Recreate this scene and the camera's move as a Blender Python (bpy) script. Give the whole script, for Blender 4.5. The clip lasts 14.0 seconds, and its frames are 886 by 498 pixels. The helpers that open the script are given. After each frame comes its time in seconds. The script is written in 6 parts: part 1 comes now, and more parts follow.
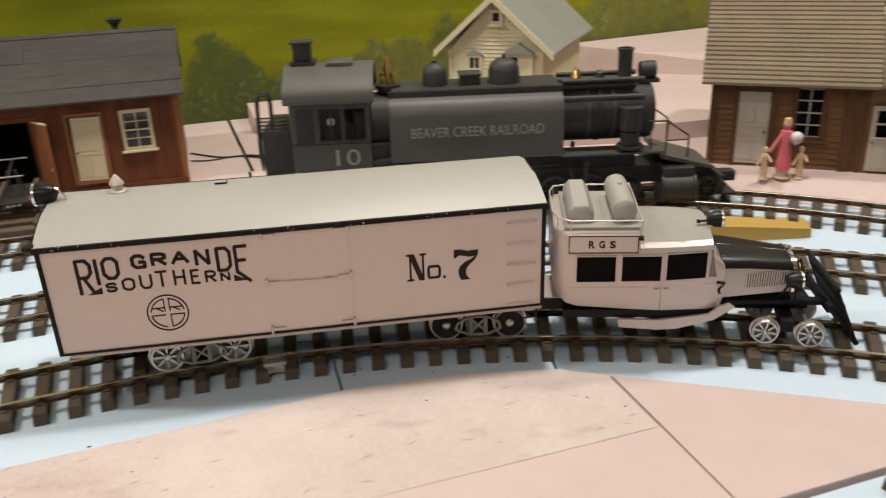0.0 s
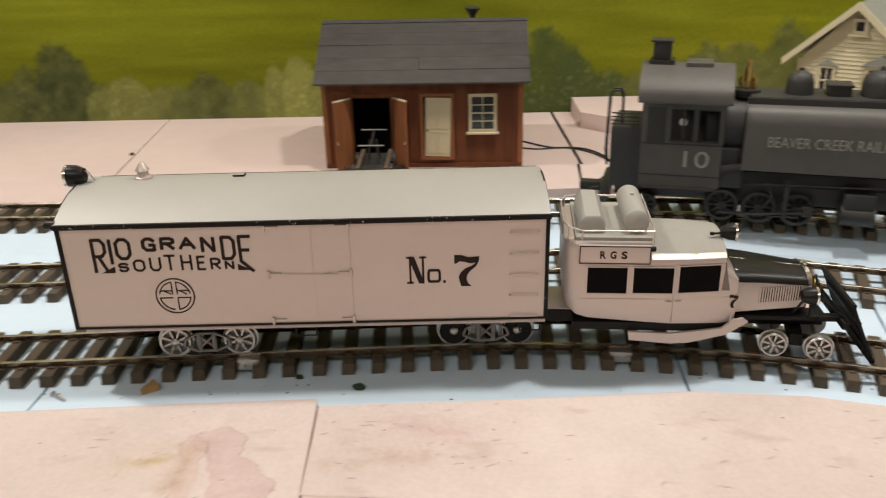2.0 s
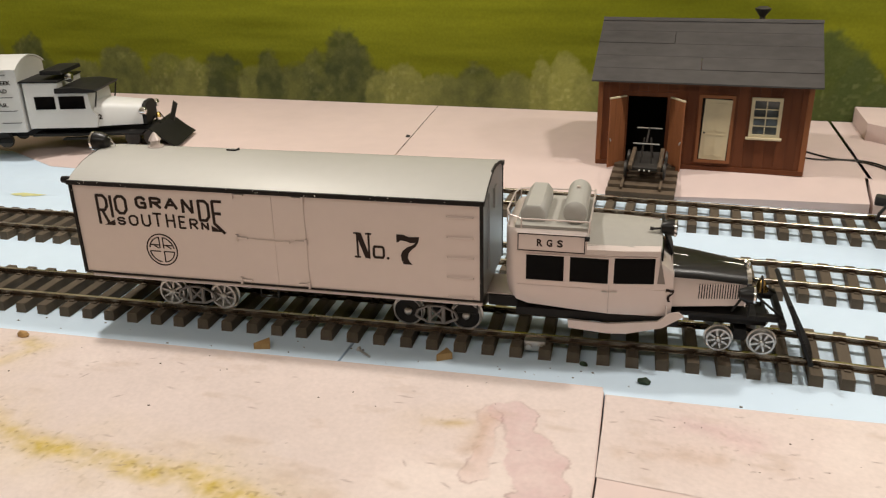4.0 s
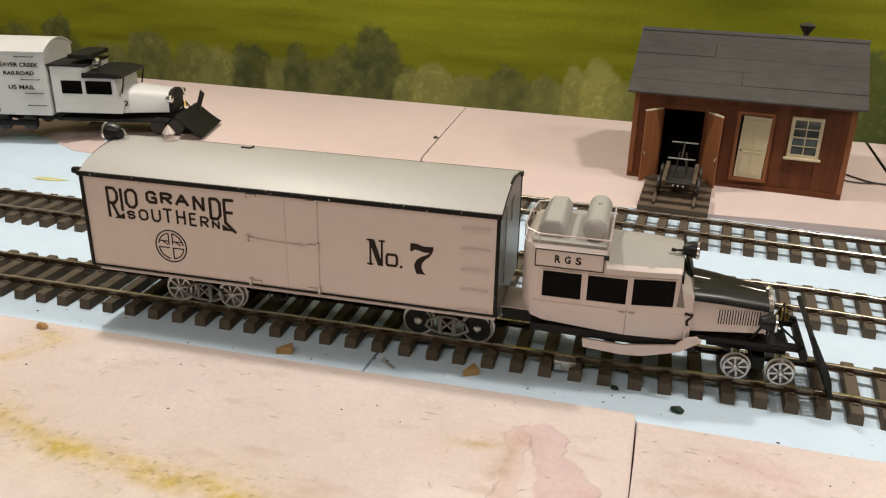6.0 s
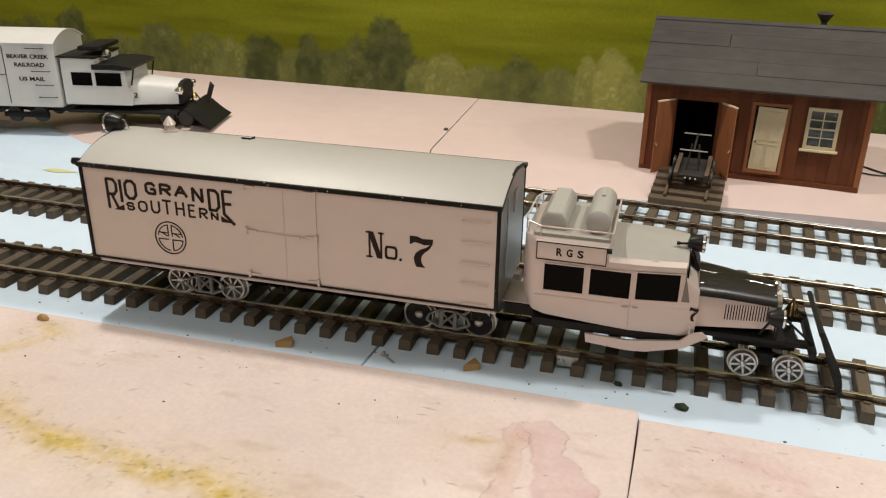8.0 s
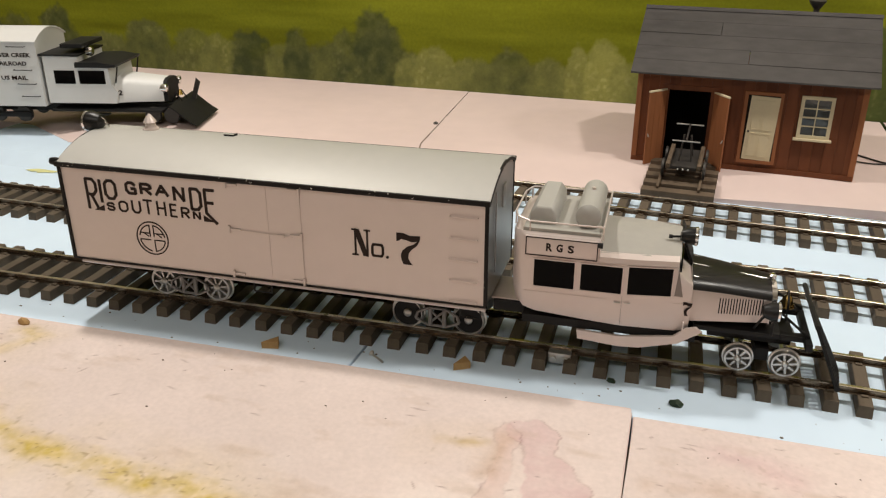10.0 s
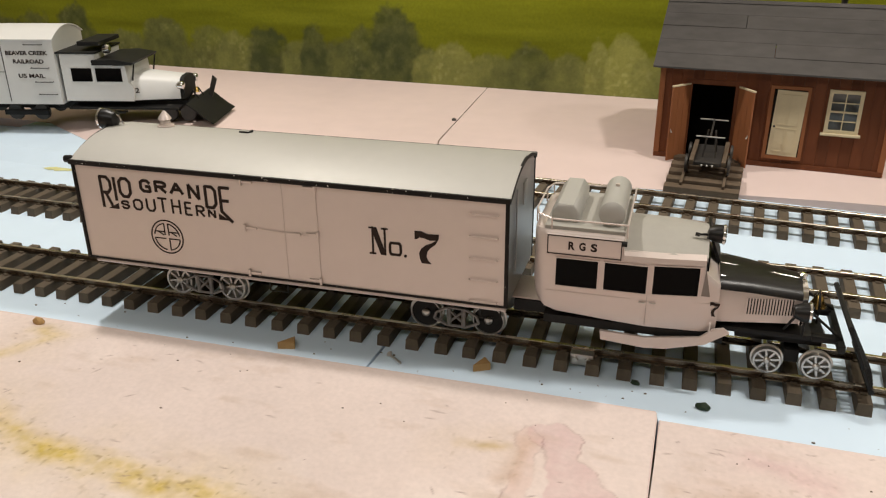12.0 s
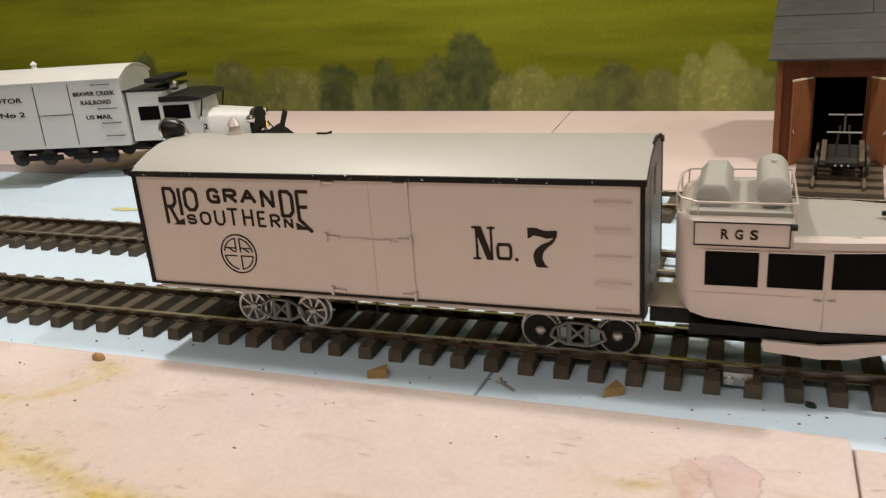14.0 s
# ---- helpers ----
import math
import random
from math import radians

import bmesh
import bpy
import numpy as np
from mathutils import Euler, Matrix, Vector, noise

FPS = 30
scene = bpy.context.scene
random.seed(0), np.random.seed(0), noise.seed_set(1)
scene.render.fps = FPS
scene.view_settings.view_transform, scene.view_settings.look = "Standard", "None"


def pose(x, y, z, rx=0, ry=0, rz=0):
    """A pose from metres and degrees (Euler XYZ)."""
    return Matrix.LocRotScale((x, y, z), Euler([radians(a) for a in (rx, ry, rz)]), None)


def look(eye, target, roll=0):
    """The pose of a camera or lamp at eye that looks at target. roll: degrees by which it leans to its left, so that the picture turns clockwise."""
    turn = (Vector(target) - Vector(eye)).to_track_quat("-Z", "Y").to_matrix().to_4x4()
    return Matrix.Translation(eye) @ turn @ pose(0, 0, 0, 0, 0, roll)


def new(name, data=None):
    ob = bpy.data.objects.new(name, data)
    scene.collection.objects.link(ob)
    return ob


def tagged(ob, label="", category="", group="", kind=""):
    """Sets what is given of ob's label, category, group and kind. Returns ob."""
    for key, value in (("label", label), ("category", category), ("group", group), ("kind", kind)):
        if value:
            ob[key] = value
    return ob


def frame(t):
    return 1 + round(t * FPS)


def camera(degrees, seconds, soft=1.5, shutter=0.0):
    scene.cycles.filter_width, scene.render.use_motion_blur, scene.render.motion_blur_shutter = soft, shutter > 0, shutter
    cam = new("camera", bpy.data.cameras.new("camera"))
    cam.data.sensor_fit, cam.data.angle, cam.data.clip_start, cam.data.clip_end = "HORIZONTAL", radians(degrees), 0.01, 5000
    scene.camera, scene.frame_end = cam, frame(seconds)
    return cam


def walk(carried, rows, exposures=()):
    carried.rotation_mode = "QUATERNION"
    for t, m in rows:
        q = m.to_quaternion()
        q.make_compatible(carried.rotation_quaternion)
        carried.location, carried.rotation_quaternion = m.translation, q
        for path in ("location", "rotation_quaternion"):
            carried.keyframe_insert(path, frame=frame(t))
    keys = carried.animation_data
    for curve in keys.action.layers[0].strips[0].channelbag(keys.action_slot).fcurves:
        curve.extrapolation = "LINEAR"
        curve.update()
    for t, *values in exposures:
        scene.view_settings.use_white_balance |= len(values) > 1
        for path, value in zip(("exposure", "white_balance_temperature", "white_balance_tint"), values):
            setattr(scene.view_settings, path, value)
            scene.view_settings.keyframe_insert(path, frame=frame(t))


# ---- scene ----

cam = camera(56.3, 14.0, soft=1.2, shutter=0.4)
PATH = [
    (0, (0.285, -0.583, 0.348), (0.778, 1.194, -0.425), -2.1),
    (0.5, (0.272, -0.58, 0.345), (0.595, 1.24, -0.418), -1.9),
    (1, (0.262, -0.582, 0.346), (0.558, 1.241, -0.42), -1.1),
    (1.5, (0.231, -0.583, 0.348), (0.408, 1.257, -0.416), -1.1),
    (2, (0.194, -0.586, 0.348), (0.099, 1.263, -0.409), -1.3),
    (2.5, (0.187, -0.596, 0.351), (-0.018, 1.242, -0.411), -1.3),
    (3, (0.172, -0.6, 0.349), (-0.047, 1.236, -0.412), -0.3),
    (3.5, (0.149, -0.607, 0.35), (-0.305, 1.188, -0.407), -1.3),
    (4, (0.124, -0.617, 0.353), (-0.453, 1.142, -0.405), -1.3),
    (6.5, (0.1, -0.596, 0.359), (-0.501, 1.148, -0.413), 1.4),
    (7, (0.11, -0.593, 0.359), (-0.506, 1.144, -0.417), 1.3),
    (7.5, (0.111, -0.59, 0.358), (-0.532, 1.135, -0.422), 0.9),
    (8, (0.112, -0.585, 0.354), (-0.534, 1.138, -0.431), 0.8),
    (10.5, (0.113, -0.566, 0.35), (-0.52, 1.155, -0.449), 0.0),
    (11, (0.11, -0.562, 0.349), (-0.525, 1.158, -0.451), 0.0),
    (11.5, (0.109, -0.559, 0.346), (-0.547, 1.152, -0.456), -0.2),
    (12, (0.107, -0.557, 0.345), (-0.566, 1.146, -0.458), -0.5),
    (12.5, (0.107, -0.556, 0.345), (-0.57, 1.145, -0.46), -0.6),
    (13, (0.102, -0.544, 0.316), (-0.59, 1.157, -0.474), -1.1),
    (13.5, (0.089, -0.507, 0.271), (-0.783, 1.152, -0.426), -4.3),
    (14, (0.047, -0.497, 0.271), (-0.79, 1.196, -0.388), -4.4),
]
walk(cam, [(t, look(eye, target, roll)) for t, eye, target, roll in PATH])

# ---- light: warm area lamps under the ceiling, no fixture in view ----
world = bpy.data.worlds.new("room_air")
scene.world = world
world.use_nodes = True
world.node_tree.nodes["Background"].inputs[0].default_value = (0.9, 0.85, 0.75, 1)
world.node_tree.nodes["Background"].inputs[1].default_value = 0.02


def overhead_lamp(x, y, z, sx, sy, watts, colour):
    data = bpy.data.lights.new("ceiling_fixture_light", "AREA")
    data.shape, data.size, data.size_y, data.energy, data.color = "RECTANGLE", sx, sy, watts, colour
    ob = new("ceiling_fixture_light", data)
    ob.location = (x, y, z)
    return ob


WARM = (1.0, 0.94, 0.865)
overhead_lamp(-0.70, 0.24, 1.36, 0.09, 0.09, 11.8, WARM)
overhead_lamp(0.56, 0.16, 1.36, 0.09, 0.09, 9.4, WARM)
# added lamp that brightens the right part of the layout; no source known
overhead_lamp(1.35, 0.20, 1.36, 0.14, 0.14, 8.0, WARM)
# broad fill lamp, added to brighten the sides that face -y
overhead_lamp(-0.3, -1.3, 1.36, 1.2, 0.30, 9.6, WARM)
scene.view_settings.exposure = 0.0


# ---- materials ----
def mat(name, base, rough=0.6, metal=0.0, var=0.12, scale=60.0, bump=0.0, second=None, stretch=(1, 1, 1), coat=0.0, island=0.0):
    """Principled surface with broad stains and fine grain; var: how far the colour wanders."""
    m = bpy.data.materials.new(name)
    m.use_nodes = True
    nt = m.node_tree
    n, l = nt.nodes, nt.links
    b = n["Principled BSDF"]
    tc = n.new("ShaderNodeTexCoord")
    mp = n.new("ShaderNodeMapping")
    mp.inputs["Scale"].default_value = stretch
    l.new(tc.outputs["Object"], mp.inputs[0])
    fine = n.new("ShaderNodeTexNoise")
    fine.inputs["Scale"].default_value, fine.inputs["Detail"].default_value = scale * 4, 4
    broad = n.new("ShaderNodeTexNoise")
    broad.inputs["Scale"].default_value, broad.inputs["Detail"].default_value = scale * 0.4, 3
    l.new(mp.outputs[0], fine.inputs[0]), l.new(mp.outputs[0], broad.inputs[0])
    mix = n.new("ShaderNodeMix")
    mix.data_type = "RGBA"
    lo = second or [c * (1 - var) for c in base]
    hi = [min(1, c * (1 + var * 0.7)) for c in base]
    mix.inputs[6].default_value, mix.inputs[7].default_value = (*lo, 1), (*hi, 1)
    add = n.new("ShaderNodeMath")
    add.operation = "MULTIPLY_ADD"
    l.new(fine.outputs[0], add.inputs[0])
    add.inputs[1].default_value = 0.6
    shift = n.new("ShaderNodeMath")
    shift.operation = "MULTIPLY_ADD"
    l.new(broad.outputs[0], shift.inputs[0])
    shift.inputs[1].default_value, shift.inputs[2].default_value = 1.2, -0.4
    l.new(shift.outputs[0], add.inputs[2])
    last = add
    if island:
        rnd = n.new("ShaderNodeObjectInfo")
        more = n.new("ShaderNodeMath")
        more.operation = "MULTIPLY_ADD"
        l.new(rnd.outputs["Random"], more.inputs[0])
        more.inputs[1].default_value = island
        l.new(add.outputs[0], more.inputs[2])
        last = n.new("ShaderNodeMath")
        last.operation = "SUBTRACT"
        l.new(more.outputs[0], last.inputs[0])
        last.inputs[1].default_value = island * 0.5
    l.new(last.outputs[0], mix.inputs[0])
    l.new(mix.outputs[2], b.inputs["Base Color"])
    b.inputs["Metallic"].default_value = metal
    if rough >= 0.5 and not metal:
        b.inputs["Specular IOR Level"].default_value = 0.2
    rr = n.new("ShaderNodeMapRange")
    rr.inputs[3].default_value, rr.inputs[4].default_value = max(0.02, rough - 0.08), min(1, rough + 0.1)
    l.new(broad.outputs[0], rr.inputs[0])
    l.new(rr.outputs[0], b.inputs["Roughness"])
    b.inputs["Coat Weight"].default_value = coat
    if bump:
        bp = n.new("ShaderNodeBump")
        bp.inputs["Strength"].default_value, bp.inputs["Distance"].default_value = bump, 0.001
        l.new(fine.outputs[0], bp.inputs["Height"])
        l.new(bp.outputs[0], b.inputs["Normal"])
    return m


def painted(name, attribute, rough=0.8, grain=0.1, scale=300, bump=0.15):
    """A surface whose pigments are stored in a colour attribute, with a fine grain on top."""
    m = bpy.data.materials.new(name)
    m.use_nodes = True
    nt = m.node_tree
    n, l = nt.nodes, nt.links
    b = n["Principled BSDF"]
    at = n.new("ShaderNodeVertexColor")
    at.layer_name = attribute
    tc = n.new("ShaderNodeTexCoord")
    no = n.new("ShaderNodeTexNoise")
    no.inputs["Scale"].default_value, no.inputs["Detail"].default_value = scale, 5
    l.new(tc.outputs["Object"], no.inputs[0])
    mr = n.new("ShaderNodeMapRange")
    mr.inputs[1].default_value, mr.inputs[2].default_value = 0.25, 0.75
    mr.inputs[3].default_value, mr.inputs[4].default_value = 1 - grain, 1 + grain
    l.new(no.outputs[0], mr.inputs[0])
    mul = n.new("ShaderNodeVectorMath")
    mul.operation = "MULTIPLY"
    l.new(at.outputs[0], mul.inputs[0]), l.new(mr.outputs[0], mul.inputs[1])
    l.new(mul.outputs[0], b.inputs["Base Color"])
    b.inputs["Roughness"].default_value = rough
    b.inputs["Specular IOR Level"].default_value = 0.12
    bp = n.new("ShaderNodeBump")
    bp.inputs["Strength"].default_value, bp.inputs["Distance"].default_value = bump, 0.001
    l.new(no.outputs[0], bp.inputs["Height"]), l.new(bp.outputs[0], b.inputs["Normal"])
    return m


M_PINK = mat("pink_foam", (0.69, 0.555, 0.515), 0.75, var=0.10, scale=8, bump=0.15)
M_BLUE = mat("blue_foam", (0.63, 0.765, 0.89), 0.7, var=0.07, scale=8, bump=0.1)
M_TIE = mat("brown_tie", (0.112, 0.088, 0.063), 0.75, var=0.3, scale=90, bump=0.4, stretch=(1, 0.2, 1), island=0.5)
M_RAIL = mat("weathered_brass_rail", (0.20, 0.15, 0.105), 0.26, metal=0.9, var=0.3, scale=70, bump=0.1)
M_SILVER = mat("aluminium_paint", (0.645, 0.56, 0.52), 0.38, metal=0.3, var=0.05, scale=30, bump=0.04)
M_ROOF = mat("aluminium_roof_paint", (0.43, 0.42, 0.39), 0.52, metal=0.22, var=0.06, scale=25, bump=0.05)
M_WHEEL = mat("nickel_wheel", (0.55, 0.53, 0.50), 0.3, metal=0.8, var=0.15, scale=120)
M_IRONGREY = mat("dull_grey_metal", (0.24, 0.225, 0.21), 0.4, metal=0.5, var=0.3, scale=90)
M_RAILTOP = mat("polished_rail_head", (0.72, 0.64, 0.53), 0.27, metal=1.0, var=0.2, scale=60)
M_CHROME = mat("chrome", (0.85, 0.85, 0.85), 0.08, metal=1.0, var=0.03)
M_BRASS = mat("polished_brass", (0.75, 0.52, 0.18), 0.2, metal=1.0, var=0.1)
M_BLACK = mat("gloss_black", (0.010, 0.0095, 0.009), 0.34, var=0.3, scale=80)
M_BLACK.node_tree.nodes["Principled BSDF"].inputs["Specular IOR Level"].default_value = 0.3
M_LETTER = mat("dark_brown_lettering", (0.022, 0.012, 0.009), 0.5, var=0.2)
M_MATT = mat("matt_black", (0.014, 0.0135, 0.013), 0.55, var=0.35, scale=60, bump=0.1)
# opaque black glass: the unlit inside behind it is put into the colour
M_GLASS = mat("dark_glass", (0.003, 0.003, 0.003), 0.05, var=0.2)
M_GLASS.node_tree.nodes["Principled BSDF"].inputs["Specular IOR Level"].default_value = 0.05
M_PLASTER = mat("cream_wall_paint", (0.78, 0.73, 0.64), 0.8, var=0.05, scale=3)
M_CARPET = mat("brown_floor", (0.22, 0.17, 0.13), 0.9, var=0.2, scale=5)
M_PLY = mat("plywood", (0.45, 0.32, 0.19), 0.7, var=0.2, scale=8, stretch=(0.2, 1, 1))


M_DECK = mat("grey_roof_paint", (0.37, 0.355, 0.32), 0.55, var=0.10, scale=40, bump=0.05)
# body aluminium in a darker tone: the shade on the right end, put into colour
M_ENDSHADE = mat("dark_bare_aluminium", (0.30, 0.30, 0.29), 0.38, metal=0.75, var=0.12, scale=25)
M_CHIPPED = mat("chipped_black_paint", (0.010, 0.008, 0.007), 0.52, var=0.3, scale=80)
_n, _l = M_CHIPPED.node_tree.nodes, M_CHIPPED.node_tree.links
_tc, _no, _gt, _mx = _n.new("ShaderNodeTexCoord"), _n.new("ShaderNodeTexNoise"), _n.new("ShaderNodeMath"), _n.new("ShaderNodeMix")
_no.inputs["Scale"].default_value, _no.inputs["Detail"].default_value = 420, 4
_gt.operation, _gt.inputs[1].default_value = "GREATER_THAN", 0.69
_mx.data_type = "RGBA"
_mx.inputs[7].default_value = (0.7, 0.66, 0.6, 1)
_old = _n["Principled BSDF"].inputs["Base Color"].links[0].from_socket
_l.new(_tc.outputs["Object"], _no.inputs[0]), _l.new(_no.outputs[0], _gt.inputs[0]), _l.new(_gt.outputs[0], _mx.inputs[0])
_l.new(_old, _mx.inputs[6]), _l.new(_mx.outputs[2], _n["Principled BSDF"].inputs["Base Color"])


# ---- mesh helpers ----
def mesh_of(bm, name, material, smooth=None):
    bmesh.ops.recalc_face_normals(bm, faces=bm.faces)
    me = bpy.data.meshes.new(name)
    bm.to_mesh(me)
    bm.free()
    me.materials.append(material)
    if smooth:
        me.shade_smooth()
        me.set_sharp_from_angle(angle=radians(smooth))
    return me


def part(name, bm, material, parent=None, label="", at=None, smooth=40):
    ob = new(name, mesh_of(bm, name, material, smooth))
    ob.parent = parent
    if at is not None:
        ob.matrix_basis = at
    return tagged(ob, label)


def thing(name, m, label, category, group="", kind=""):
    ob = new(name)
    ob.empty_display_size = 0.01
    ob.matrix_basis = m
    return tagged(ob, label, category, group, kind)


def add_box(bm, x0, x1, y0, y1, z0, z1, bevel=0.0, m=None):
    r = bmesh.ops.create_cube(bm, size=1)
    vs = r["verts"]
    for v in vs:
        v.co = Vector(((x0 + x1) / 2 + v.co.x * (x1 - x0), (y0 + y1) / 2 + v.co.y * (y1 - y0), (z0 + z1) / 2 + v.co.z * (z1 - z0)))
    if bevel:
        es = list({e for v in vs for e in v.link_edges})
        out = bmesh.ops.bevel(bm, geom=es, offset=bevel, segments=2, affect="EDGES", profile=0.6)
        vs = out["verts"] + [v for v in vs if v.is_valid]
    if m is not None:
        bmesh.ops.transform(bm, matrix=m, verts=list(set(v for v in vs if v.is_valid)))
    return bm


def box(*a, **k):
    return add_box(bmesh.new(), *a, **k)


def add_rod(bm, p, q, r, seg=8, r2=None, caps=True):
    p, q = Vector(p), Vector(q)
    d = q - p
    m = Matrix.Translation((p + q) / 2) @ d.to_track_quat("Z", "Y").to_matrix().to_4x4()
    bmesh.ops.create_cone(bm, cap_ends=caps, segments=seg, radius1=r, radius2=r if r2 is None else r2, depth=d.length, matrix=m)
    return bm


def rod(*a, **k):
    return add_rod(bmesh.new(), *a, **k)


def wire(points, r, seg=6):
    bm = bmesh.new()
    for p, q in zip(points, points[1:]):
        add_rod(bm, p, q, r, seg)
    for p in points[1:-1]:
        bmesh.ops.create_icosphere(bm, subdivisions=1, radius=r * 1.02, matrix=Matrix.Translation(p))
    return bm


def add_prism(bm, outline, a, b, axis="y"):
    """A flat outline of (u, z) pairs drawn out along an axis from a to b."""
    def co(u, w, t):
        return {"y": (u, t, w), "x": (t, u, w), "z": (u, w, t)}[axis]
    lo = [bm.verts.new(co(u, w, a)) for u, w in outline]
    hi = [bm.verts.new(co(u, w, b)) for u, w in outline]
    bm.faces.new(lo), bm.faces.new(hi)
    for i in range(len(outline)):
        j = (i + 1) % len(outline)
        bm.faces.new((lo[i], lo[j], hi[j], hi[i]))
    return bm


def prism(outline, a, b, axis="y"):
    return add_prism(bmesh.new(), outline, a, b, axis)


def add_lathe(bm, profile, seg=20, m=None):
    """Rings of (radius, z) about the z axis."""
    rings = []
    for r, z in profile:
        rings.append([bm.verts.new((max(r, 1e-5) * math.cos(2 * math.pi * i / seg), max(r, 1e-5) * math.sin(2 * math.pi * i / seg), z)) for i in range(seg)])
    for a, b in zip(rings, rings[1:]):
        for i in range(seg):
            bm.faces.new((a[i], a[(i + 1) % seg], b[(i + 1) % seg], b[i]))
    bm.faces.new(rings[0]), bm.faces.new(rings[-1])
    if m is not None:
        bmesh.ops.transform(bm, matrix=m, verts=[v for r in rings for v in r])
    return bm


def lathe(profile, seg=20, m=None):
    return add_lathe(bmesh.new(), profile, seg, m)


def loft(sections, closed=True):
    """A skin through rings of equal length; the ends are capped."""
    bm = bmesh.new()
    rings = [[bm.verts.new(p) for p in s] for s in sections]
    k = len(rings[0])
    for a, b in zip(rings, rings[1:]):
        for i in range(k if closed else k - 1):
            bm.faces.new((a[i], a[(i + 1) % k], b[(i + 1) % k], b[i]))
    bm.faces.new(rings[0]), bm.faces.new(rings[-1])
    return bm


def glyphs(text, x0, x1, z0, z1, y, fat=0.0, depth=0.0004, lean=0.0, gap=1.0):
    """Letters fitted into a rectangle of the xz plane at y, facing -y."""
    cu = bpy.data.curves.new("letters", "FONT")
    cu.body, cu.size, cu.offset, cu.extrude, cu.resolution_u, cu.space_character = text, 1.0, fat, 0.01, 3, gap
    ob = bpy.data.objects.new("letters", cu)
    me = bpy.data.meshes.new_from_object(ob)
    bpy.data.objects.remove(ob)
    bm = bmesh.new()
    bm.from_mesh(me)
    bpy.data.meshes.remove(me)
    xs, zs = [v.co.x for v in bm.verts], [v.co.y for v in bm.verts]
    ax, bx, az, bz = min(xs), max(xs), min(zs), max(zs)
    for v in bm.verts:
        fx, fz, d = (v.co.x - ax) / max(1e-6, bx - ax), (v.co.y - az) / max(1e-6, bz - az), v.co.z
        v.co = Vector((x0 + fx * (x1 - x0) + lean * fz, y - (0.5 + d / 0.02) * depth, z0 + fz * (z1 - z0)))
    return bm


def seven(x0, x1, z0, z1, y, depth=0.0004):
    """A swash figure seven with a waved flag and a curved stem."""
    pts = [(0, 1), (0.12, 1), (0.3, 1.0), (0.55, 0.93), (1, 0.95), (0.98, 0.80), (0.86, 0.63), (0.66, 0.51), (0.52, 0.38), (0.48, 0.22), (0.56, 0.08), (0.68, 0), (0.28, 0), (0.2, 0.15), (0.17, 0.3), (0.25, 0.45), (0.45, 0.58), (0.7, 0.66), (0.87, 0.76), (0.62, 0.74), (0.4, 0.79), (0.2, 0.81), (0.1, 0.75), (0.0, 0.73)]
    return prism([(x0 + (x1 - x0) * u, z0 + (z1 - z0) * v) for u, v in pts], y - depth, y, "y")


STROKES = {
    "R": [[(0, 0), (0, 1)], [(0, 1), (0.7, 1), (1, 0.86), (1, 0.62), (0.7, 0.48), (0, 0.48)], [(0.4, 0.48), (1, 0)]],
    "I": [[(0.5, 0), (0.5, 1)]],
    "O": [[(0.28, 0), (0.72, 0), (1, 0.2), (1, 0.8), (0.72, 1), (0.28, 1), (0, 0.8), (0, 0.2), (0.28, 0)]],
    "G": [[(1, 0.78), (0.72, 1), (0.28, 1), (0, 0.8), (0, 0.2), (0.28, 0), (1, 0), (1, 0.42), (0.55, 0.42)]],
    "A": [[(0, 0), (0.5, 1), (1, 0)], [(0.2, 0.34), (0.8, 0.34)]],
    "N": [[(0, 0), (0, 1)], [(0, 1), (1, 0)], [(1, 0), (1, 1)]],
    "D": [[(0, 0), (0, 1), (0.68, 1), (1, 0.82), (1, 0.18), (0.68, 0), (0, 0)]],
    "E": [[(1, 1), (0, 1), (0, 0), (1, 0)], [(0, 0.52), (0.85, 0.52)]],
    "S": [[(1, 0.80), (0.78, 1), (0.22, 1), (0, 0.84), (0, 0.66), (0.22, 0.53), (0.78, 0.47), (1, 0.34), (1, 0.16), (0.78, 0), (0.22, 0), (0, 0.20)]],
    "U": [[(0, 1), (0, 0.2), (0.26, 0), (0.74, 0), (1, 0.2), (1, 1)]],
    "T": [[(0, 1), (1, 1)], [(0.5, 1), (0.5, 0)]],
    "H": [[(0, 0), (0, 1)], [(1, 0), (1, 1)], [(0, 0.5), (1, 0.5)]],
}


def add_stroke(bm, path, y, w, depth=0.0004):
    """A painted band of width w along a path in the xz plane, facing -y."""
    for k, ((ax, az), (bx, bz)) in enumerate(zip(path, path[1:])):
        n = math.hypot(bx - ax, bz - az)
        tx, tz = (bx - ax) / n * w / 2, (bz - az) / n * w / 2
        e = 0.35
        add_prism(bm, [(ax - tx * e - tz, az - tz * e + tx), (bx + tx * e - tz, bz + tz * e + tx), (bx + tx * e + tz, bz + tz * e - tx), (ax - tx * e + tz, az - tz * e - tx)], y - depth - 0.00002 * (k % 5), y, "y")
    return bm


def add_letter(bm, c, x0, x1, z0, z1, y, w):
    """A block letter of even strokes within a rectangle."""
    h = w / 2
    if c == "I":
        x0, x1 = (x0 + x1) / 2 - h, (x0 + x1) / 2 + h
    for path in STROKES[c]:
        add_stroke(bm, [(x0 + h + (x1 - x0 - w) * u, z0 + h * (0.6 if v == 0 else 1) + (z1 - z0 - w) * v) for u, v in path], y, w)


def join(bms):
    out = bmesh.new()
    for b in bms:
        me = bpy.data.meshes.new("tmp")
        b.to_mesh(me)
        b.free()
        out.from_mesh(me)
        bpy.data.meshes.remove(me)
    return out


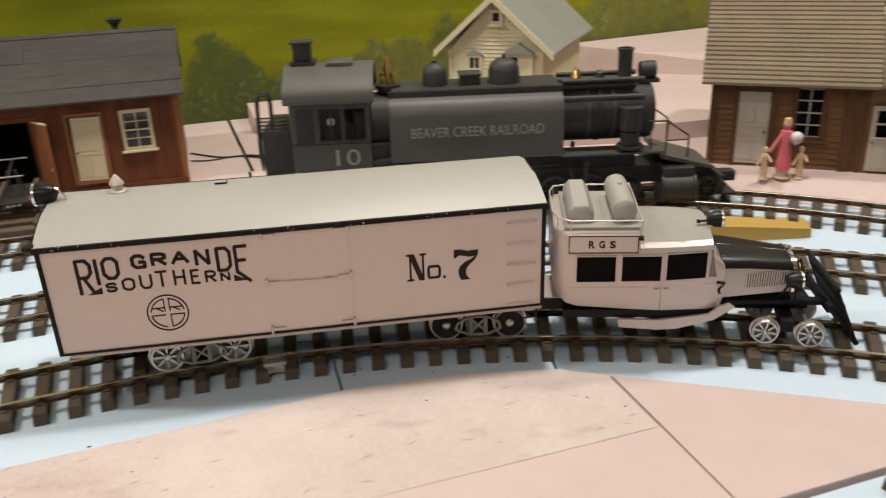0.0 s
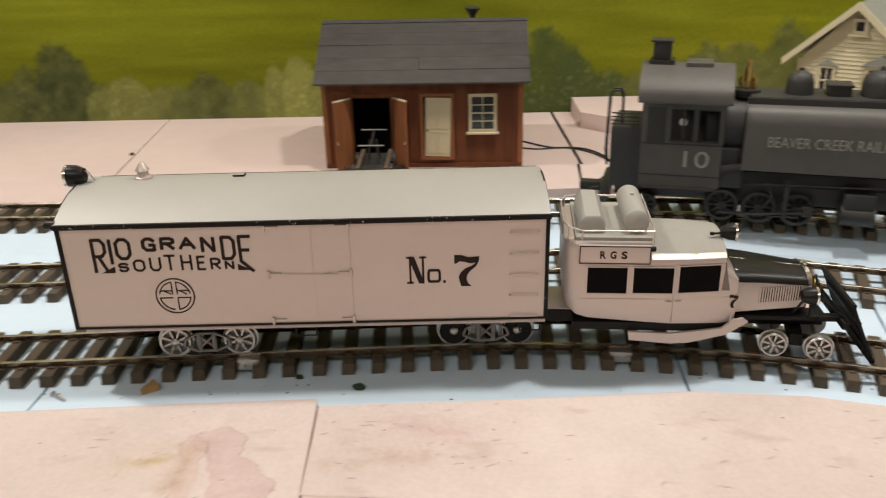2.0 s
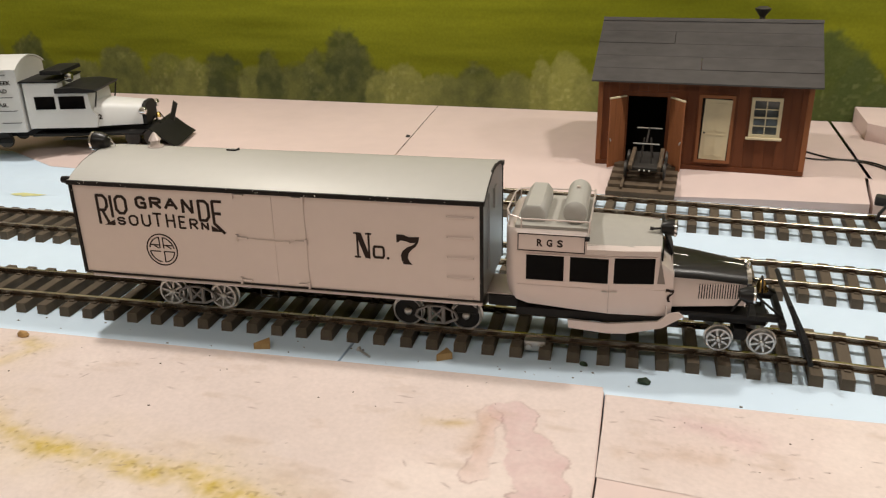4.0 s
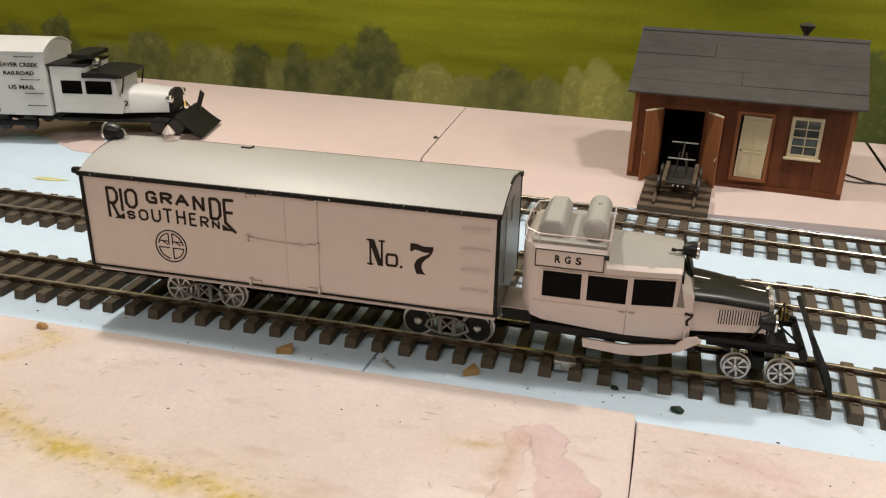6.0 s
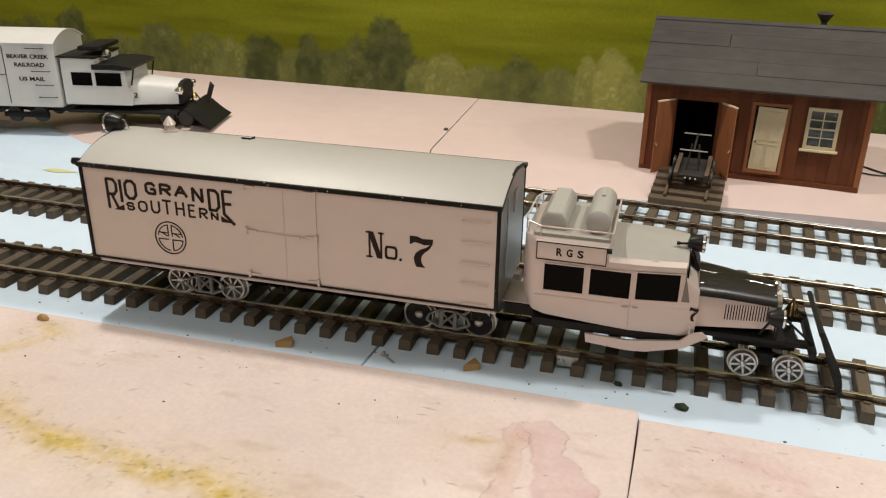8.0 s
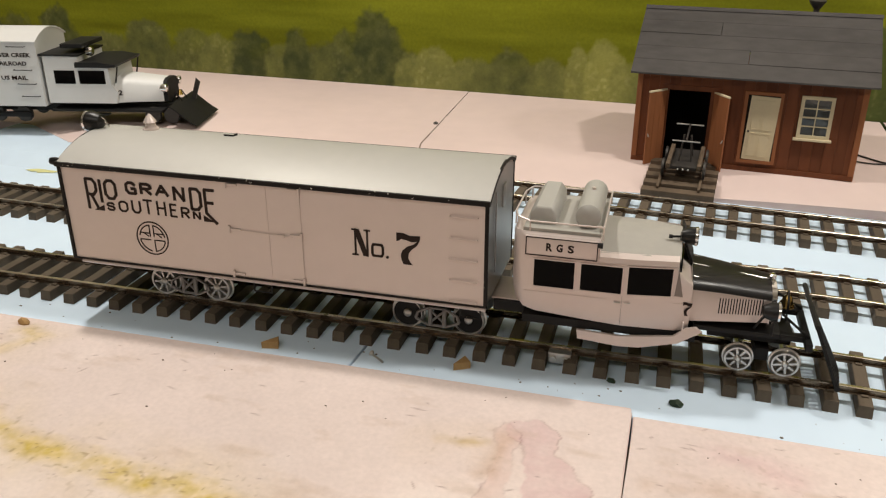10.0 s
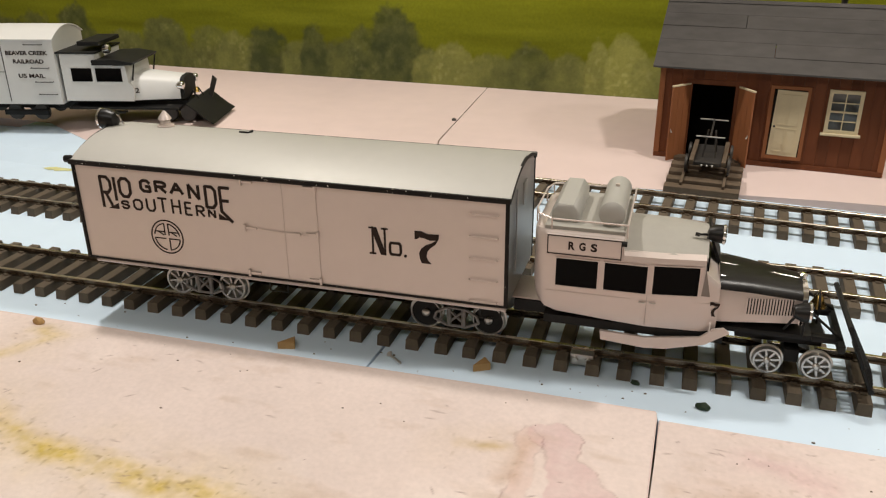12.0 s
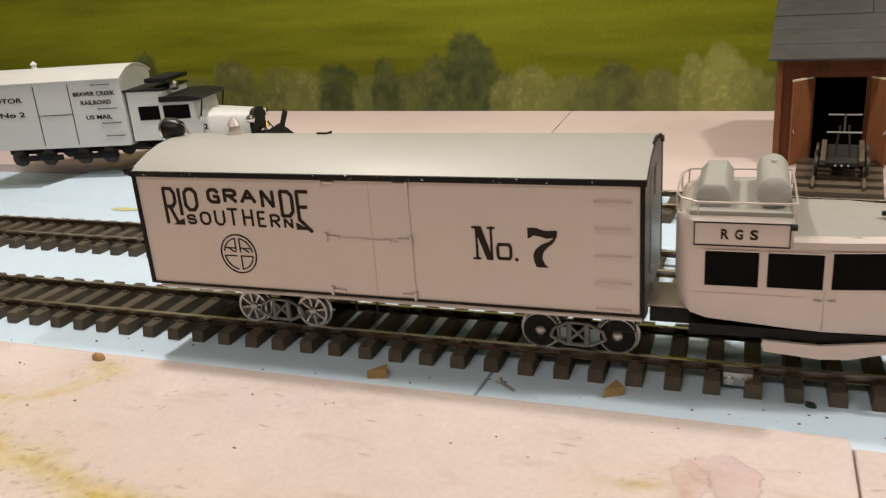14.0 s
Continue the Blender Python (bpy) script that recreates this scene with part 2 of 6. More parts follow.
def grid_sheet(name, xs, ys, place, colour, material, kind="structure", label="", category="", parent=None):
    """A fine sheet; place(X, Y) gives its points and colour(X, Y) its pigments, stored in a colour attribute."""
    X, Y = np.meshgrid(xs, ys)
    P = place(X, Y).reshape(-1, 3)
    C = np.clip(colour(X, Y).reshape(-1, 3), 0.004, 1)
    w, h = len(xs), len(ys)
    i = (np.arange(h - 1)[:, None] * w + np.arange(w - 1)[None]).ravel()
    F = np.stack([i, i + 1, i + w + 1, i + w], 1)
    me = bpy.data.meshes.new(name)
    me.from_pydata(P.tolist(), [], F.tolist())
    at = me.color_attributes.new("pigment", "FLOAT_COLOR", "POINT")
    at.data.foreach_set("color", np.c_[C, np.ones(len(C))].ravel().astype(np.float32))
    me.materials.append(material)
    me.shade_smooth()
    ob = new(name, me)
    ob.parent = parent
    return tagged(ob, label, category, kind=kind)


RNG = np.random.default_rng(5)


def value_noise(X, Y, cell, seed):
    """Smooth noise of 0 to 1 over arrays, for pigments."""
    g = np.random.default_rng(seed).random((257, 257))
    x, y = X / cell + 91.3, Y / cell + 47.7
    i, j = np.floor(x).astype(int), np.floor(y).astype(int)
    u, v = x - i, y - j
    u, v = u * u * (3 - 2 * u), v * v * (3 - 2 * v)
    i, j = i % 256, j % 256
    return (g[j, i] * (1 - u) + g[j, i + 1] * u) * (1 - v) + (g[j + 1, i] * (1 - u) + g[j + 1, i + 1] * u) * v


def fractal(X, Y, cell, seed):
    return sum(value_noise(X, Y, cell / 2**k, seed + k) / 2 ** (k + 1) for k in range(4)) / 0.9375


# ---- the room, closed round the layout; unseen, its pale surfaces bounce light ----
WALL_TILT = 0.04


def wall_y(x):
    return 0.80 + WALL_TILT * x


part("ceiling", box(-3.2, 3.2, -3.0, 1.3, 1.40, 1.45), M_PLASTER)
part("floor", box(-3.2, 3.2, -3.0, 1.3, -1.05, -1.0), M_CARPET)
part("wall_south", box(-3.2, 3.2, -3.1, -3.0, -1.0, 1.40), M_PLASTER)
part("wall_west", box(-3.3, -3.2, -3.0, 1.3, -1.0, 1.40), M_PLASTER)
part("wall_east", box(3.2, 3.3, -3.0, 1.3, -1.0, 1.40), M_PLASTER)
part("wall_north", box(-3.2, 3.2, 0, 0.08, -1.0, 1.40), M_PLASTER, at=Matrix.Translation((0, 0.804, 0)) @ pose(0, 0, 0, 0, 0, math.degrees(math.atan(WALL_TILT))))
for ob in list(scene.objects):
    if ob.name.split("_")[0] in ("ceiling", "floor", "wall") and ob.type == "MESH":
        tagged(ob, "plain unseen room surface that bounces light", ob.name.split("_")[0], kind="structure")

# painted backdrop: olive meadow with a hedge of soft bushes along its foot
BUSHES = [  # x, height, half width, tone (0 dark green-black .. 1 yellow-green, 2 blue-green)
    (-1.40, 0.12, 0.08, 0.3), (-1.30, 0.12, 0.08, 0.2), (-1.195, 0.145, 0.055, 0.1), (-1.08, 0.095, 0.07, 0.35), (-0.985, 0.125, 0.06, 0.28), (-0.89, 0.112, 0.055, 0.35), (-0.83, 0.105, 0.05, 0.5),
    (-0.762, 0.115, 0.05, 0.05), (-0.70, 0.10, 0.04, 0.4), (-0.665, 0.118, 0.035, 0.1), (-0.605, 0.108, 0.045, 0.25), (-0.515, 0.168, 0.040, 0.12), (-0.500, 0.135, 0.070, 0.12), (-0.57, 0.125, 0.035, 0.15),
    (-0.448, 0.092, 0.035, 0.62), (-0.402, 0.104, 0.042, 0.7), (-0.338, 0.090, 0.045, 0.5), (-0.265, 0.108, 0.042, 0.2), (-0.298, 0.085, 0.035, 0.35), (-0.20, 0.094, 0.04, 0.5), (-0.152, 0.112, 0.024, 0.85), (-0.108, 0.132, 0.034, 1.0),
    (-0.072, 0.098, 0.035, 0.75), (-0.02, 0.09, 0.05, 0.45), (0.05, 0.09, 0.06, 0.4), (0.14, 0.085, 0.06, 0.4), (0.22, 0.10, 0.05, 0.3),
    (0.305, 0.175, 0.06, 2.0), (0.345, 0.135, 0.04, 1.9), (0.40, 0.10, 0.05, 1.9), (0.47, 0.10, 0.05, 0.4), (0.565, 0.150, 0.045, 0.3), (0.615, 0.148, 0.05, 0.35), (0.70, 0.175, 0.05, 0.3), (0.66, 0.12, 0.06, 0.4),
    (0.80, 0.15, 0.06, 0.35), (0.92, 0.17, 0.07, 0.4), (1.02, 0.20, 0.08, 0.55), (1.12, 0.21, 0.08, 0.45), (1.25, 0.2, 0.08, 0.5), (1.4, 0.2, 0.09, 0.4)]


def meadow(X, Z):
    n1, n2 = fractal(X * 0.35, Z, 0.10, 3), fractal(X * 0.10 + Z * 0.03, Z, 0.020, 11)
    base = np.stack([0.155 + 0.060 * n1, 0.172 + 0.060 * n1, 0.007 + 0.006 * n2], -1)
    base *= (0.62 + 0.70 * n2)[..., None]
    yellow = np.clip((X - 0.1) / 0.5, 0, 1) * np.clip((fractal(X * 0.4, Z, 0.16, 21) - 0.35) * 3, 0, 1)
    base = base * (1 + 0.35 * yellow[..., None]) + yellow[..., None] * np.array([0.02, 0.012, 0.0])
    dark = np.clip((0.17 - Z) / 0.12, 0, 1) * 0.35
    base *= (1 - dark)[..., None]
    scrub = np.clip((0.052 + 0.050 * fractal(X, X * 0 + 0.3, 0.09, 31) + 0.02 * (fractal(X, Z, 0.02, 33) - 0.5) - Z) * 60, 0, 1) * 0.8
    tint = np.array([0.092, 0.092, 0.034]) * (0.65 + 0.7 * fractal(X, Z, 0.03, 35))[..., None]
    base = base * (1 - scrub[..., None]) + tint * scrub[..., None]
    for k, (bx, bz, hw, tone) in enumerate(BUSHES):
        foot = 0.02
        hgt = bz - foot
        rag = (fractal(X, Z, 0.030, 40 + k) - 0.5) * 1.1 + (value_noise(X, Z, 0.007, 80 + k) - 0.5) * 0.40
        e = ((X - bx) / hw) ** 2 + (np.clip(Z - foot - hgt * 0.35, 0, 1) / (hgt * 0.65)) ** 2
        cover = np.clip((1.0 + rag * 0.75 - e) * 2.8, 0, 1) * 0.90 * np.clip(0.66 + 0.6 * fractal(X, Z, 0.045, 240 + k), 0, 1)
        daub = fractal(X, Z, 0.016, 120 + k)
        spark = np.clip((value_noise(X, Z, 0.0055, 160 + k) - 0.62) * 5, 0, 1) * np.clip(fractal(X, Z, 0.05, 200 + k) * 2.4 - 0.9, 0, 1)
        lo, hi = np.array([0.044, 0.056, 0.021]), np.array([0.29, 0.295, 0.080])
        t = min(tone, 1.0)
        if tone > 1:
            lo, hi, t = np.array([0.055, 0.080, 0.024]), np.array([0.10, 0.125, 0.035]), 0.4
        col = lo + (hi - lo) * np.clip(t * 0.95 + (daub - 0.5) * 0.42, 0, 1)[..., None]
        col = col + spark[..., None] * np.array([0.16, 0.15, 0.075]) * (0.18 + t * 0.7)
        base = base * (1 - cover[..., None]) + col * cover[..., None]
    return base


grid_sheet("backdrop", np.arange(-1.9, 2.2, 0.0027), np.arange(-0.02, 0.62, 0.0027), lambda X, Z: np.stack([X, wall_y(X), Z], -1), meadow,
           painted("backdrop_paint", "pigment", 0.75, 0.10, 220, 0.15), label="hand-painted green meadow backdrop with a hedge of bushes", category="backdrop")

# ---- layout boards ----
part("benchwork", box(-2.2, 2.4, -0.62, 0.70, -0.07, -0.0265), M_PLY, smooth=None)
tagged(bpy.data.objects["benchwork"], "plain plywood bench top under the foam boards", "table", kind="structure")


def slab(name, outline, z0, z1, material, label, at=None, margin=0):
    """A board; margin: how many of its first corners lie low, as a worn-down front edge."""
    bm = prism(outline, z0, z1, "z")
    bm.verts.ensure_lookup_table()
    if margin:
        inner = [(x, y + 0.062, z1) for x, y in outline[:margin]]
        rest = outline[margin:]
        bm.free()
        bm = bmesh.new()
        low = [bm.verts.new((x, y, 0.0125)) for x, y in outline[:margin]]
        foot = [bm.verts.new((x, y, z0)) for x, y in outline[:margin]]
        mid = [bm.verts.new(p) for p in inner]
        far = [bm.verts.new((x, y, z1)) for x, y in rest]
        for a in range(margin - 1):
            bm.faces.new((low[a], low[a + 1], mid[a + 1], mid[a]))
            bm.faces.new((foot[a], foot[a + 1], low[a + 1], low[a]))
        bm.faces.new(mid + far)
        bm.faces.new((low[-1], mid[-1], foot[-1]))
        bm.faces.new((low[0], mid[0], foot[0]))
        ob = part(name, bm, material, None, label, smooth=20)
        return tagged(ob, category="foam board", kind="structure")
    bmesh.ops.bevel(bm, geom=[e for e in bm.edges if abs(e.verts[0].co.z - z1) < 1e-6 and abs(e.verts[1].co.z - z1) < 1e-6], offset=0.0004, segments=2, affect="EDGES")
    ob = part(name, bm, material, None, label, smooth=None)
    return tagged(ob, category="foam board", kind="structure")


FRONT_EDGE = [(-1.7, -0.195), (-0.498, -0.092), (-0.273, -0.073), (-0.03, -0.051), (0.066, -0.043), (0.0685, -0.053), (0.224, -0.042), (0.353, -0.030), (0.44, -0.036), (0.522, -0.056), (0.568, -0.085), (0.726, -0.181), (0.86, -0.29), (1.0, -0.45)]


def front_edge(x):
    return np.interp(x, [p[0] for p in FRONT_EDGE], [p[1] for p in FRONT_EDGE])


def strip(x0, x1, gap=0.0):
    """The front edge between two places, from left to right."""
    inner = [p for p in FRONT_EDGE if x0 < p[0] < x1]
    return [(x0, float(front_edge(x0)) + gap), *[(x, y + gap) for x, y in inner], (x1, float(front_edge(x1)) + gap)]


# pale blue boards under the tracks
slab("blue_board", strip(-1.7, -0.1555) + [(-0.164, 0.46), (-1.7, 0.46)], -0.026, 0.0, M_BLUE, "pale blue foam insulation board under the track")
slab("blue_board", strip(-0.1535, 0.3525) + [(0.362, 0.40), (0.30, 0.43), (-0.162, 0.40)], -0.026, 0.0, M_BLUE, "pale blue foam insulation board under the track")
slab("blue_board", strip(0.3545, 0.521) + [(0.60, 0.36), (0.364, 0.40)], -0.026, 0.0, M_BLUE, "pale blue foam insulation board under the track")
slab("blue_board", strip(0.5232, 0.999) + [(1.9, -0.45), (1.9, 0.1), (1.0, 0.30), (0.602, 0.36)], -0.026, 0.0, M_BLUE, "pale blue foam insulation board under the track")

# pink boards before the tracks
FRONT_Z = 0.0022
slab("pink_board", strip(-1.7, 0.0680, -0.0015)[::-1] + [(-1.7, -0.62), (0.0948, -0.62), (0.0762, -0.160)], -0.026, FRONT_Z, M_PINK, "stained pink foam insulation board")
slab("pink_board", strip(0.0695, 0.5555, -0.0015)[::-1] + [(0.0775, -0.159), (0.30, -0.1655), (0.5585, -0.1535)], -0.026, FRONT_Z, M_PINK, "pink foam insulation board with scuffs")
slab("pink_board", [(0.0776, -0.1590), (0.30, -0.1655), (0.5585, -0.1535), (0.5615, -0.2445), (0.565, -0.62), (0.0955, -0.62)], -0.026, FRONT_Z + 0.0005, M_PINK, "pink foam insulation board")
slab("pink_board", strip(0.5575, 0.78, -0.0015)[::-1] + [(0.5605, -0.1545), (0.5635, -0.2445), (0.69, -0.2385)], -0.026, FRONT_Z, M_PINK, "pink foam insulation board")
slab("blue_board", [(0.5665, -0.2475), (0.692, -0.2415), (0.80, -0.30), (1.0, -0.47), (1.0, -0.62), (0.5665, -0.62)], -0.026, -0.001, M_BLUE, "pale blue foam insulation board")


def stained(seed, stains, scuffs):
    def colour(X, Y):
        n = fractal(X, Y, 0.12, seed)
        f = fractal(X, Y, 0.012, seed + 9)
        base = np.array([0.695, 0.590, 0.548]) * (0.90 + 0.16 * n + 0.06 * (f - 0.5))[..., None]
        pale = np.clip((fractal(X, Y, 0.07, seed + 4) - 0.52) * 4, 0, 1) * 0.4
        base = base * (1 - pale[..., None]) + np.array([0.83, 0.735, 0.68]) * pale[..., None]
        for points, width, col, strength in stains:
            d = np.full(X.shape, 9.0)
            wx = X + (fractal(X, Y, 0.05, seed + 30) - 0.5) * 0.035
            wy = Y + (fractal(X, Y, 0.05, seed + 50) - 0.5) * 0.035
            for (ax, ay), (bx, by) in zip(points, points[1:]):
                t = np.clip(((wx - ax) * (bx - ax) + (wy - ay) * (by - ay)) / ((bx - ax) ** 2 + (by - ay) ** 2), 0, 1)
                d = np.minimum(d, np.hypot(wx - ax - t * (bx - ax), wy - ay - t * (by - ay)))
            grit = fractal(X, Y, 0.006, seed + 90)
            if width < 0:
                body = np.clip((-width + (fractal(X, Y, 0.010, seed + 91) - 0.5) * 0.010 - d) * 700, 0, 1) * strength
                rim = np.exp(-((-width + (fractal(X, Y, 0.010, seed + 91) - 0.5) * 0.010 - d) / 0.0008) ** 2) * np.clip(fractal(X, Y, 0.02, seed + 92) * 3 - 1.2, 0, 1) * 0.5
                a = body * np.clip(0.25 + 0.9 * fractal(X, Y, 0.012, seed + 93), 0, 1)
                base = base * (1 - a[..., None]) + np.array(col) * a[..., None]
                base = base * (1 - rim[..., None]) + np.array([0.30, 0.16, 0.15]) * rim[..., None]
                continue
            a = np.clip(1.15 - d / width, 0, 1) * np.clip(0.1 + 1.7 * fractal(X, Y, 0.022, seed + 70), 0, 1.1) * np.clip(0.55 + 1.0 * grit, 0, 1.2) * strength
            a = np.maximum(a, np.clip(1 - d / (width * 3.2), 0, 1) * 0.30 * strength * fractal(X, Y, 0.03, seed + 75) * 1.6)
            tint = np.array(col) * (0.80 + 0.45 * (1 - grit))[..., None]
            base = base * (1 - a[..., None]) + tint * a[..., None]
            dirt = np.clip(1.3 - d / (width * 1.6), 0, 1) * np.clip((value_noise(X, Y, 0.0032, seed + 95) - 0.80) * 7, 0, 1) * strength * 0.55
            base = base * (1 - dirt[..., None]) + np.array([0.22, 0.15, 0.06]) * dirt[..., None]
        smudge = np.clip((fractal(X * 0.4, Y, 0.016, seed + 99) - 0.66) * 6, 0, 1) * 0.40
        base = base * (1 - smudge[..., None]) + np.array([0.50, 0.38, 0.30]) * smudge[..., None]
        for sx, sy, ang, length in scuffs:
            u = (X - sx) * math.cos(ang) + (Y - sy) * math.sin(ang)
            w = -(X - sx) * math.sin(ang) + (Y - sy) * math.cos(ang)
            a = np.clip(1 - (np.abs(w + 4.0 * u * u) / 0.0009), 0, 1) * np.clip(1.3 - np.abs(u) / length, 0, 1) * 0.75
            base = base * (1 - a[..., None]) + np.array([0.28, 0.19, 0.17]) * a[..., None]
        return base
    return colour


M_STAIN = painted("stained_pink_foam", "pigment", 0.78, 0.05, 260, 0.25)
OCHRE, MAUVE, RUST = (0.57, 0.435, 0.16), (0.54, 0.31, 0.33), (0.42, 0.25, 0.13)
scuff = [(float(a), float(b), float(c), float(d)) for a, b, c, d in zip(RNG.uniform(-0.6, 0.05, 75), RNG.uniform(-0.27, -0.09, 75), RNG.normal(0.0, 0.45, 75), RNG.uniform(0.0006, 0.006, 75) ** 1.25 * 3)]
scuff2 = [(float(a), float(b), float(c), float(d)) for a, b, c, d in zip(RNG.uniform(0.08, 0.55, 40), RNG.uniform(-0.15, -0.05, 40), RNG.normal(0.1, 0.4, 40), RNG.uniform(0.001, 0.005, 40))]
grid_sheet("stain_layer", np.r_[np.linspace(-1.0, -0.61, 120), np.linspace(-0.609, 0.063, 600)], np.r_[np.linspace(-0.5, -0.251, 80), np.linspace(-0.25, -0.004, 225)],
           lambda X, Y: np.stack([np.where(X > 0, X / 0.063 * np.interp(front_edge(X) + Y, [-0.6, -0.16, -0.05], [0.0932, 0.0752, 0.0670]), X), front_edge(X) + Y, np.full(X.shape, FRONT_Z + 0.0005)], -1),
           lambda X, Y: stained(7, [([(-0.50, -0.19), (-0.425, -0.148), (-0.425, -0.115), (-0.443, -0.106)], 0.012, OCHRE, 0.5), ([(-0.52, -0.215), (-0.40, -0.222), (-0.331, -0.234), (-0.284, -0.233), (-0.235, -0.237), (-0.181, -0.236), (-0.11, -0.26)], 0.018, OCHRE, 0.88),
                                    ([(-0.060, -0.137), (-0.030, -0.124)], 0.009, (0.50, 0.36, 0.14), 0.5), ([(0.000, -0.099), (0.009, -0.098), (0.015, -0.115), (0.023, -0.150), (0.030, -0.190)], -0.0155, MAUVE, 0.52), ([(-0.012, -0.102), (-0.010, -0.130), (-0.006, -0.175)], -0.008, (0.62, 0.40, 0.35), 0.35), ([(-0.018, -0.155), (-0.014, -0.115)], 0.010, RUST, 0.3)], scuff)(X, front_edge(X) + Y),
           M_STAIN, label="ochre and mauve stains on the pink foam", category="stain")


def scuffed_y(X, Y):
    """Rows of the middle board from its back edge (0) to its front edge (1)."""
    return (front_edge(X) - 0.003) * (1 - Y) + (np.interp(X, [0.0775, 0.30, 0.5585], [-0.159, -0.1655, -0.1535]) + 0.0002) * Y


grid_sheet("stain_layer", np.linspace(0.0765, 0.5545, 420), np.linspace(0, 1, 110),
           lambda X, Y: np.stack([X - 0.006 * np.clip((0.10 - X) / 0.0235, 0, 1) * (1 - Y), scuffed_y(X, Y), np.full(X.shape, FRONT_Z + 0.0005)], -1),
           lambda X, Y: stained(17, [([(0.14, -0.08), (0.18, -0.085)], 0.02, MAUVE, 0.3), ([(0.10, -0.12), (0.16, -0.115)], 0.012, RUST, 0.25)], scuff2)(X, scuffed_y(X, Y)),
           M_STAIN, label="scuffs on the pink foam", category="stain")

# back boards, one thickness higher
BACK_Z = 0.027
slab("pink_board", [(-1.7, 0.33), (-1.06, 0.385), (-0.93, 0.395), (-0.80, 0.335), (-0.50, 0.337), (-0.289, 0.362), (-0.3, 0.459), (-0.340, 0.79), (-1.7, 0.735)], -0.026, BACK_Z, M_PINK, "pink foam insulation board against the backdrop", margin=6)
slab("pink_board", [(-0.287, 0.362), (-0.10, 0.385), (0.0, 0.401), (0.19, 0.427), (0.322, 0.440), (0.326, 0.50), (0.309, 0.81), (-0.3385, 0.786), (-0.2985, 0.459)], -0.026, BACK_Z, M_PINK, "pink foam insulation board against the backdrop", margin=5)
slab("pink_board", [(0.326, 0.440), (0.45, 0.425), (0.60, 0.378), (0.75, 0.303), (0.87, 0.218), (0.985, 0.120), (1.1, -0.03), (1.9, -0.03), (1.9, 0.85), (0.314, 0.81), (0.3305, 0.50)], -0.026, BACK_Z, M_PINK, "pink foam insulation board beside the track", margin=7)
slab("pink_terrace", [(0.348, 0.70), (0.60, 0.48), (0.90, 0.42), (1.25, 0.40), (1.9, 0.40), (1.9, 0.85), (0.345, 0.812)], BACK_Z, 0.052, M_PINK, "raised pink foam terrace board")
bm = prism([(0.92, 0.832), (1.02, 0.765), (1.123, 0.692), (1.4, 0.56), (1.9, 0.50), (1.9, 0.87)], 0.052, 0.077, "z")
for v in bm.verts:
    if v.co.z > 0.06:
        v.co.z += 0.17 * max(0.0, v.co.y - 0.69) + 0.02 * max(0, v.co.x - 1.1)
tagged(part("pink_terrace", bm, M_PINK, None, "sloping pink foam terrace board by the backdrop", smooth=None), category="foam board", kind="structure")


# ---- tracks ----
GAUGE, RAIL_TOP = 0.0475, 0.0145
TRACKS = {"front": (0.0291, 5.064, 0.1539, 0.944), "middle": (0.1865, 4.1, 0.170, 1.08), "back": (0.3310, 0.6, 0.354, 0.855)}


def along(track, s, v=0.0):
    """A place on a track: a straight that passes x = 0, then a bend to the right; and its heading."""
    y0, a, x1, r = TRACKS[track]
    a = radians(a)
    d, n = Vector((math.cos(a), math.sin(a))), Vector((-math.sin(a), math.cos(a)))
    o = Vector((0, y0))
    if s <= x1:
        return o + d * s + n * v, a
    c, h = o + d * x1 - n * r, a - (s - x1) / r
    return c + (r + v) * Vector((-math.sin(h), math.cos(h))), h


RAIL_PROFILE = [(-0.0030, 0.0088), (0.0030, 0.0088), (0.0030, 0.0096), (0.0008, 0.0102), (0.0008, 0.0112), (0.0017, 0.0120), (0.0017, 0.0141), (0.0012, 0.0145), (-0.0012, 0.0145), (-0.0017, 0.0141), (-0.0017, 0.0120), (-0.0008, 0.0112), (-0.0008, 0.0102), (-0.0030, 0.0096)]


def tie_mesh():
    bm = bmesh.new()
    h = 0.0420
    sect = [(-0.0054, 0.0), (0.0054, 0.0), (0.0050, 0.0088), (0.0045, 0.0094), (-0.0045, 0.0094), (-0.0050, 0.0088)]
    add_prism(bm, [(x, z) for x, z in sect], -h, h, "y")
    for v in bm.verts:
        if abs(v.co.y) > h - 0.001 and v.co.z > 0.003:
            v.co.y *= 0.975
    for side in (-1, 1):
        for k in (-1, 1):
            y = side * GAUGE / 2 + k * 0.0042
            add_box(bm, -0.0024, 0.0024, y - 0.0014, y + 0.0014, 0.0090, 0.0105)
    return mesh_of(bm, "tie", M_TIE)


TIE = tie_mesh()


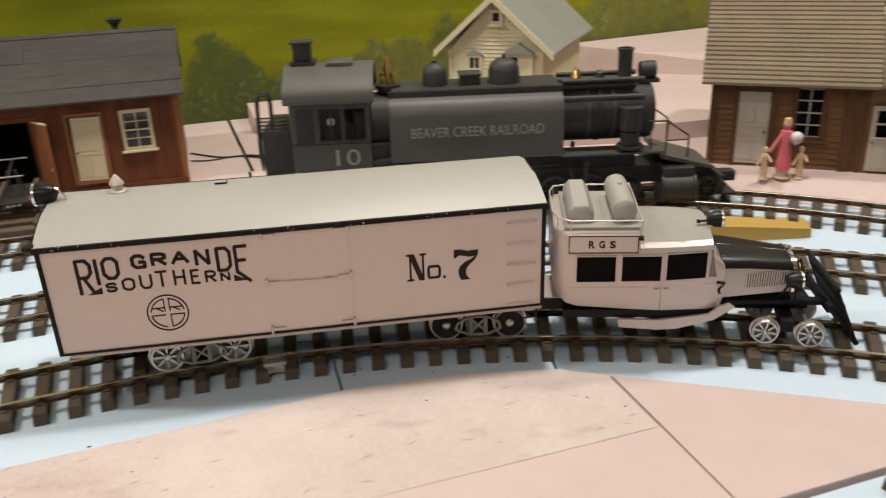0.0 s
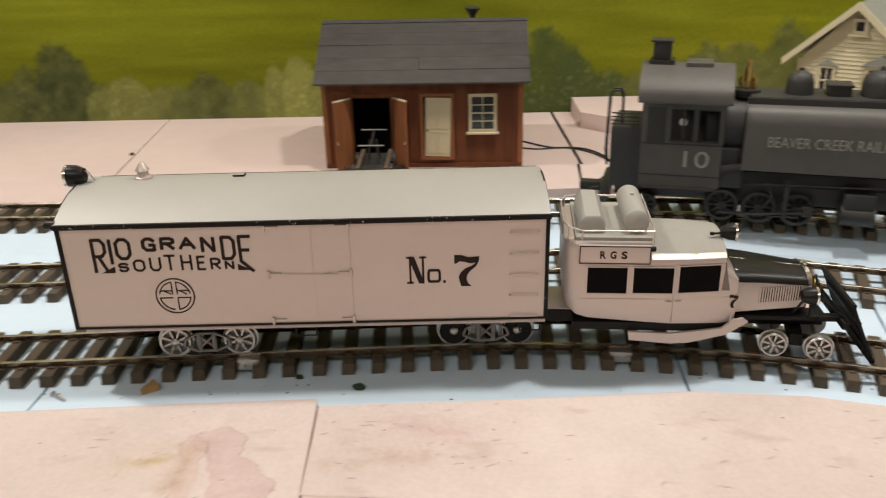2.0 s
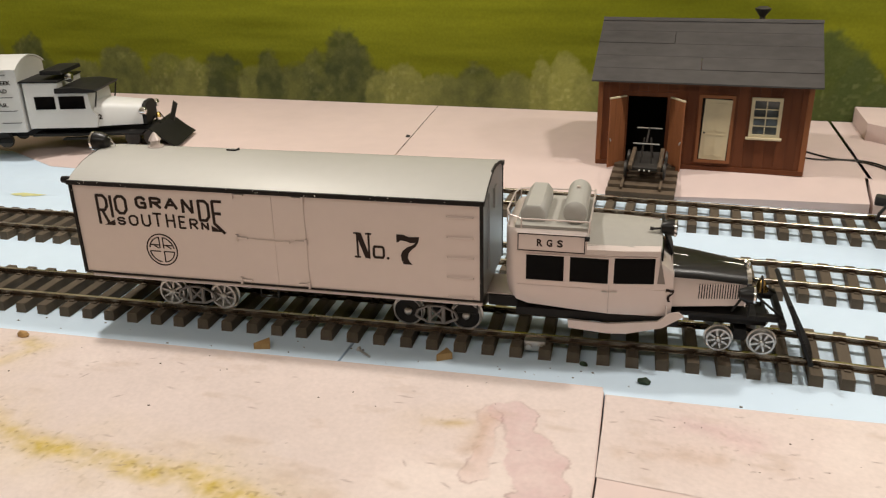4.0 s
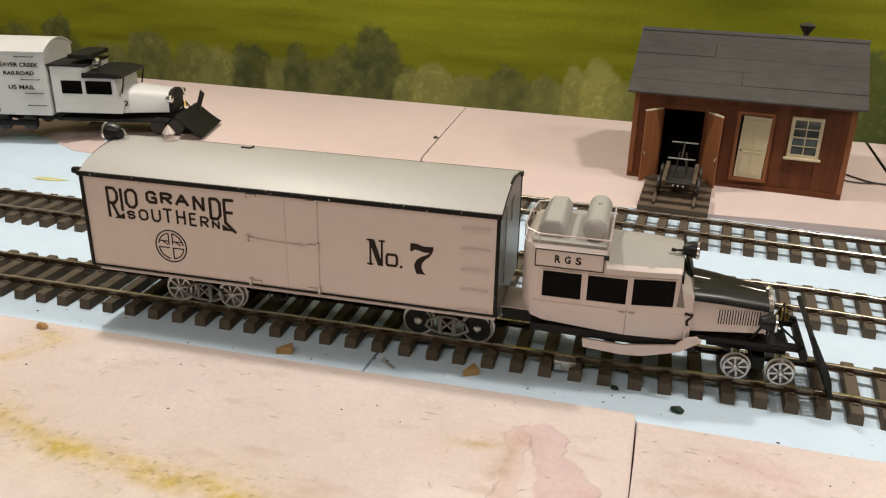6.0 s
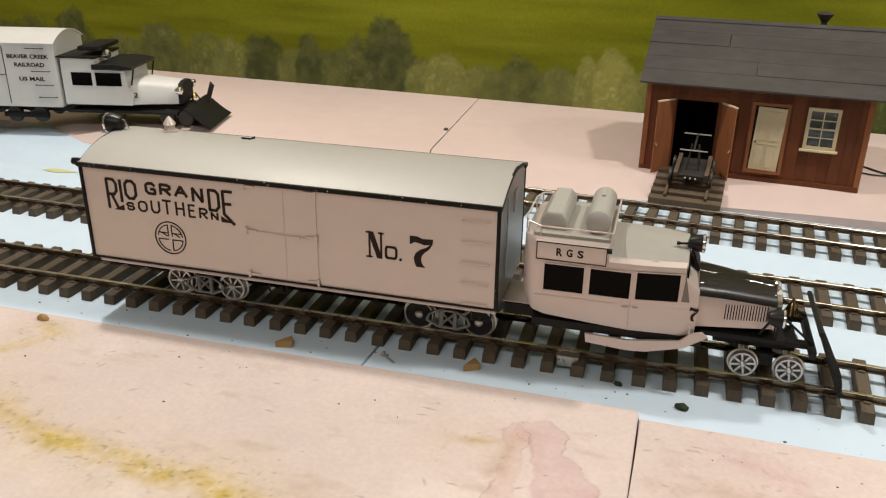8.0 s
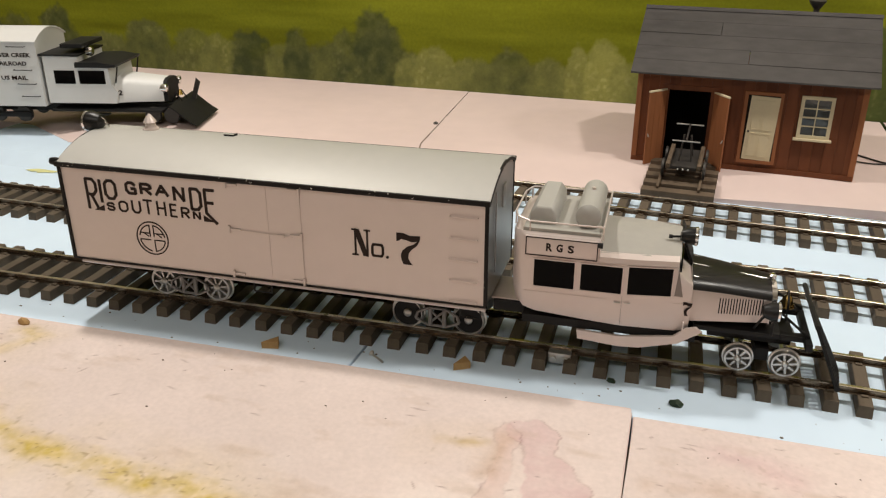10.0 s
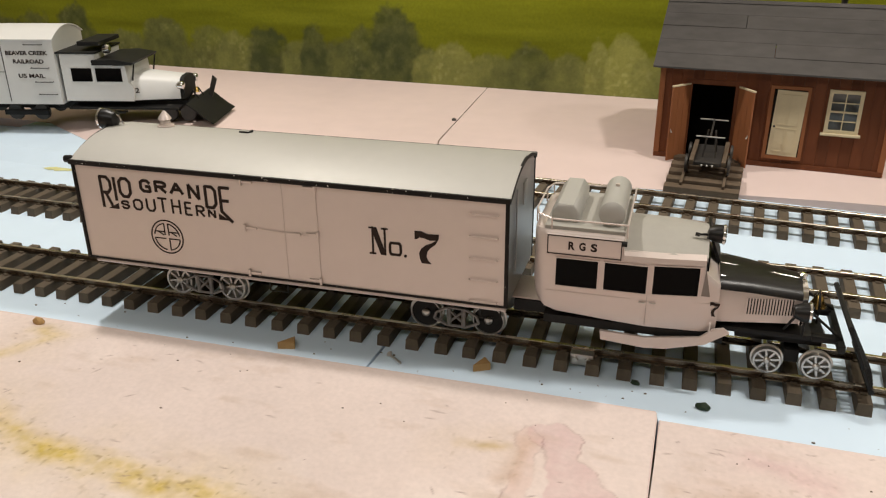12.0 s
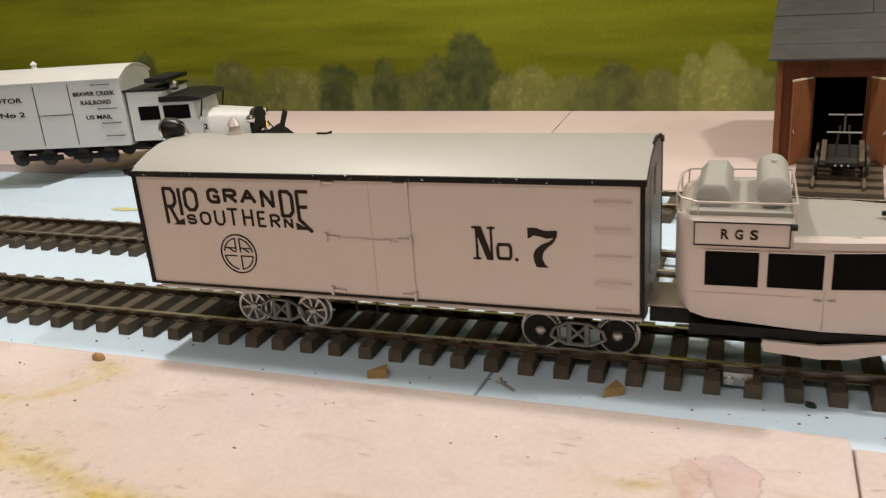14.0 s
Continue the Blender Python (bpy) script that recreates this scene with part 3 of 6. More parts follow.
def track(name, s0, s1, label, pitch=0.02414, lift=0.0):
    base = thing("railway_track", pose(0, 0, lift), label, "track", "railway tracks")
    for side in (-1, 1):
        count = int((s1 - s0) / 0.02)
        rings = []
        for i in range(count + 1):
            p, h = along(name, s0 + (s1 - s0) * i / count, side * GAUGE / 2)
            n = Vector((-math.sin(h), math.cos(h)))
            rings.append([(p.x + n.x * a, p.y + n.y * a, z) for a, z in RAIL_PROFILE])
        rail = part("rail", loft(rings), M_RAIL, base, smooth=30)
        rail.data.materials.append(M_RAILTOP)
        for f in rail.data.polygons:
            if f.normal.z > 0.4 and f.center.z > 0.0140:
                f.material_index = 1
    for i in range(int((s1 - s0) / pitch)):
        p, h = along(name, s0 + (i + 0.5) * pitch)
        ob = new("tie", TIE)
        ob.parent = base
        ob.matrix_basis = Matrix.Translation((p.x, p.y, 0)) @ Matrix.Rotation(h + random.uniform(-0.015, 0.015), 4, "Z")
    return base


track("front", -1.4516, 1.45, "brown plastic ties with two metal rails, bending away")
track("middle", -1.45, 1.45, "brown plastic ties with two metal rails")
BACK_LIFT = 0.012
track("back", -0.40, 1.45, "brown plastic ties with two metal rails under the locomotive", lift=BACK_LIFT)
band = []
for i in range(49):
    u = -0.95 + 0.05 * i
    ring = []
    for v, z in ((-0.085, -0.004), (-0.046, BACK_LIFT), (0.070, BACK_LIFT), (0.070, -0.02), (-0.085, -0.02)):
        p, h = along("back", u, v)
        ring.append((p.x, p.y, z))
    band.append(ring)
tagged(part("blue_bank", loft(band), M_BLUE, None, "pale blue foam bank under the back track", smooth=20), category="foam board", kind="structure")

# ---- the galloping railcar ----
SR, SM, SF = -0.330, -0.102, 0.150  # rear, middle and front truck along the track when at rest
MID = (SR + SM) / 2
railcar = thing("railcar", Matrix(), "silver model railcar: boxcar body behind a bus cab", "railcar")
HALF, FAR = 0.0462, 0.0545  # the body sits a little off the track's middle line
TILT = 0.0042  # the far eave stands a little higher
OFF, WIDE = (FAR - HALF) / 2, (FAR + HALF) / 2


def arch(w, z0, rise, k=12, tilt=0.0):
    """Points of a shallow roof arch from -w to w."""
    return [(-w + 2 * w * i / k, z0 + tilt * i / k + rise * (1 - ((2 * i / k) - 1) ** 2)) for i in range(k + 1)]


def build_box():
    x0, x1 = -0.423 - MID, -0.057 - MID
    zb, zt = 0.054, 0.1405
    body = part("box_body", prism([(-HALF, zb), (FAR, zb)] + [(a + OFF, z) for a, z in arch(WIDE, zt, 0.0104, 12, TILT)][::-1], x0, x1, "x"), M_SILVER, railcar, "silver-painted boxcar body", smooth=30)
    # roof skin with a small overhang
    o, i = ([(a + OFF, z) for a, z in arch(WIDE + d, zt + dz, r, 12, TILT)] for d, dz, r in ((0.0012, 0.0006, 0.0118), (0.0008, -0.0008, 0.0110)))
    part("roof", prism(o + i[::-1], x0 - 0.002, x1 + 0.002, "x"), M_ROOF, body, "satin silver arched roof")
    for y, w in ((-1, HALF), (1, FAR)):
        part("eave_trim", box(x0 - 0.0024, x1 + 0.0024, y * (w + 0.0014) - 0.0014, y * (w + 0.0014) + 0.0014, zt - 0.0026 + (TILT if y > 0 else 0), zt + 0.0012 + (TILT if y > 0 else 0), bevel=0.0005), M_CHIPPED, body, "chipped black eave strip")
        part("sill", box(x0, x1, y * (w + 0.0006) - 0.0006, y * (w + 0.0006) + 0.0006, zb, zb + 0.0014), M_CHIPPED, body)
        part("sill_pipe", rod((x0 + 0.006, y * (w - 0.002), zb - 0.0022), (x1, y * (w - 0.002), zb - 0.0022), 0.0020), M_SILVER, body)
        for x in (x0, x1):
            part("corner_trim", box(x - 0.0014, x + 0.0016, y * (w + 0.0004) - 0.0009, y * (w + 0.0004) + 0.0009, zb, zt + (TILT if y > 0 else 0), bevel=0.0004), M_CHIPPED, body)
    for x in (x0 - 0.0022, x1 + 0.0016):
        rim = [(a + OFF, z) for a, z in arch(WIDE + 0.0014, zt - 0.001, 0.0135, 12, TILT)]
        low = [(a + OFF, z) for a, z in arch(WIDE + 0.0004, zt - 0.003, 0.0128, 12, TILT)]
        part("end_trim", prism(rim + low[::-1], x - 0.0008, x + 0.0008, "x"), M_CHIPPED, body)
    yf = -HALF
    # side door with hinges and latch
    du0, du1, dm = -0.2690 - MID, -0.2063 - MID, -0.2350 - MID
    seam = bmesh.new()
    add_box(seam, dm - 0.0003, dm + 0.0003, yf - 0.0004, yf, 0.056, 0.1365)
    add_box(seam, du1 - 0.0002, du1 + 0.0002, yf - 0.0008, yf, 0.057, 0.1375)
    part("door_seam", seam, M_SILVER, body)
    for u, d in ((du0, 1), (du1, -1)):
        for z in (0.1360, 0.0975, 0.0580):
            h = bmesh.new()
            add_box(h, min(u, u + d * 0.010), max(u, u + d * 0.010), yf - 0.0016, yf, z - 0.0010, z + 0.0010, bevel=0.0004)
            add_rod(h, (u, yf - 0.0014, z - 0.0030), (u, yf - 0.0014, z + 0.0030), 0.0012, 8)
            part("hinge", h, M_SILVER, body)
    latch = rod((du0 + 0.012, yf - 0.0010, 0.0975), (du1 - 0.008, yf - 0.0010, 0.0960), 0.0004, 6)
    add_box(latch, dm + 0.008, dm + 0.014, yf - 0.0018, yf, 0.0950, 0.0975, bevel=0.0004)
    part("latch", latch, M_SILVER, body)
    for z in (0.1275, 0.1100, 0.0925, 0.0750, 0.0572):
        a, b = -0.0850 - MID, -0.0638 - MID
        part("grab_iron", wire([(a, yf, z), (a, yf - 0.0022, z), (b, yf - 0.0022, z), (b, yf, z)], 0.0005), M_SILVER, body)
    for a in (-0.2530 - MID, -0.0770 - MID):
        part("stirrup", wire([(a, yf + 0.001, zb - 0.002), (a, yf + 0.001, zb - 0.011), (a + 0.016, yf + 0.001, zb - 0.011), (a + 0.016, yf + 0.001, zb - 0.002)], 0.0007), M_MATT, body)
    # lettering
    top = 0.1300
    name = [("R", -0.4005, -0.3890, 0.1018), ("I", -0.3872, -0.3848, 0.1085), ("O", -0.3826, -0.3702, 0.1125), ("G", -0.3620, -0.3512, 0.1190), ("R", -0.3482, -0.3368, 0.1196),
            ("A", -0.3345, -0.3212, 0.1196), ("N", -0.3178, -0.3068, 0.1168), ("D", -0.3030, -0.2918, 0.1105)]
    line = bmesh.new()
    for c, a, b, low in name:
        add_letter(line, c, a - MID, b - MID, low, top, yf, 0.0025)
    for path in ([(-0.2805, 0.1290), (-0.2888, 0.1290), (-0.2888, 0.1090), (-0.2800, 0.1005)], [(-0.2888, 0.1180), (-0.2820, 0.1180)]):
        add_stroke(line, [(u - MID, z) for u, z in path], yf, 0.0025)
    part("name_lettering", line, M_LETTER, body, smooth=None)
    line = bmesh.new()
    for c, a, b, high in (("S", -0.3822, -0.3742, 0.1098), ("O", -0.3708, -0.3616, 0.1122), ("U", -0.3584, -0.3494, 0.1140), ("T", -0.3474, -0.3380, 0.1156),
                          ("H", -0.3346, -0.3260, 0.1156), ("E", -0.3226, -0.3156, 0.1142), ("R", -0.3124, -0.3044, 0.1122), ("N", -0.3016, -0.2944, 0.1098)):
        add_letter(line, c, a - MID, b - MID, 0.1025, high, yf, 0.0017)
    part("name_lettering", line, M_LETTER, body, smooth=None)
    for a, b in ((-0.3950, -0.3848), (-0.2822, -0.2918)):
        part("lettering_tail", prism([(a - MID, 0.1016), (b - MID, 0.1016), (b - MID, 0.1068)], yf - 0.0005, yf, "y"), M_LETTER, body)
    num = bmesh.new()
    u0, u1, z0, z1 = -0.1622 - MID, -0.1508 - MID, 0.0868, 0.1090
    add_stroke(num, [(u0 + 0.0010, z0), (u0 + 0.0010, z1)], yf, 0.0016)
    add_stroke(num, [(u1 - 0.0006, z0), (u1 - 0.0006, z1)], yf, 0.0016)
    add_prism(num, [(u0 - 0.0004, z1), (u0 + 0.0042, z1), (u1 + 0.0002, z0), (u1 - 0.0040, z0)], yf - 0.0006, yf, "y")
    for u, z, w in ((u0 + 0.0008, z0 + 0.0006, 0.0026), (u1 - 0.0006, z1 - 0.0006, 0.0026), (u0 - 0.0004, z1 - 0.0006, 0.0016)):
        add_box(num, u - w, u + w, yf - 0.0007, yf, z - 0.0006, z + 0.0006)
    add_stroke(num, [(-0.1466 - MID, 0.0880), (-0.1398 - MID, 0.0880), (-0.1388 - MID, 0.0900), (-0.1388 - MID, 0.0955), (-0.1398 - MID, 0.0975), (-0.1466 - MID, 0.0975), (-0.1474 - MID, 0.0955), (-0.1474 - MID, 0.0900), (-0.1466 - MID, 0.0880)], yf, 0.0020)
    add_prism(num, [(-0.1352 - MID + 0.0012 * math.cos(k), 0.0878 + 0.0012 * math.sin(k)) for k in np.linspace(0, 2 * math.pi, 11)[:-1]], yf - 0.0005, yf, "y")
    part("number_lettering", num, M_LETTER, body, smooth=None)
    part("number_lettering", seven(-0.1275 - MID, -0.1085 - MID, 0.0835, 0.1095, yf), M_LETTER, body, smooth=None)
    # round emblem: a ring about four quarters
    em = bmesh.new()
    cx, cz = -0.3428 - MID, 0.0810

    def arc(r, a, b):
        return [(cx + r * math.cos(radians(k)), cz + r * math.sin(radians(k))) for k in np.linspace(a, b, max(4, int(abs(b - a) / 9) + 1))]
    add_stroke(em, arc(0.0146, 0, 360), yf, 0.0010)
    for a, sx, sz in ((0, 1, 1), (90, -1, 1), (180, -1, -1), (270, 1, -1)):
        add_stroke(em, arc(0.0118, a + 9, a + 81), yf, 0.0009)
        if (sx, sz) != (-1, -1):
            add_stroke(em, [(cx + sx * 0.0018, cz + sz * 0.0117), (cx + sx * 0.0018, cz + sz * 0.0016)], yf, 0.0009)
            add_stroke(em, [(cx + sx * 0.0018, cz + sz * (0.0016 if sz < 0 else 0.0044)), (cx + sx * (0.0116 if sz < 0 else 0.0106), cz + sz * (0.0016 if sz < 0 else 0.0044))], yf, 0.0009)
        else:
            add_stroke(em, [(cx - 0.0116, cz - 0.0016), (cx - 0.0018, cz - 0.0016)], yf, 0.0009)
        if sz > 0:
            add_stroke(em, [(cx + sx * 0.0060 - 0.0020, cz + 0.0044), (cx + sx * 0.0060 + 0.0030, cz + 0.0014)], yf, 0.0009)
    part("round_emblem", em, M_LETTER, body, smooth=None)
    # roof fittings
    top_z = zt + 0.0146
    part("roof_vent", lathe([(0.0072, 0), (0.0072, 0.0022), (0.0045, 0.0035), (0.0042, 0.0065), (0.0058, 0.0075), (0.0050, 0.0092), (0.0020, 0.0135), (0.0004, 0.0150)], 18, Matrix.Translation((-0.3770 - MID, 0.022, top_z - 0.0015))), M_SILVER, body, "turned silver roof vent")
    lamp = part("tail_lamp", lathe([(0.002, -0.010), (0.006, -0.008), (0.0085, -0.002), (0.0088, 0.004), (0.0080, 0.005)], 18, pose(x0 - 0.005, 0.013, zt + 0.0200, 0, -90, 0)), M_BLACK, body, "black tail lamp with chrome rim")
    part("lamp_rim", lathe([(0.0088, 0.0045), (0.0090, 0.0065), (0.0068, 0.0072)], 18, pose(x0 - 0.005, 0.013, zt + 0.0200, 0, -90, 0)), M_CHROME, lamp)
    part("lamp_bracket", wire([(x0 + 0.010, 0.013, zt + 0.0155), (x0 + 0.006, 0.013, zt + 0.0225), (x0 - 0.002, 0.013, zt + 0.0265)], 0.0008), M_CHROME, body)
    part("marker_lamp", lathe([(0.003, -0.004), (0.0034, 0), (0.0030, 0.004)], 12, pose(x0 - 0.005, yf + 0.003, zt + 0.000, 0, 90, 0)), M_BLACK, body)
    tick = bmesh.new()
    add_box(tick, -0.304 - MID, -0.295 - MID, 0.0190, 0.0195, top_z - 0.003, top_z + 0.0009)
    add_box(tick, -0.2954 - MID, -0.2950 - MID, 0.019, 0.027, top_z - 0.003, top_z + 0.0007)
    part("roof_hatch", tick, M_MATT, body)
    part("underframe", box(x0 + 0.004, x1 - 0.002, -0.030, 0.030, zb - 0.006, zb + 0.001), M_MATT, body)
    # sheet added over the right end to carry its shade as darker metal
    part("end_panel", prism([(-HALF + 0.0012, zb + 0.001), (FAR - 0.0012, zb + 0.001)] + [(a + OFF, z) for a, z in arch(WIDE - 0.0012, zt - 0.003, 0.0106, 12, TILT)][::-1], x1, x1 + 0.0010, "x"), M_ENDSHADE, body, "aluminium end panel darkened for its shaded side", smooth=None)
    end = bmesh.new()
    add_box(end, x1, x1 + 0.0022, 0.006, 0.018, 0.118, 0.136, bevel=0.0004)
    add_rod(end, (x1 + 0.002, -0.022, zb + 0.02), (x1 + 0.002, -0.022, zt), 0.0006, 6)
    part("end_hatch", end, M_ENDSHADE, body)
    part("air_hose", wire([(x1, -0.010, 0.046), (x1 + 0.008, -0.014, 0.050), (x1 + 0.016, -0.010, 0.046), (x1 + 0.024, -0.013, 0.049)], 0.0008), M_MATT, body)
    return body


build_box()


def wheelset(parent, x, r, name="wheelset", dark=False):
    bm = bmesh.new()
    add_rod(bm, (0, -0.026, 0), (0, 0.026, 0), 0.0018, 8)
    for s in (-1, 1):
        y = s * 0.0237
        turn = Matrix.Translation((0, y, 0)) @ Matrix.Rotation(radians(-90 * s), 4, "X")
        inner = r * (0.91 if dark else 0.82)
        add_lathe(bm, [(inner, -0.0028), (r + 0.0012, -0.0028), (r + 0.0012, -0.0016), (r, -0.0012), (r * 0.985, 0.0024), (r * 0.95, 0.0030), (inner, 0.0030), (inner, -0.0028)], 28, turn)
        add_lathe(bm, [(0.001, -0.002), (r * 0.26, -0.002), (r * 0.26, 0.0030), (r * 0.14, 0.0042), (0.001, 0.0042)], 14, turn)
        if dark:
            count = len(bm.faces)
            add_lathe(bm, [(0.001, -0.0018), (r * 0.92, -0.0018), (r * 0.92, 0.0012), (0.001, 0.0014)], 20, turn)
            bm.faces.ensure_lookup_table()
            for f in bm.faces[count:]:
                f.material_index = 1
        else:
            for k in range(8):
                a = 2 * math.pi * k / 8
                m = turn @ Matrix.Rotation(a, 4, "Z") @ pose(0, 0, 0, 0, 0, 10)
                add_box(bm, r * 0.2, r * 0.86, -0.0008, 0.0008, -0.0015, 0.0020, m=m)
    ob = part(name, bm, M_WHEEL, parent, "nickel spoked wheels on an axle")
    ob.data.materials.append(M_MATT)
    ob.matrix_basis = pose(x, 0, RAIL_TOP + r)
    return ob


def truck(wb, r, dark=False, frames=True):
    """Four-wheel truck on a bolster, with arched side frames; its wheels turn."""
    zc = RAIL_TOP + r
    ob = part("truck", box(-0.005, 0.005, -0.020, 0.020, zc - 0.002, zc + 0.008, bevel=0.0006), M_MATT, railcar, "four-wheel truck with nickel-plated wheels")
    for s in (-1, 1) if frames else ():
        bm = bmesh.new()
        y = s * 0.0275
        e = wb / 2 - r * 0.72
        up = [(-e, zc + 0.003), (-0.007, zc + 0.008), (0.007, zc + 0.008), (e, zc + 0.003), (e + 0.002, zc - 0.003), (0.008, zc - 0.008), (-0.008, zc - 0.008), (-e - 0.002, zc - 0.003)]
        for a, b in zip(up, up[1:] + up[:1]):
            add_rod(bm, (a[0], y, a[1]), (b[0], y, b[1]), 0.0013, 6)
        for x in (-0.006, 0.006):
            add_rod(bm, (x, y, zc - 0.007), (x, y, zc + 0.008), 0.0020, 8)
        add_rod(bm, (-0.006, y, zc - 0.005), (0.006, y, zc + 0.006), 0.0012, 6)
        add_rod(bm, (0.006, y, zc - 0.005), (-0.006, y, zc + 0.006), 0.0012, 6)
        part("side_frame", bm, M_IRONGREY, ob, "arched side frame")
    return ob, [(wheelset(ob, x, r, dark=dark), x, r) for x in (-wb / 2, wb / 2)]


TRUCKS = [(SR, *truck(0.052, 0.0132)), (SM, *truck(0.052, 0.0132, dark=True))]
PIV = -0.050  # where the cab hinges on the box


def build_cab():
    def X(u):
        return u - PIV

    def half(u):
        return float(np.interp(u, [-0.04, 0.0455, 0.082, 0.10], [0.0425, 0.0416, 0.0362, 0.0338]))
    zb, zt = 0.050, 0.1190
    # bus body: rounded tail, sides that taper to the cowl
    def ring(u, inset=0.0, top=zt, bottom=zb):
        w = half(u) - inset
        zs = [(-0.72, bottom), (-0.93, bottom + 0.004), (-1.0, bottom + 0.013), (-1.0, top - 0.006), (-0.985, top - 0.002), (-0.94, top)]
        return [(X(u), w * a, z) for a, z in zs] + [(X(u), -w * a, z) for a, z in zs[::-1]]
    rings = [ring(-0.0390, 0.013, zt - 0.002, zb + 0.022), ring(-0.0380, 0.007, zt - 0.001, zb + 0.016), ring(-0.0350, 0.0025, zt, zb + 0.009), ring(-0.029, 0.0, zt, zb + 0.003), ring(-0.020, 0.0, zt, zb), ring(0.026, 0, zt, 0.0465), ring(0.0265, 0, 0.1068, 0.0465), ring(0.0455, 0, 0.1068, 0.0455), ring(0.082, 0, 0.1060, 0.0440), ring(0.0835, 0, 0.0950, 0.0440), ring(0.094, 0, 0.0860, 0.0455)]
    cab = part("bus_cab", loft(rings), M_SILVER, railcar, "silver bus-style cab with black windows", smooth=35)
    # roof ahead of the deck, with a pale visor edge
    for s in (-1, 1):
        vis = bmesh.new()
        a, b = X(0.0265), X(0.0825)
        sect = [[(x, s * (half(x + PIV) + 0.0008), 0.1008), (x, s * (half(x + PIV) + 0.0018), 0.1016), (x, s * (half(x + PIV) + 0.0012), 0.1056), (x, s * (half(x + PIV) - 0.004), 0.1080), (x, s * (half(x + PIV) - 0.004), 0.1008)] for x in (a, (a + b) / 2, b)]
        vis = loft(sect)
        part("roof_gutter", vis, M_SILVER, cab)
    fr = loft([[(X(u), half(u) * k * 0.93, z + (1 - k * k) * 0.0075) for k in (-1, -0.6, -0.3, 0, 0.3, 0.6, 1)] + [(X(u), half(u) * k * 0.93, z - 0.003) for k in (1, 0.6, 0.3, 0, -0.3, -0.6, -1)] for u, z in ((0.026, 0.1076), (0.06, 0.1076), (0.0835, 0.1062))])
    part("roof_panel", fr, M_DECK, cab, "satin silver front roof")
    deck = prism([(X(-0.031), 0.1188), (X(0.026), 0.1188), (X(0.026), 0.1215), (X(-0.031), 0.1215)], -0.039, 0.039, "y")
    part("roof_deck", deck, M_DECK, cab)
    # windows in the taper of each side
    for s in (-1, 1):
        for u0, u1, z0, z1 in ((-0.0212, 0.0088, 0.0768, 0.0985), (0.0135, 0.0435, 0.0772, 0.0985), (0.0478, 0.0790, 0.0775, 0.0995)):
            pane = loft([[(X(u), s * (half(u) + d), z) for d, z in ((0.0005, z0), (0.0005, z1), (-0.001, z1), (-0.001, z0))] for u in (u0, u1)])
            w = part("window", pane, M_GLASS, cab, "black glazed side window", smooth=None)
            frm = bmesh.new()
            for a, b, lo, hi in ((u0 - 0.0008, u0, z0 - 0.0008, z1 + 0.0008), (u1, u1 + 0.0008, z0 - 0.0008, z1 + 0.0008), (u0, u1, z1, z1 + 0.0008), (u0, u1, z0 - 0.0008, z0)):
                sec = [[(X(u), s * (half(u) + d), z) for d, z in ((0.0010, lo), (0.0010, hi), (-0.001, hi), (-0.001, lo))] for u in (a, b)]
                vs = [[frm.verts.new(p) for p in r] for r in sec]
                for i in range(4):
                    frm.faces.new((vs[0][i], vs[0][(i + 1) % 4], vs[1][(i + 1) % 4], vs[1][i]))
                frm.faces.new(vs[0]), frm.faces.new(vs[1])
            part("window_frame", frm, M_SILVER, cab)
        tri = prism([(X(0.0815), 0.078), (X(0.0875), 0.078), (X(0.0830), 0.0985)], s * (half(0.085) - 0.0005), s * (half(0.085) + 0.0012), "y")
        part("quarter_window", tri, mat("grey_glass", (0.20, 0.17, 0.15), 0.15), cab)
        line = loft([[(X(u), s * (half(u) + d), z) for d, z in ((0.0004, 0.0715), (0.0004, 0.0720), (-0.001, 0.0720), (-0.001, 0.0715))] for u in (-0.028, 0.03, 0.09)])
        part("belt_line", line, M_SILVER, cab)
        seam = loft([[(X(u), s * (half(u) + 0.0003), z) for u in (0.0445, 0.0447)] + [(X(u), s * (half(u) - 0.001), z) for u in (0.0447, 0.0445)] for z in (0.052, 0.076)])
        part("door_seam", seam, M_IRONGREY, cab)
        part("door_handle", join([rod((X(0.039), s * (half(0.04) + 0.001), 0.0702), (X(0.0435), s * (half(0.04) + 0.001), 0.0702), 0.0006, 6), rod((X(0.0465), s * (half(0.045) + 0.001), 0.0704), (X(0.051), s * (half(0.05) + 0.001), 0.0702), 0.0006, 6)]), M_WHEEL, cab)
        part("windshield", loft([[(X(0.0838), s * y, z) for y, z in ((0.003, 0.0945), (0.030, 0.0945), (0.030, 0.1050), (0.003, 0.1050))], [(X(0.0850), s * y, z) for y, z in ((0.003, 0.0945), (0.030, 0.0945), (0.029, 0.1045), (0.003, 0.1045))]]), M_GLASS, cab, "black windshield pane", smooth=None)
    # destination board
    y = -half(0) - 0.0016
    sign = part("sign_board", box(X(-0.0284), X(0.0252), y - 0.0010, y + 0.0014, 0.1020, 0.1172, bevel=0.0004), M_SILVER, cab, "silver sign board with black border")
    bd = bmesh.new()
    for a, b, lo, hi in ((-0.0280, 0.0248, 0.1162, 0.1169), (-0.0280, 0.0248, 0.1023, 0.1030), (-0.0280, -0.0273, 0.1030, 0.1162), (0.0241, 0.0248, 0.1030, 0.1162)):
        add_box(bd, X(a), X(b), y - 0.0014, y - 0.0009, lo, hi)
    part("sign_border", bd, M_LETTER, sign)
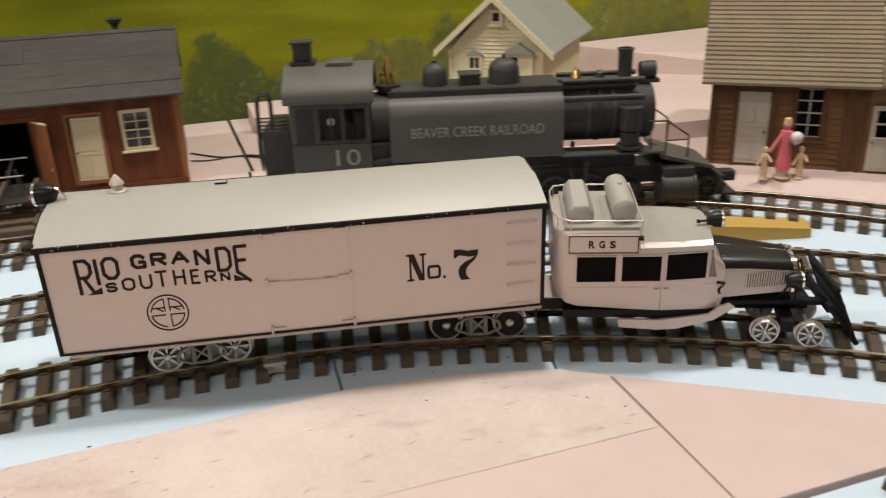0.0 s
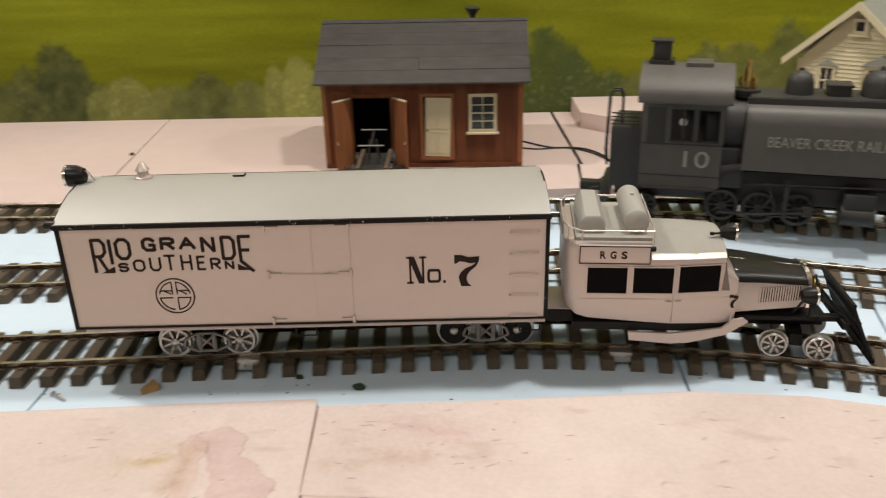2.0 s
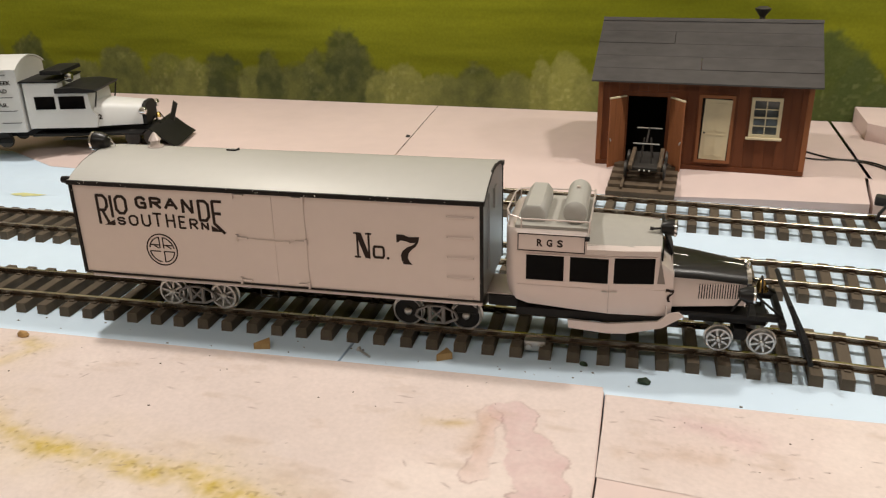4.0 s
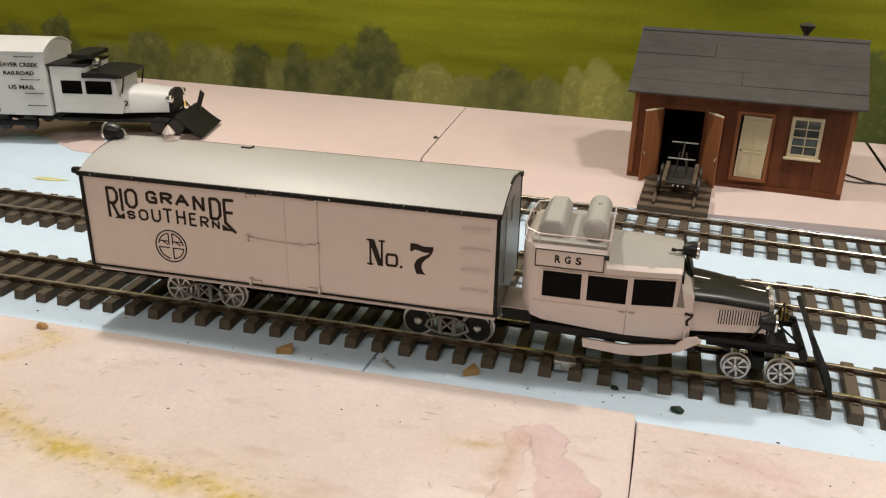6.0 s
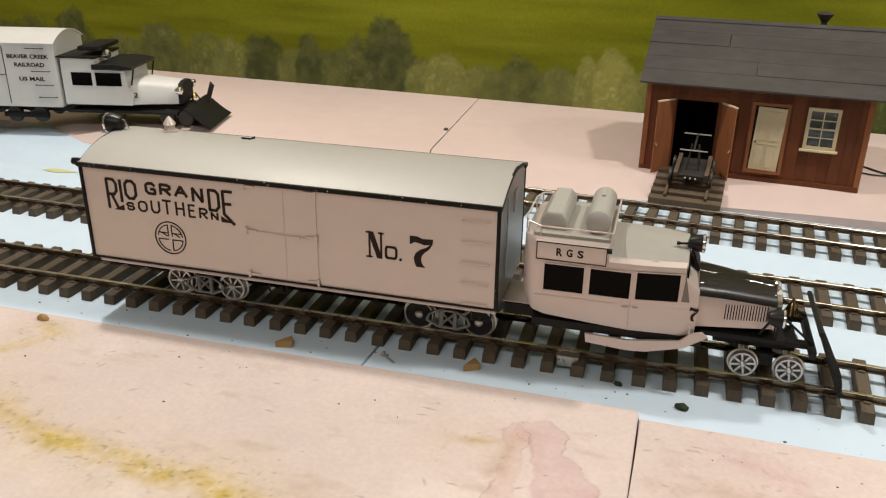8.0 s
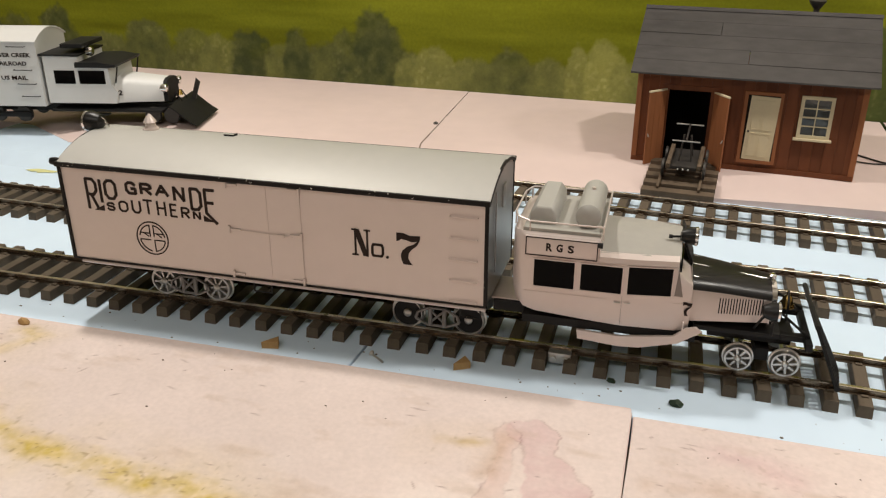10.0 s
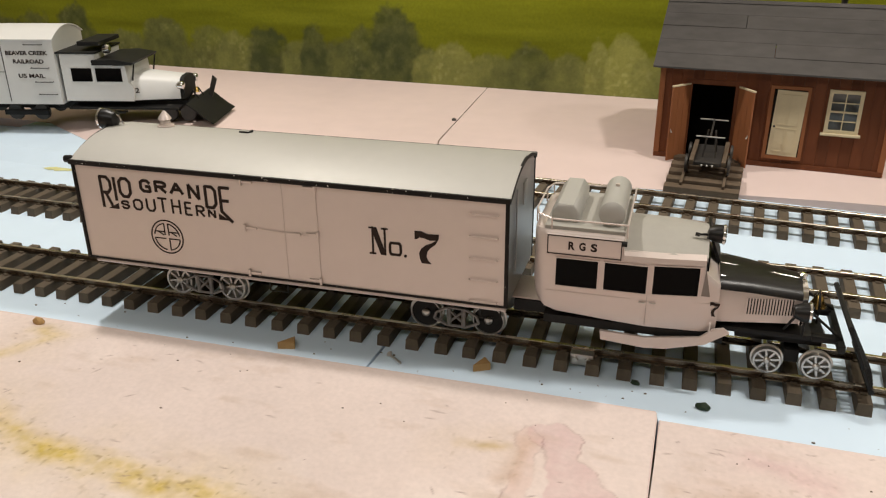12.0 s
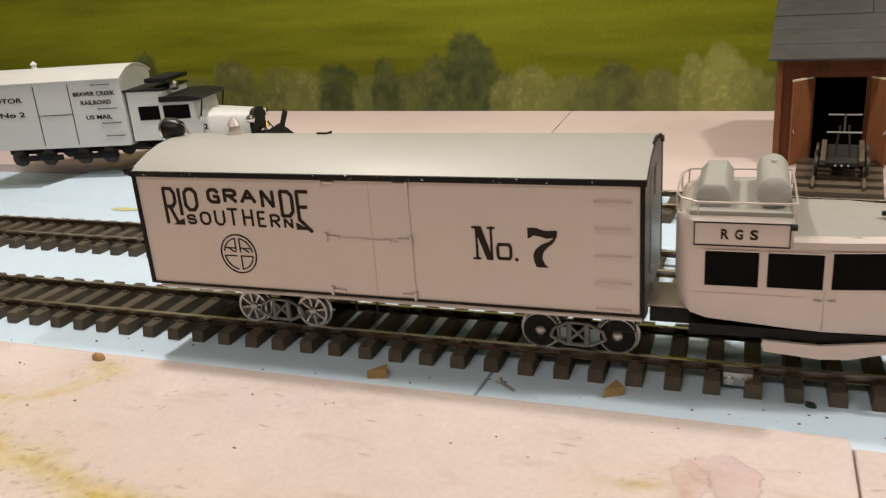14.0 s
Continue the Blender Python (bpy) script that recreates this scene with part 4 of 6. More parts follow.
    part("sign_letters", join([glyphs(c, X(a), X(a + 0.0046), 0.1066, 0.1128, y - 0.0009, 0.035) for c, a in (("R", -0.0128), ("G", -0.0052), ("S", 0.0030))]), M_LETTER, sign)
    part("sign_lamp", rod((X(0.0245), y - 0.001, 0.1150), (X(0.0280), y - 0.001, 0.1150), 0.0020, 10), M_MATT, cab)
    part("number_lettering", seven(X(0.0885), X(0.0950), 0.0625, 0.0735, -half(0.091) - 0.0004), M_LETTER, cab)
    # roof load: a rounded locker, a lying tank and a wire rail
    lk = loft([[(X(-0.018) + w * k, yy, 0.1212 + h * g) for k, g in ((-1, 0), (-1, 0.6), (-0.55, 1), (0.55, 1), (1, 0.6), (1, 0))] for yy, w, h in ((-0.030, 0.0095, 0.0125), (-0.029, 0.0100, 0.0140), (0.030, 0.0100, 0.0140), (0.031, 0.0095, 0.0125))])
    part("roof_locker", lk, M_ROOF, cab, "silver locker on the roof", smooth=50)
    part("roof_tank", lathe([(0.001, -0.0325), (0.0070, -0.0315), (0.0094, -0.0295), (0.0094, 0.0295), (0.0070, 0.0315), (0.001, 0.0325)], 22, Matrix.Translation((X(0.0150), 0, 0.1305)) @ Matrix.Rotation(radians(90), 4, "X")), M_ROOF, cab, "silver cylindrical roof tank")
    part("tank_filler", rod((X(0.0150), 0.006, 0.139), (X(0.0150), 0.006, 0.1415), 0.0016, 8), M_SILVER, cab)
    rail_pts = [(X(0.0275), -0.0395, 0.1270), (X(-0.026), -0.0395, 0.1270), (X(-0.036), -0.034, 0.1280), (X(-0.0395), -0.022, 0.1280), (X(-0.0395), 0.022, 0.1280), (X(-0.036), 0.034, 0.1280), (X(-0.026), 0.0395, 0.1270), (X(0.0275), 0.0395, 0.1270), (X(0.0275), 0.0395, 0.128), (X(0.0275), -0.0395, 0.1270)]
    part("roof_rail", wire(rail_pts, 0.0007), M_SILVER, cab)
    for px, py, pz in rail_pts[:-1]:
        part("rail_post", rod((px, py * 0.99, 0.117), (px, py, pz), 0.0006, 6), M_SILVER, cab)
    spot = part("roof_spotlight", lathe([(0.0010, -0.0085), (0.0042, -0.0075), (0.0064, -0.0025), (0.0068, 0.0025)], 18, pose(X(0.0900), -0.012, 0.1165, 0, 90, 0)), M_BLACK, cab, "black spotlight with chrome rim")
    part("spotlight_rim", lathe([(0.0068, 0.0020), (0.0073, 0.0036), (0.0062, 0.0044), (0.0022, 0.0036), (0.001, 0.0036)], 18, pose(X(0.0900), -0.012, 0.1165, 0, 90, 0)), M_CHROME, spot)
    part("horn", join([rod((X(0.0755), -0.015, 0.1158), (X(0.084), -0.012, 0.1155), 0.0009, 8), rod((X(0.0735), -0.015, 0.1160), (X(0.0762), -0.015, 0.1157), 0.0015, 8), rod((X(0.0820), -0.012, 0.1090), (X(0.0840), -0.012, 0.1160), 0.0014, 8)]), M_MATT, cab)
    # matt black panel that stands for the far half of the windshield
    part("cowl_shade", prism([(X(0.0850), 0.1120), (X(0.0945), 0.0880), (X(0.0925), 0.0870), (X(0.0835), 0.1110)], 0.0, 0.033, "y"), M_MATT, cab)
    # hood
    def hood(u, w, zt_, z0=0.056, n=9):
        pts = [(X(u), -w, z0)]
        for i in range(n):
            a = math.pi * (1 - i / (n - 1))
            pts.append((X(u), w * math.cos(a), zt_ - 0.0075 + 0.0075 * math.sin(a) ** 0.8))
        return pts + [(X(u), w, z0)]
    low = part("hood", loft([hood(0.093, 0.0300, 0.0890, 0.0560), hood(0.115, 0.0265, 0.0872, 0.0565), hood(0.1505, 0.0205, 0.0825, 0.0570)]), M_SILVER, cab, "silver engine hood sides", smooth=50)
    cap = loft([[(x, y * 1.02, z + 0.0006) for x, y, z in hood(u, w, z_)[1:-1]] + [(x, y * 0.9, z - 0.002) for x, y, z in hood(u, w, z_)[1:-1][::-1]] for u, w, z_ in ((0.0935, 0.0303, 0.0892), (0.115, 0.0268, 0.0874), (0.1508, 0.0208, 0.0827))])
    part("hood_top", cap, M_BLACK, cab, "gloss black hood cover", smooth=60)
    for s in (-1, 0, 1):
        part("hood_pinstripe", rod((X(0.094), s * 0.020, 0.0880 if s else 0.0898), (X(0.1505), s * 0.0135, 0.0815 if s else 0.0834), 0.00035, 6), M_WHEEL, cab)
    for s in (-1, 1):
        lv = bmesh.new()
        for i in range(17):
            u = 0.1135 + i * 0.0020
            w = float(np.interp(u, [0.093, 0.115, 0.153], [0.0300, 0.0265, 0.0205]))
            add_box(lv, X(u) - 0.00050, X(u) + 0.00050, s * w - 0.0012, s * w + 0.0013, 0.0630, 0.0762)
        part("louvre_panel", lv, M_SILVER, low)
        slot = bmesh.new()
        for i in range(16):
            u = 0.1145 + i * 0.0020
            w = float(np.interp(u, [0.093, 0.115, 0.153], [0.0300, 0.0265, 0.0205]))
            add_box(slot, X(u) - 0.00040, X(u) + 0.00040, s * w - 0.0010, s * w + 0.0004, 0.0636, 0.0756)
        part("louvre_slot", slot, M_MATT, low)
    rad = loft([[(x, y * k, 0.0585 + (z - 0.0585) * k) for x, y, z in hood(u, 0.0203, 0.0840, 0.0560)] for u, k in ((0.1505, 1.0), (0.1540, 1.0), (0.1545, 0.94))])
    part("radiator_shell", rad, M_CHROME, cab, "chrome radiator shell", smooth=40)
    part("radiator_core", box(X(0.1541), X(0.1551), -0.0155, 0.0155, 0.060, 0.080), M_MATT, cab)
    part("radiator_cap", join([lathe([(0.0028, 0), (0.0028, 0.003), (0.001, 0.0045)], 12, Matrix.Translation((X(0.1515), 0, 0.0835))), rod((X(0.1515), -0.007, 0.0850), (X(0.1515), 0.007, 0.0850), 0.0008, 6)]), M_CHROME, cab)
    for s in (-1, 1):
        hl = part("headlight", lathe([(0.001, -0.0090), (0.0045, -0.0078), (0.0067, -0.0026), (0.0072, 0.0022)], 18, pose(X(0.1530), s * 0.0265, 0.0695, 0, 90, 0)), M_BLACK, cab, "black headlight with chrome lens rim")
        part("headlight_rim", lathe([(0.0072, 0.0018), (0.0077, 0.0032), (0.0066, 0.0041), (0.0027, 0.0046), (0.001, 0.0048)], 18, pose(X(0.1530), s * 0.0265, 0.0695, 0, 90, 0)), M_CHROME, hl)
        part("headlight_post", join([rod((X(0.153), s * 0.0265, 0.050), (X(0.153), s * 0.0265, 0.064), 0.0010, 8), wire([(X(0.141), s * 0.023, 0.053), (X(0.1425), s * 0.0275, 0.059), (X(0.146), s * 0.0285, 0.066), (X(0.150), s * 0.0265, 0.0690)], 0.0010)]), M_MATT, cab)
    bell = part("bell", lathe([(0.0062, 0), (0.0058, 0.0014), (0.0040, 0.0048), (0.0033, 0.0080), (0.0015, 0.0096), (0.0011, 0.0120), (0.0002, 0.0126)], 18, Matrix.Translation((X(0.1655), 0.006, 0.0600))), M_BRASS, cab, "polished brass bell")
    part("bell_bracket", wire([(X(0.1655), -0.002, 0.050), (X(0.1655), -0.002, 0.065), (X(0.1655), 0.006, 0.0725), (X(0.1655), 0.014, 0.065), (X(0.1655), 0.014, 0.050)], 0.0008), M_MATT, cab)
    # chassis, running board, pilot
    ch = bmesh.new()
    add_box(ch, X(-0.055), X(-0.030), -0.022, 0.022, 0.041, 0.050)
    add_box(ch, X(-0.030), X(0.10), -0.0340, 0.0340, 0.0405, 0.047)
    add_box(ch, X(0.098), X(0.160), -0.0255, 0.0255, 0.0470, 0.0510, bevel=0.0008)
    for y in (-0.022, 0.022):
        add_box(ch, X(0.160), X(0.178), y - 0.0035, y + 0.0035, 0.0465, 0.0510, bevel=0.0006)
    add_box(ch, X(0.110), X(0.170), -0.011, 0.011, 0.036, 0.047)
    part("chassis", ch, M_MATT, cab, "black chassis deck")
    part("drawbar_plate", box(X(-0.058), X(-0.028), -0.020, 0.020, 0.0502, 0.0516, bevel=0.0004), M_SILVER, cab)
    for s in (-1, 1):
        rb = bmesh.new()
        outline = [(X(0.0140), 0.0338), (X(0.0446), 0.0314), (X(0.060), 0.0325), (X(0.0880), 0.0403), (X(0.1038), 0.0517), (X(0.0995), 0.0548), (X(0.0925), 0.0530), (X(0.084), 0.0455), (X(0.045), 0.0400), (X(0.0130), 0.0410)]
        a, b = sorted((s * 0.0360, s * 0.0385))
        add_prism(rb, outline, a, b, "y")
        part("running_board", rb, M_SILVER, cab, "silver valance below the cab")
        part("grab_iron", wire([(X(0.090), s * 0.0365, 0.058), (X(0.090), s * 0.0385, 0.058), (X(0.090), s * 0.0385, 0.051), (X(0.090), s * 0.0365, 0.051)], 0.0006), M_SILVER, cab)
    top_u, bot_u = 0.1815, 0.2025
    part("pilot_beam", box(X(0.1765), X(0.1815), -0.034, 0.034, 0.044, 0.050, bevel=0.001), M_MATT, cab)
    for i in range(15):
        y = -0.035 + 0.005 * i
        part("pilot_bar", rod((X(top_u), y * 0.96, 0.0650), (X(bot_u + 0.004 * (1 - (y / 0.035) ** 2)), y, 0.0180), 0.0014, 8), M_MATT, cab)
    for u, z, r in ((top_u, 0.0655, 0.0020), (bot_u, 0.0180, 0.0022), (0.1880, 0.051, 0.0014), (0.1950, 0.035, 0.0014)):
        part("pilot_rail", rod((X(u), -0.0365, z), (X(u), 0.0365, z), r, 8), M_MATT, cab)
    for s in (-1, 1):
        part("pilot_brace", rod((X(0.158), s * 0.018, 0.066), (X(0.1800), s * 0.024, 0.050), 0.0010, 8), M_MATT, cab)
    return cab


CAB = build_cab()
TRUCKS.append((SF, *truck(0.0335, 0.0104, frames=False)))

# ---- tool shed with its hand car ----
M_RED = mat("red_stained_wood", (0.165, 0.055, 0.023), 0.55, var=0.5, scale=40, bump=0.3, stretch=(1, 1, 0.12), island=0.45)
M_REDEDGE = mat("orange_wood_trim", (0.30, 0.115, 0.048), 0.5, var=0.25, scale=40, bump=0.2, stretch=(1, 1, 0.12))
M_CREAM = mat("cream_paint", (0.66, 0.57, 0.38), 0.55, var=0.10, scale=50, bump=0.1)
M_SLATE = mat("dark_grey_tarpaper", (0.078, 0.072, 0.068), 0.72, var=0.5, scale=22, bump=0.3, stretch=(0.5, 1, 1))
# near black, so that the shade inside openings is held by the colour
M_INSHADE = mat("black_interior", (0.012, 0.010, 0.009), 0.9, var=0.2)
M_PANE = mat("dim_pane", (0.05, 0.055, 0.055), 0.07, var=0.6, scale=120, coat=0.6)
M_IRON = mat("weathered_iron", (0.055, 0.050, 0.045), 0.5, metal=0.4, var=0.4, scale=90, bump=0.2)
M_GREYTIE = mat("weathered_tie", (0.13, 0.095, 0.065), 0.8, var=0.3, scale=70, bump=0.4)
M_WHITE = mat("white_plastic", (0.75, 0.73, 0.68), 0.4, var=0.05)


def six_light(parent, x0, x1, z0, z1, y, cols, rows, frame_mat, pane_mat, edge=0.004, sill=True, depth=0.003):
    """A sash window in a wall that faces -y: frame, sill, glazing bars, panes."""
    f = bmesh.new()
    add_box(f, x0, x0 + edge, y - depth, y, z0, z1)
    add_box(f, x1 - edge, x1, y - depth, y, z0, z1)
    add_box(f, x0 + edge, x1 - edge, y - depth, y, z1 - edge, z1)
    add_box(f, x0 + edge, x1 - edge, y - depth, y, z0, z0 + edge)
    w = part("window", f, frame_mat, parent, "small painted sash window", smooth=None)
    if sill:
        part("sill", box(x0 - 0.003, x1 + 0.003, y - depth - 0.0025, y, z0 - 0.0028, z0, bevel=0.0004), frame_mat, w)
    a, b, c, d = x0 + edge, x1 - edge, z0 + edge, z1 - edge
    t = 0.0006
    for i in range(1, cols):
        u = a + (b - a) * i / cols
        part("glazing_bar", box(u - t, u + t, y - depth + 0.0008, y - 0.0006, c, d), frame_mat, w)
    for j in range(1, rows):
        v = c + (d - c) * j / rows
        k = t * (1.8 if j * 2 == rows else 1)
        part("glazing_bar", box(a, b, y - depth + 0.0006, y - 0.0006, v - k, v + k), frame_mat, w)
    for i in range(cols):
        for j in range(rows):
            part("pane", box(a + (b - a) * i / cols, a + (b - a) * (i + 1) / cols, y - 0.0010, y - 0.0004, c + (d - c) * j / rows, c + (d - c) * (j + 1) / rows), pane_mat, w)
    return w


def panel_door(parent, x0, x1, z0, z1, y, door_mat, trim_mat, at=None, panels=((0, 1, 0, 0.42), (0, 1, 0.48, 1)), knob=True):
    d = part("door", box(x0, x1, y - 0.0016, y, z0, z1), door_mat, parent, "painted panel door", at=at, smooth=None)
    st = 0.0045
    for a, b, lo, hi in panels:
        for k in range(2):
            u0, u1 = x0 + st + (x1 - x0 - 2 * st) * (k * 0.53), x0 + st + (x1 - x0 - 2 * st) * (k * 0.53 + 0.47)
            v0, v1 = z0 + st + (z1 - z0 - 2 * st) * lo, z0 + st + (z1 - z0 - 2 * st) * hi
            pn = bmesh.new()
            for q in ((u0, u0 + 0.0008, v0, v1), (u1 - 0.0008, u1, v0, v1), (u0, u1, v0, v0 + 0.0008), (u0, u1, v1 - 0.0008, v1)):
                add_box(pn, q[0], q[1], y - 0.0022, y - 0.0015, q[2], q[3])
            part("panel_moulding", pn, door_mat, d)
    if knob:
        part("knob", lathe([(0.0012, 0), (0.0006, 0.001), (0.0013, 0.002), (0.0002, 0.003)], 8, pose(x0 + 0.0028, y - 0.0015, z0 + (z1 - z0) * 0.45, 90)), M_IRON, d)
    return d


def build_shed():
    W, D, H, base = 0.2605, 0.165, 0.114, BACK_Z
    shed = thing("tool_shed", pose(-0.0145, 0.492, base, 0, 0, 0.4), "red-brown board tool shed with a dark grey roof and open doors", "shed")
    o0, o1, oz = 0.0345, 0.0925, 0.095  # big doorway
    d0, d1, dz0, dz1 = 0.1312, 0.1675, 0.015, 0.096
    w0, w1, wz0, wz1 = 0.191, 0.228, 0.048, 0.099
    bw = 0.0125
    n = int(W / bw) + 1
    for i in range(n):
        a, b = i * bw, min(W, (i + 1) * bw) - 0.00015
        mid = (a + b) / 2
        spans = [(0, H)]
        if o0 < mid < o1:
            spans = [(oz, H)]
        for lo, hi in spans:
            dy = random.uniform(0, 0.0006)
            part("wall_board", box(a, b, -0.0016 - dy, 0.0018, lo, hi), M_RED, shed, smooth=None)
    part("back_wall", box(0, W, D - 0.003, D, 0, H), M_RED, shed, smooth=None)
    for x in (0, W - 0.003):
        part("side_wall", prism([(0.002, 0), (D - 0.003, 0), (D - 0.003, H), (D * 0.52, H + 0.060), (0.002, H)], x, x + 0.003, "x"), M_RED, shed, smooth=None)
    # black floor and an added backing wall give the doorway its dark inside
    part("shed_floor", box(0.004, W - 0.004, 0.002, D - 0.004, 0.0, 0.002), M_INSHADE, shed)
    part("inner_lining", box(0.004, W - 0.004, D * 0.55, D * 0.57, 0.002, H), M_INSHADE, shed)
    for x in (-0.002, W - 0.0045):
        part("corner_board", box(x, x + 0.0065, -0.0038, 0.003, 0, H - 0.002), M_REDEDGE, shed, "lighter corner board", smooth=None)
    part("skirting", box(-0.001, o0 - 0.002, -0.0042, -0.0018, 0, 0.006), M_RED, shed, smooth=None)
    part("skirting", box(o1 + 0.002, W + 0.001, -0.0042, -0.0018, 0, 0.006), M_RED, shed, smooth=None)
    part("lintel", box(o0 - 0.005, o1 + 0.005, -0.0036, -0.001, oz, oz + 0.006), M_RED, shed, smooth=None)
    # roof planks lapped on each slope
    ridge_y, ridge_z, eave_y, eave_z = D * 0.52, H + 0.066, -0.017, H + 0.0005
    k = 5
    for side in (0, 1):
        for i in range(k):
            f0, f1 = i / k, (i + 1) / k + 0.012
            y0 = eave_y + (ridge_y - eave_y) * f0
            y1 = eave_y + (ridge_y - eave_y) * min(f1, 1)
            z0, z1 = eave_z + (ridge_z - eave_z) * f0, eave_z + (ridge_z - eave_z) * min(f1, 1)
            if side:
                y0, y1 = 2 * ridge_y - y0, 2 * ridge_y - y1
            cuts = [-0.010, W + 0.011] if i % 2 == 0 else [-0.010, W * random.uniform(0.3, 0.7), W + 0.011]
            for a, b in zip(cuts, cuts[1:]):
                t = random.choice((0.0002, 0.0003, 0.0009))
                rb = loft([[(x, y0, z0), (x, y0, z0 + 0.0020 + t), (x, y1, z1 + 0.0019), (x, y1, z1)] for x in (a, b - 0.0006)])
                part("roof_board", rb, M_SLATE, shed, "dark grey roof board", smooth=None)
    part("ridge_cap", prism([(ridge_y - 0.004, ridge_z + 0.0005), (ridge_y, ridge_z + 0.0045), (ridge_y + 0.004, ridge_z + 0.0005)], -0.010, W + 0.011, "x"), M_SLATE, shed, smooth=None)
    jack = part("smoke_jack", join([rod((W * 0.755, ridge_y + 0.018, ridge_z - 0.01), (W * 0.755, ridge_y + 0.018, ridge_z + 0.012), 0.0036, 12), lathe([(0.0040, 0), (0.0100, 0.0085), (0.0104, 0.0100), (0.006, 0.0125), (0.0008, 0.0130)], 18, Matrix.Translation((W * 0.755, ridge_y + 0.018, ridge_z + 0.006)))]), M_IRON, shed, "rusty smoke jack")
    # open double doors
    for x, sgn, ang in ((o0, -1, 52), (o1, 1, 52)):
        lw = 0.029
        m = Matrix.Translation((x, -0.003, 0)) @ Matrix.Rotation(radians(sgn * -ang), 4, "Z") if sgn > 0 else Matrix.Translation((x, -0.003, 0)) @ Matrix.Rotation(radians(ang), 4, "Z")
        bm = bmesh.new()
        for i in range(3):
            a, b = sorted((sgn * lw * i / 3, sgn * (lw * (i + 1) / 3 - 0.0003)))
            add_box(bm, a, b, -0.0010, 0.0010, 0.002, oz - 0.001)
        leaf = part("door_leaf", bm, M_REDEDGE, shed, "open plank door leaf", at=m, smooth=None)
        a, b = sorted((0, sgn * lw))
        part("edge_cap", box(a, b, -0.0015, 0.0015, oz - 0.0012, oz + 0.0006), M_CREAM, leaf)
        part("door_latch", rod((sgn * lw * 0.93, -0.003, oz * 0.4), (sgn * lw * 0.93, -0.0005, oz * 0.44), 0.0008, 6), M_WHEEL, leaf)
    # small door and window
    fr = bmesh.new()
    add_box(fr, d0 - 0.004, d0, -0.0045, -0.0005, dz0 - 0.004, dz1 + 0.004)
    add_box(fr, d1, d1 + 0.004, -0.0045, -0.0005, dz0 - 0.004, dz1 + 0.004)
    add_box(fr, d0, d1, -0.0045, -0.0005, dz1, dz1 + 0.004)
    add_box(fr, d0, d1, -0.0055, -0.0005, dz0 - 0.004, dz0)
    part("door_frame", fr, M_REDEDGE, shed, smooth=None)
    # black sheet in place of the shade behind the ajar door
    part("door_gap", box(d0, d1, -0.0028, -0.0020, dz0, dz1), M_INSHADE, shed)
    panel_door(shed, 0.0, d1 - d0 - 0.003, dz0 + 0.001, dz1 - 0.001, 0, M_CREAM, M_CREAM, at=pose(d0 + 0.001, -0.0030, 0, 0, 1.6, 0))
    six_light(shed, w0, w1, wz0, wz1, -0.0016, 2, 4, M_CREAM, M_PANE)
    # ramp of short ties with stub rails
    ramp = thing("track_ramp", pose(0.053, 0.443, base - 0.006, 6.5), "short ramp of weathered ties and stub rails before the shed", "track")
    for i in range(5):
        y = -0.050 + i * 0.0215
        part("tie", box(-0.042, 0.042, y - 0.006, y + 0.006, 0.0, 0.0085, bevel=0.0008), M_GREYTIE, ramp)
    for x in (-0.0237, 0.0237):
        part("rail", box(x - 0.0016, x + 0.0016, -0.050, 0.060, 0.0085, 0.0125, bevel=0.0004), M_GREYTIE, ramp)
    car = thing("hand_car", pose(0.055, 0.443, base + 0.0068, 6.5), "small weathered pump hand car on the ramp", "hand car")
    part("deck", box(-0.017, 0.017, -0.026, 0.030, 0.012, 0.016, bevel=0.0006), M_IRON, car)
    for x in (-0.018, 0.018):
        part("side_beam", box(x - 0.0025, x + 0.0025, -0.030, 0.034, 0.014, 0.020, bevel=0.0008), M_GREYTIE, car)
        for y in (-0.018, 0.020):
            part("wheel", lathe([(0.004, -0.0015), (0.0110, -0.0015), (0.0110, 0.0), (0.0100, 0.0015), (0.004, 0.0015)], 16, pose(x * 1.33, y, 0.0100, 0, 90, 0)), M_IRON, car)
    for y in (-0.018, 0.020):
        part("axle", rod((-0.024, y, 0.010), (0.024, y, 0.010), 0.0014, 8), M_IRON, car)
    for x in (-0.007, 0.007):
        for y in (-0.006, 0.006):
            part("pump_leg", rod((x, y * 1.6, 0.016), (x * 0.6, y * 0.3, 0.046), 0.0010, 6), M_IRON, car)
    part("pump_beam", rod((0, -0.020, 0.046), (0, 0.020, 0.052), 0.0012, 6), M_IRON, car)
    for y, z in ((-0.020, 0.046), (0.020, 0.052)):
        part("pump_handle", rod((-0.016, y, z), (0.016, y, z), 0.0009, 6), M_WHEEL, car)
    for x in (-0.006, 0.0, 0.006):
        part("bolt", rod((x, -0.031, 0.014), (x, -0.029, 0.014), 0.0010, 6), M_WHITE, car)
    return shed


build_shed()

# ---- steam locomotive on the back track ----
M_LOCO = mat("dull_black_iron", (0.040, 0.039, 0.038), 0.50, metal=0.1, var=0.35, scale=35, bump=0.12)
M_DUST = mat("dusty_black_iron", (0.098, 0.093, 0.085), 0.50, metal=0.05, var=0.25, scale=25, bump=0.12)
M_GREYLET = mat("grey_lettering", (0.36, 0.34, 0.30), 0.6, var=0.2)


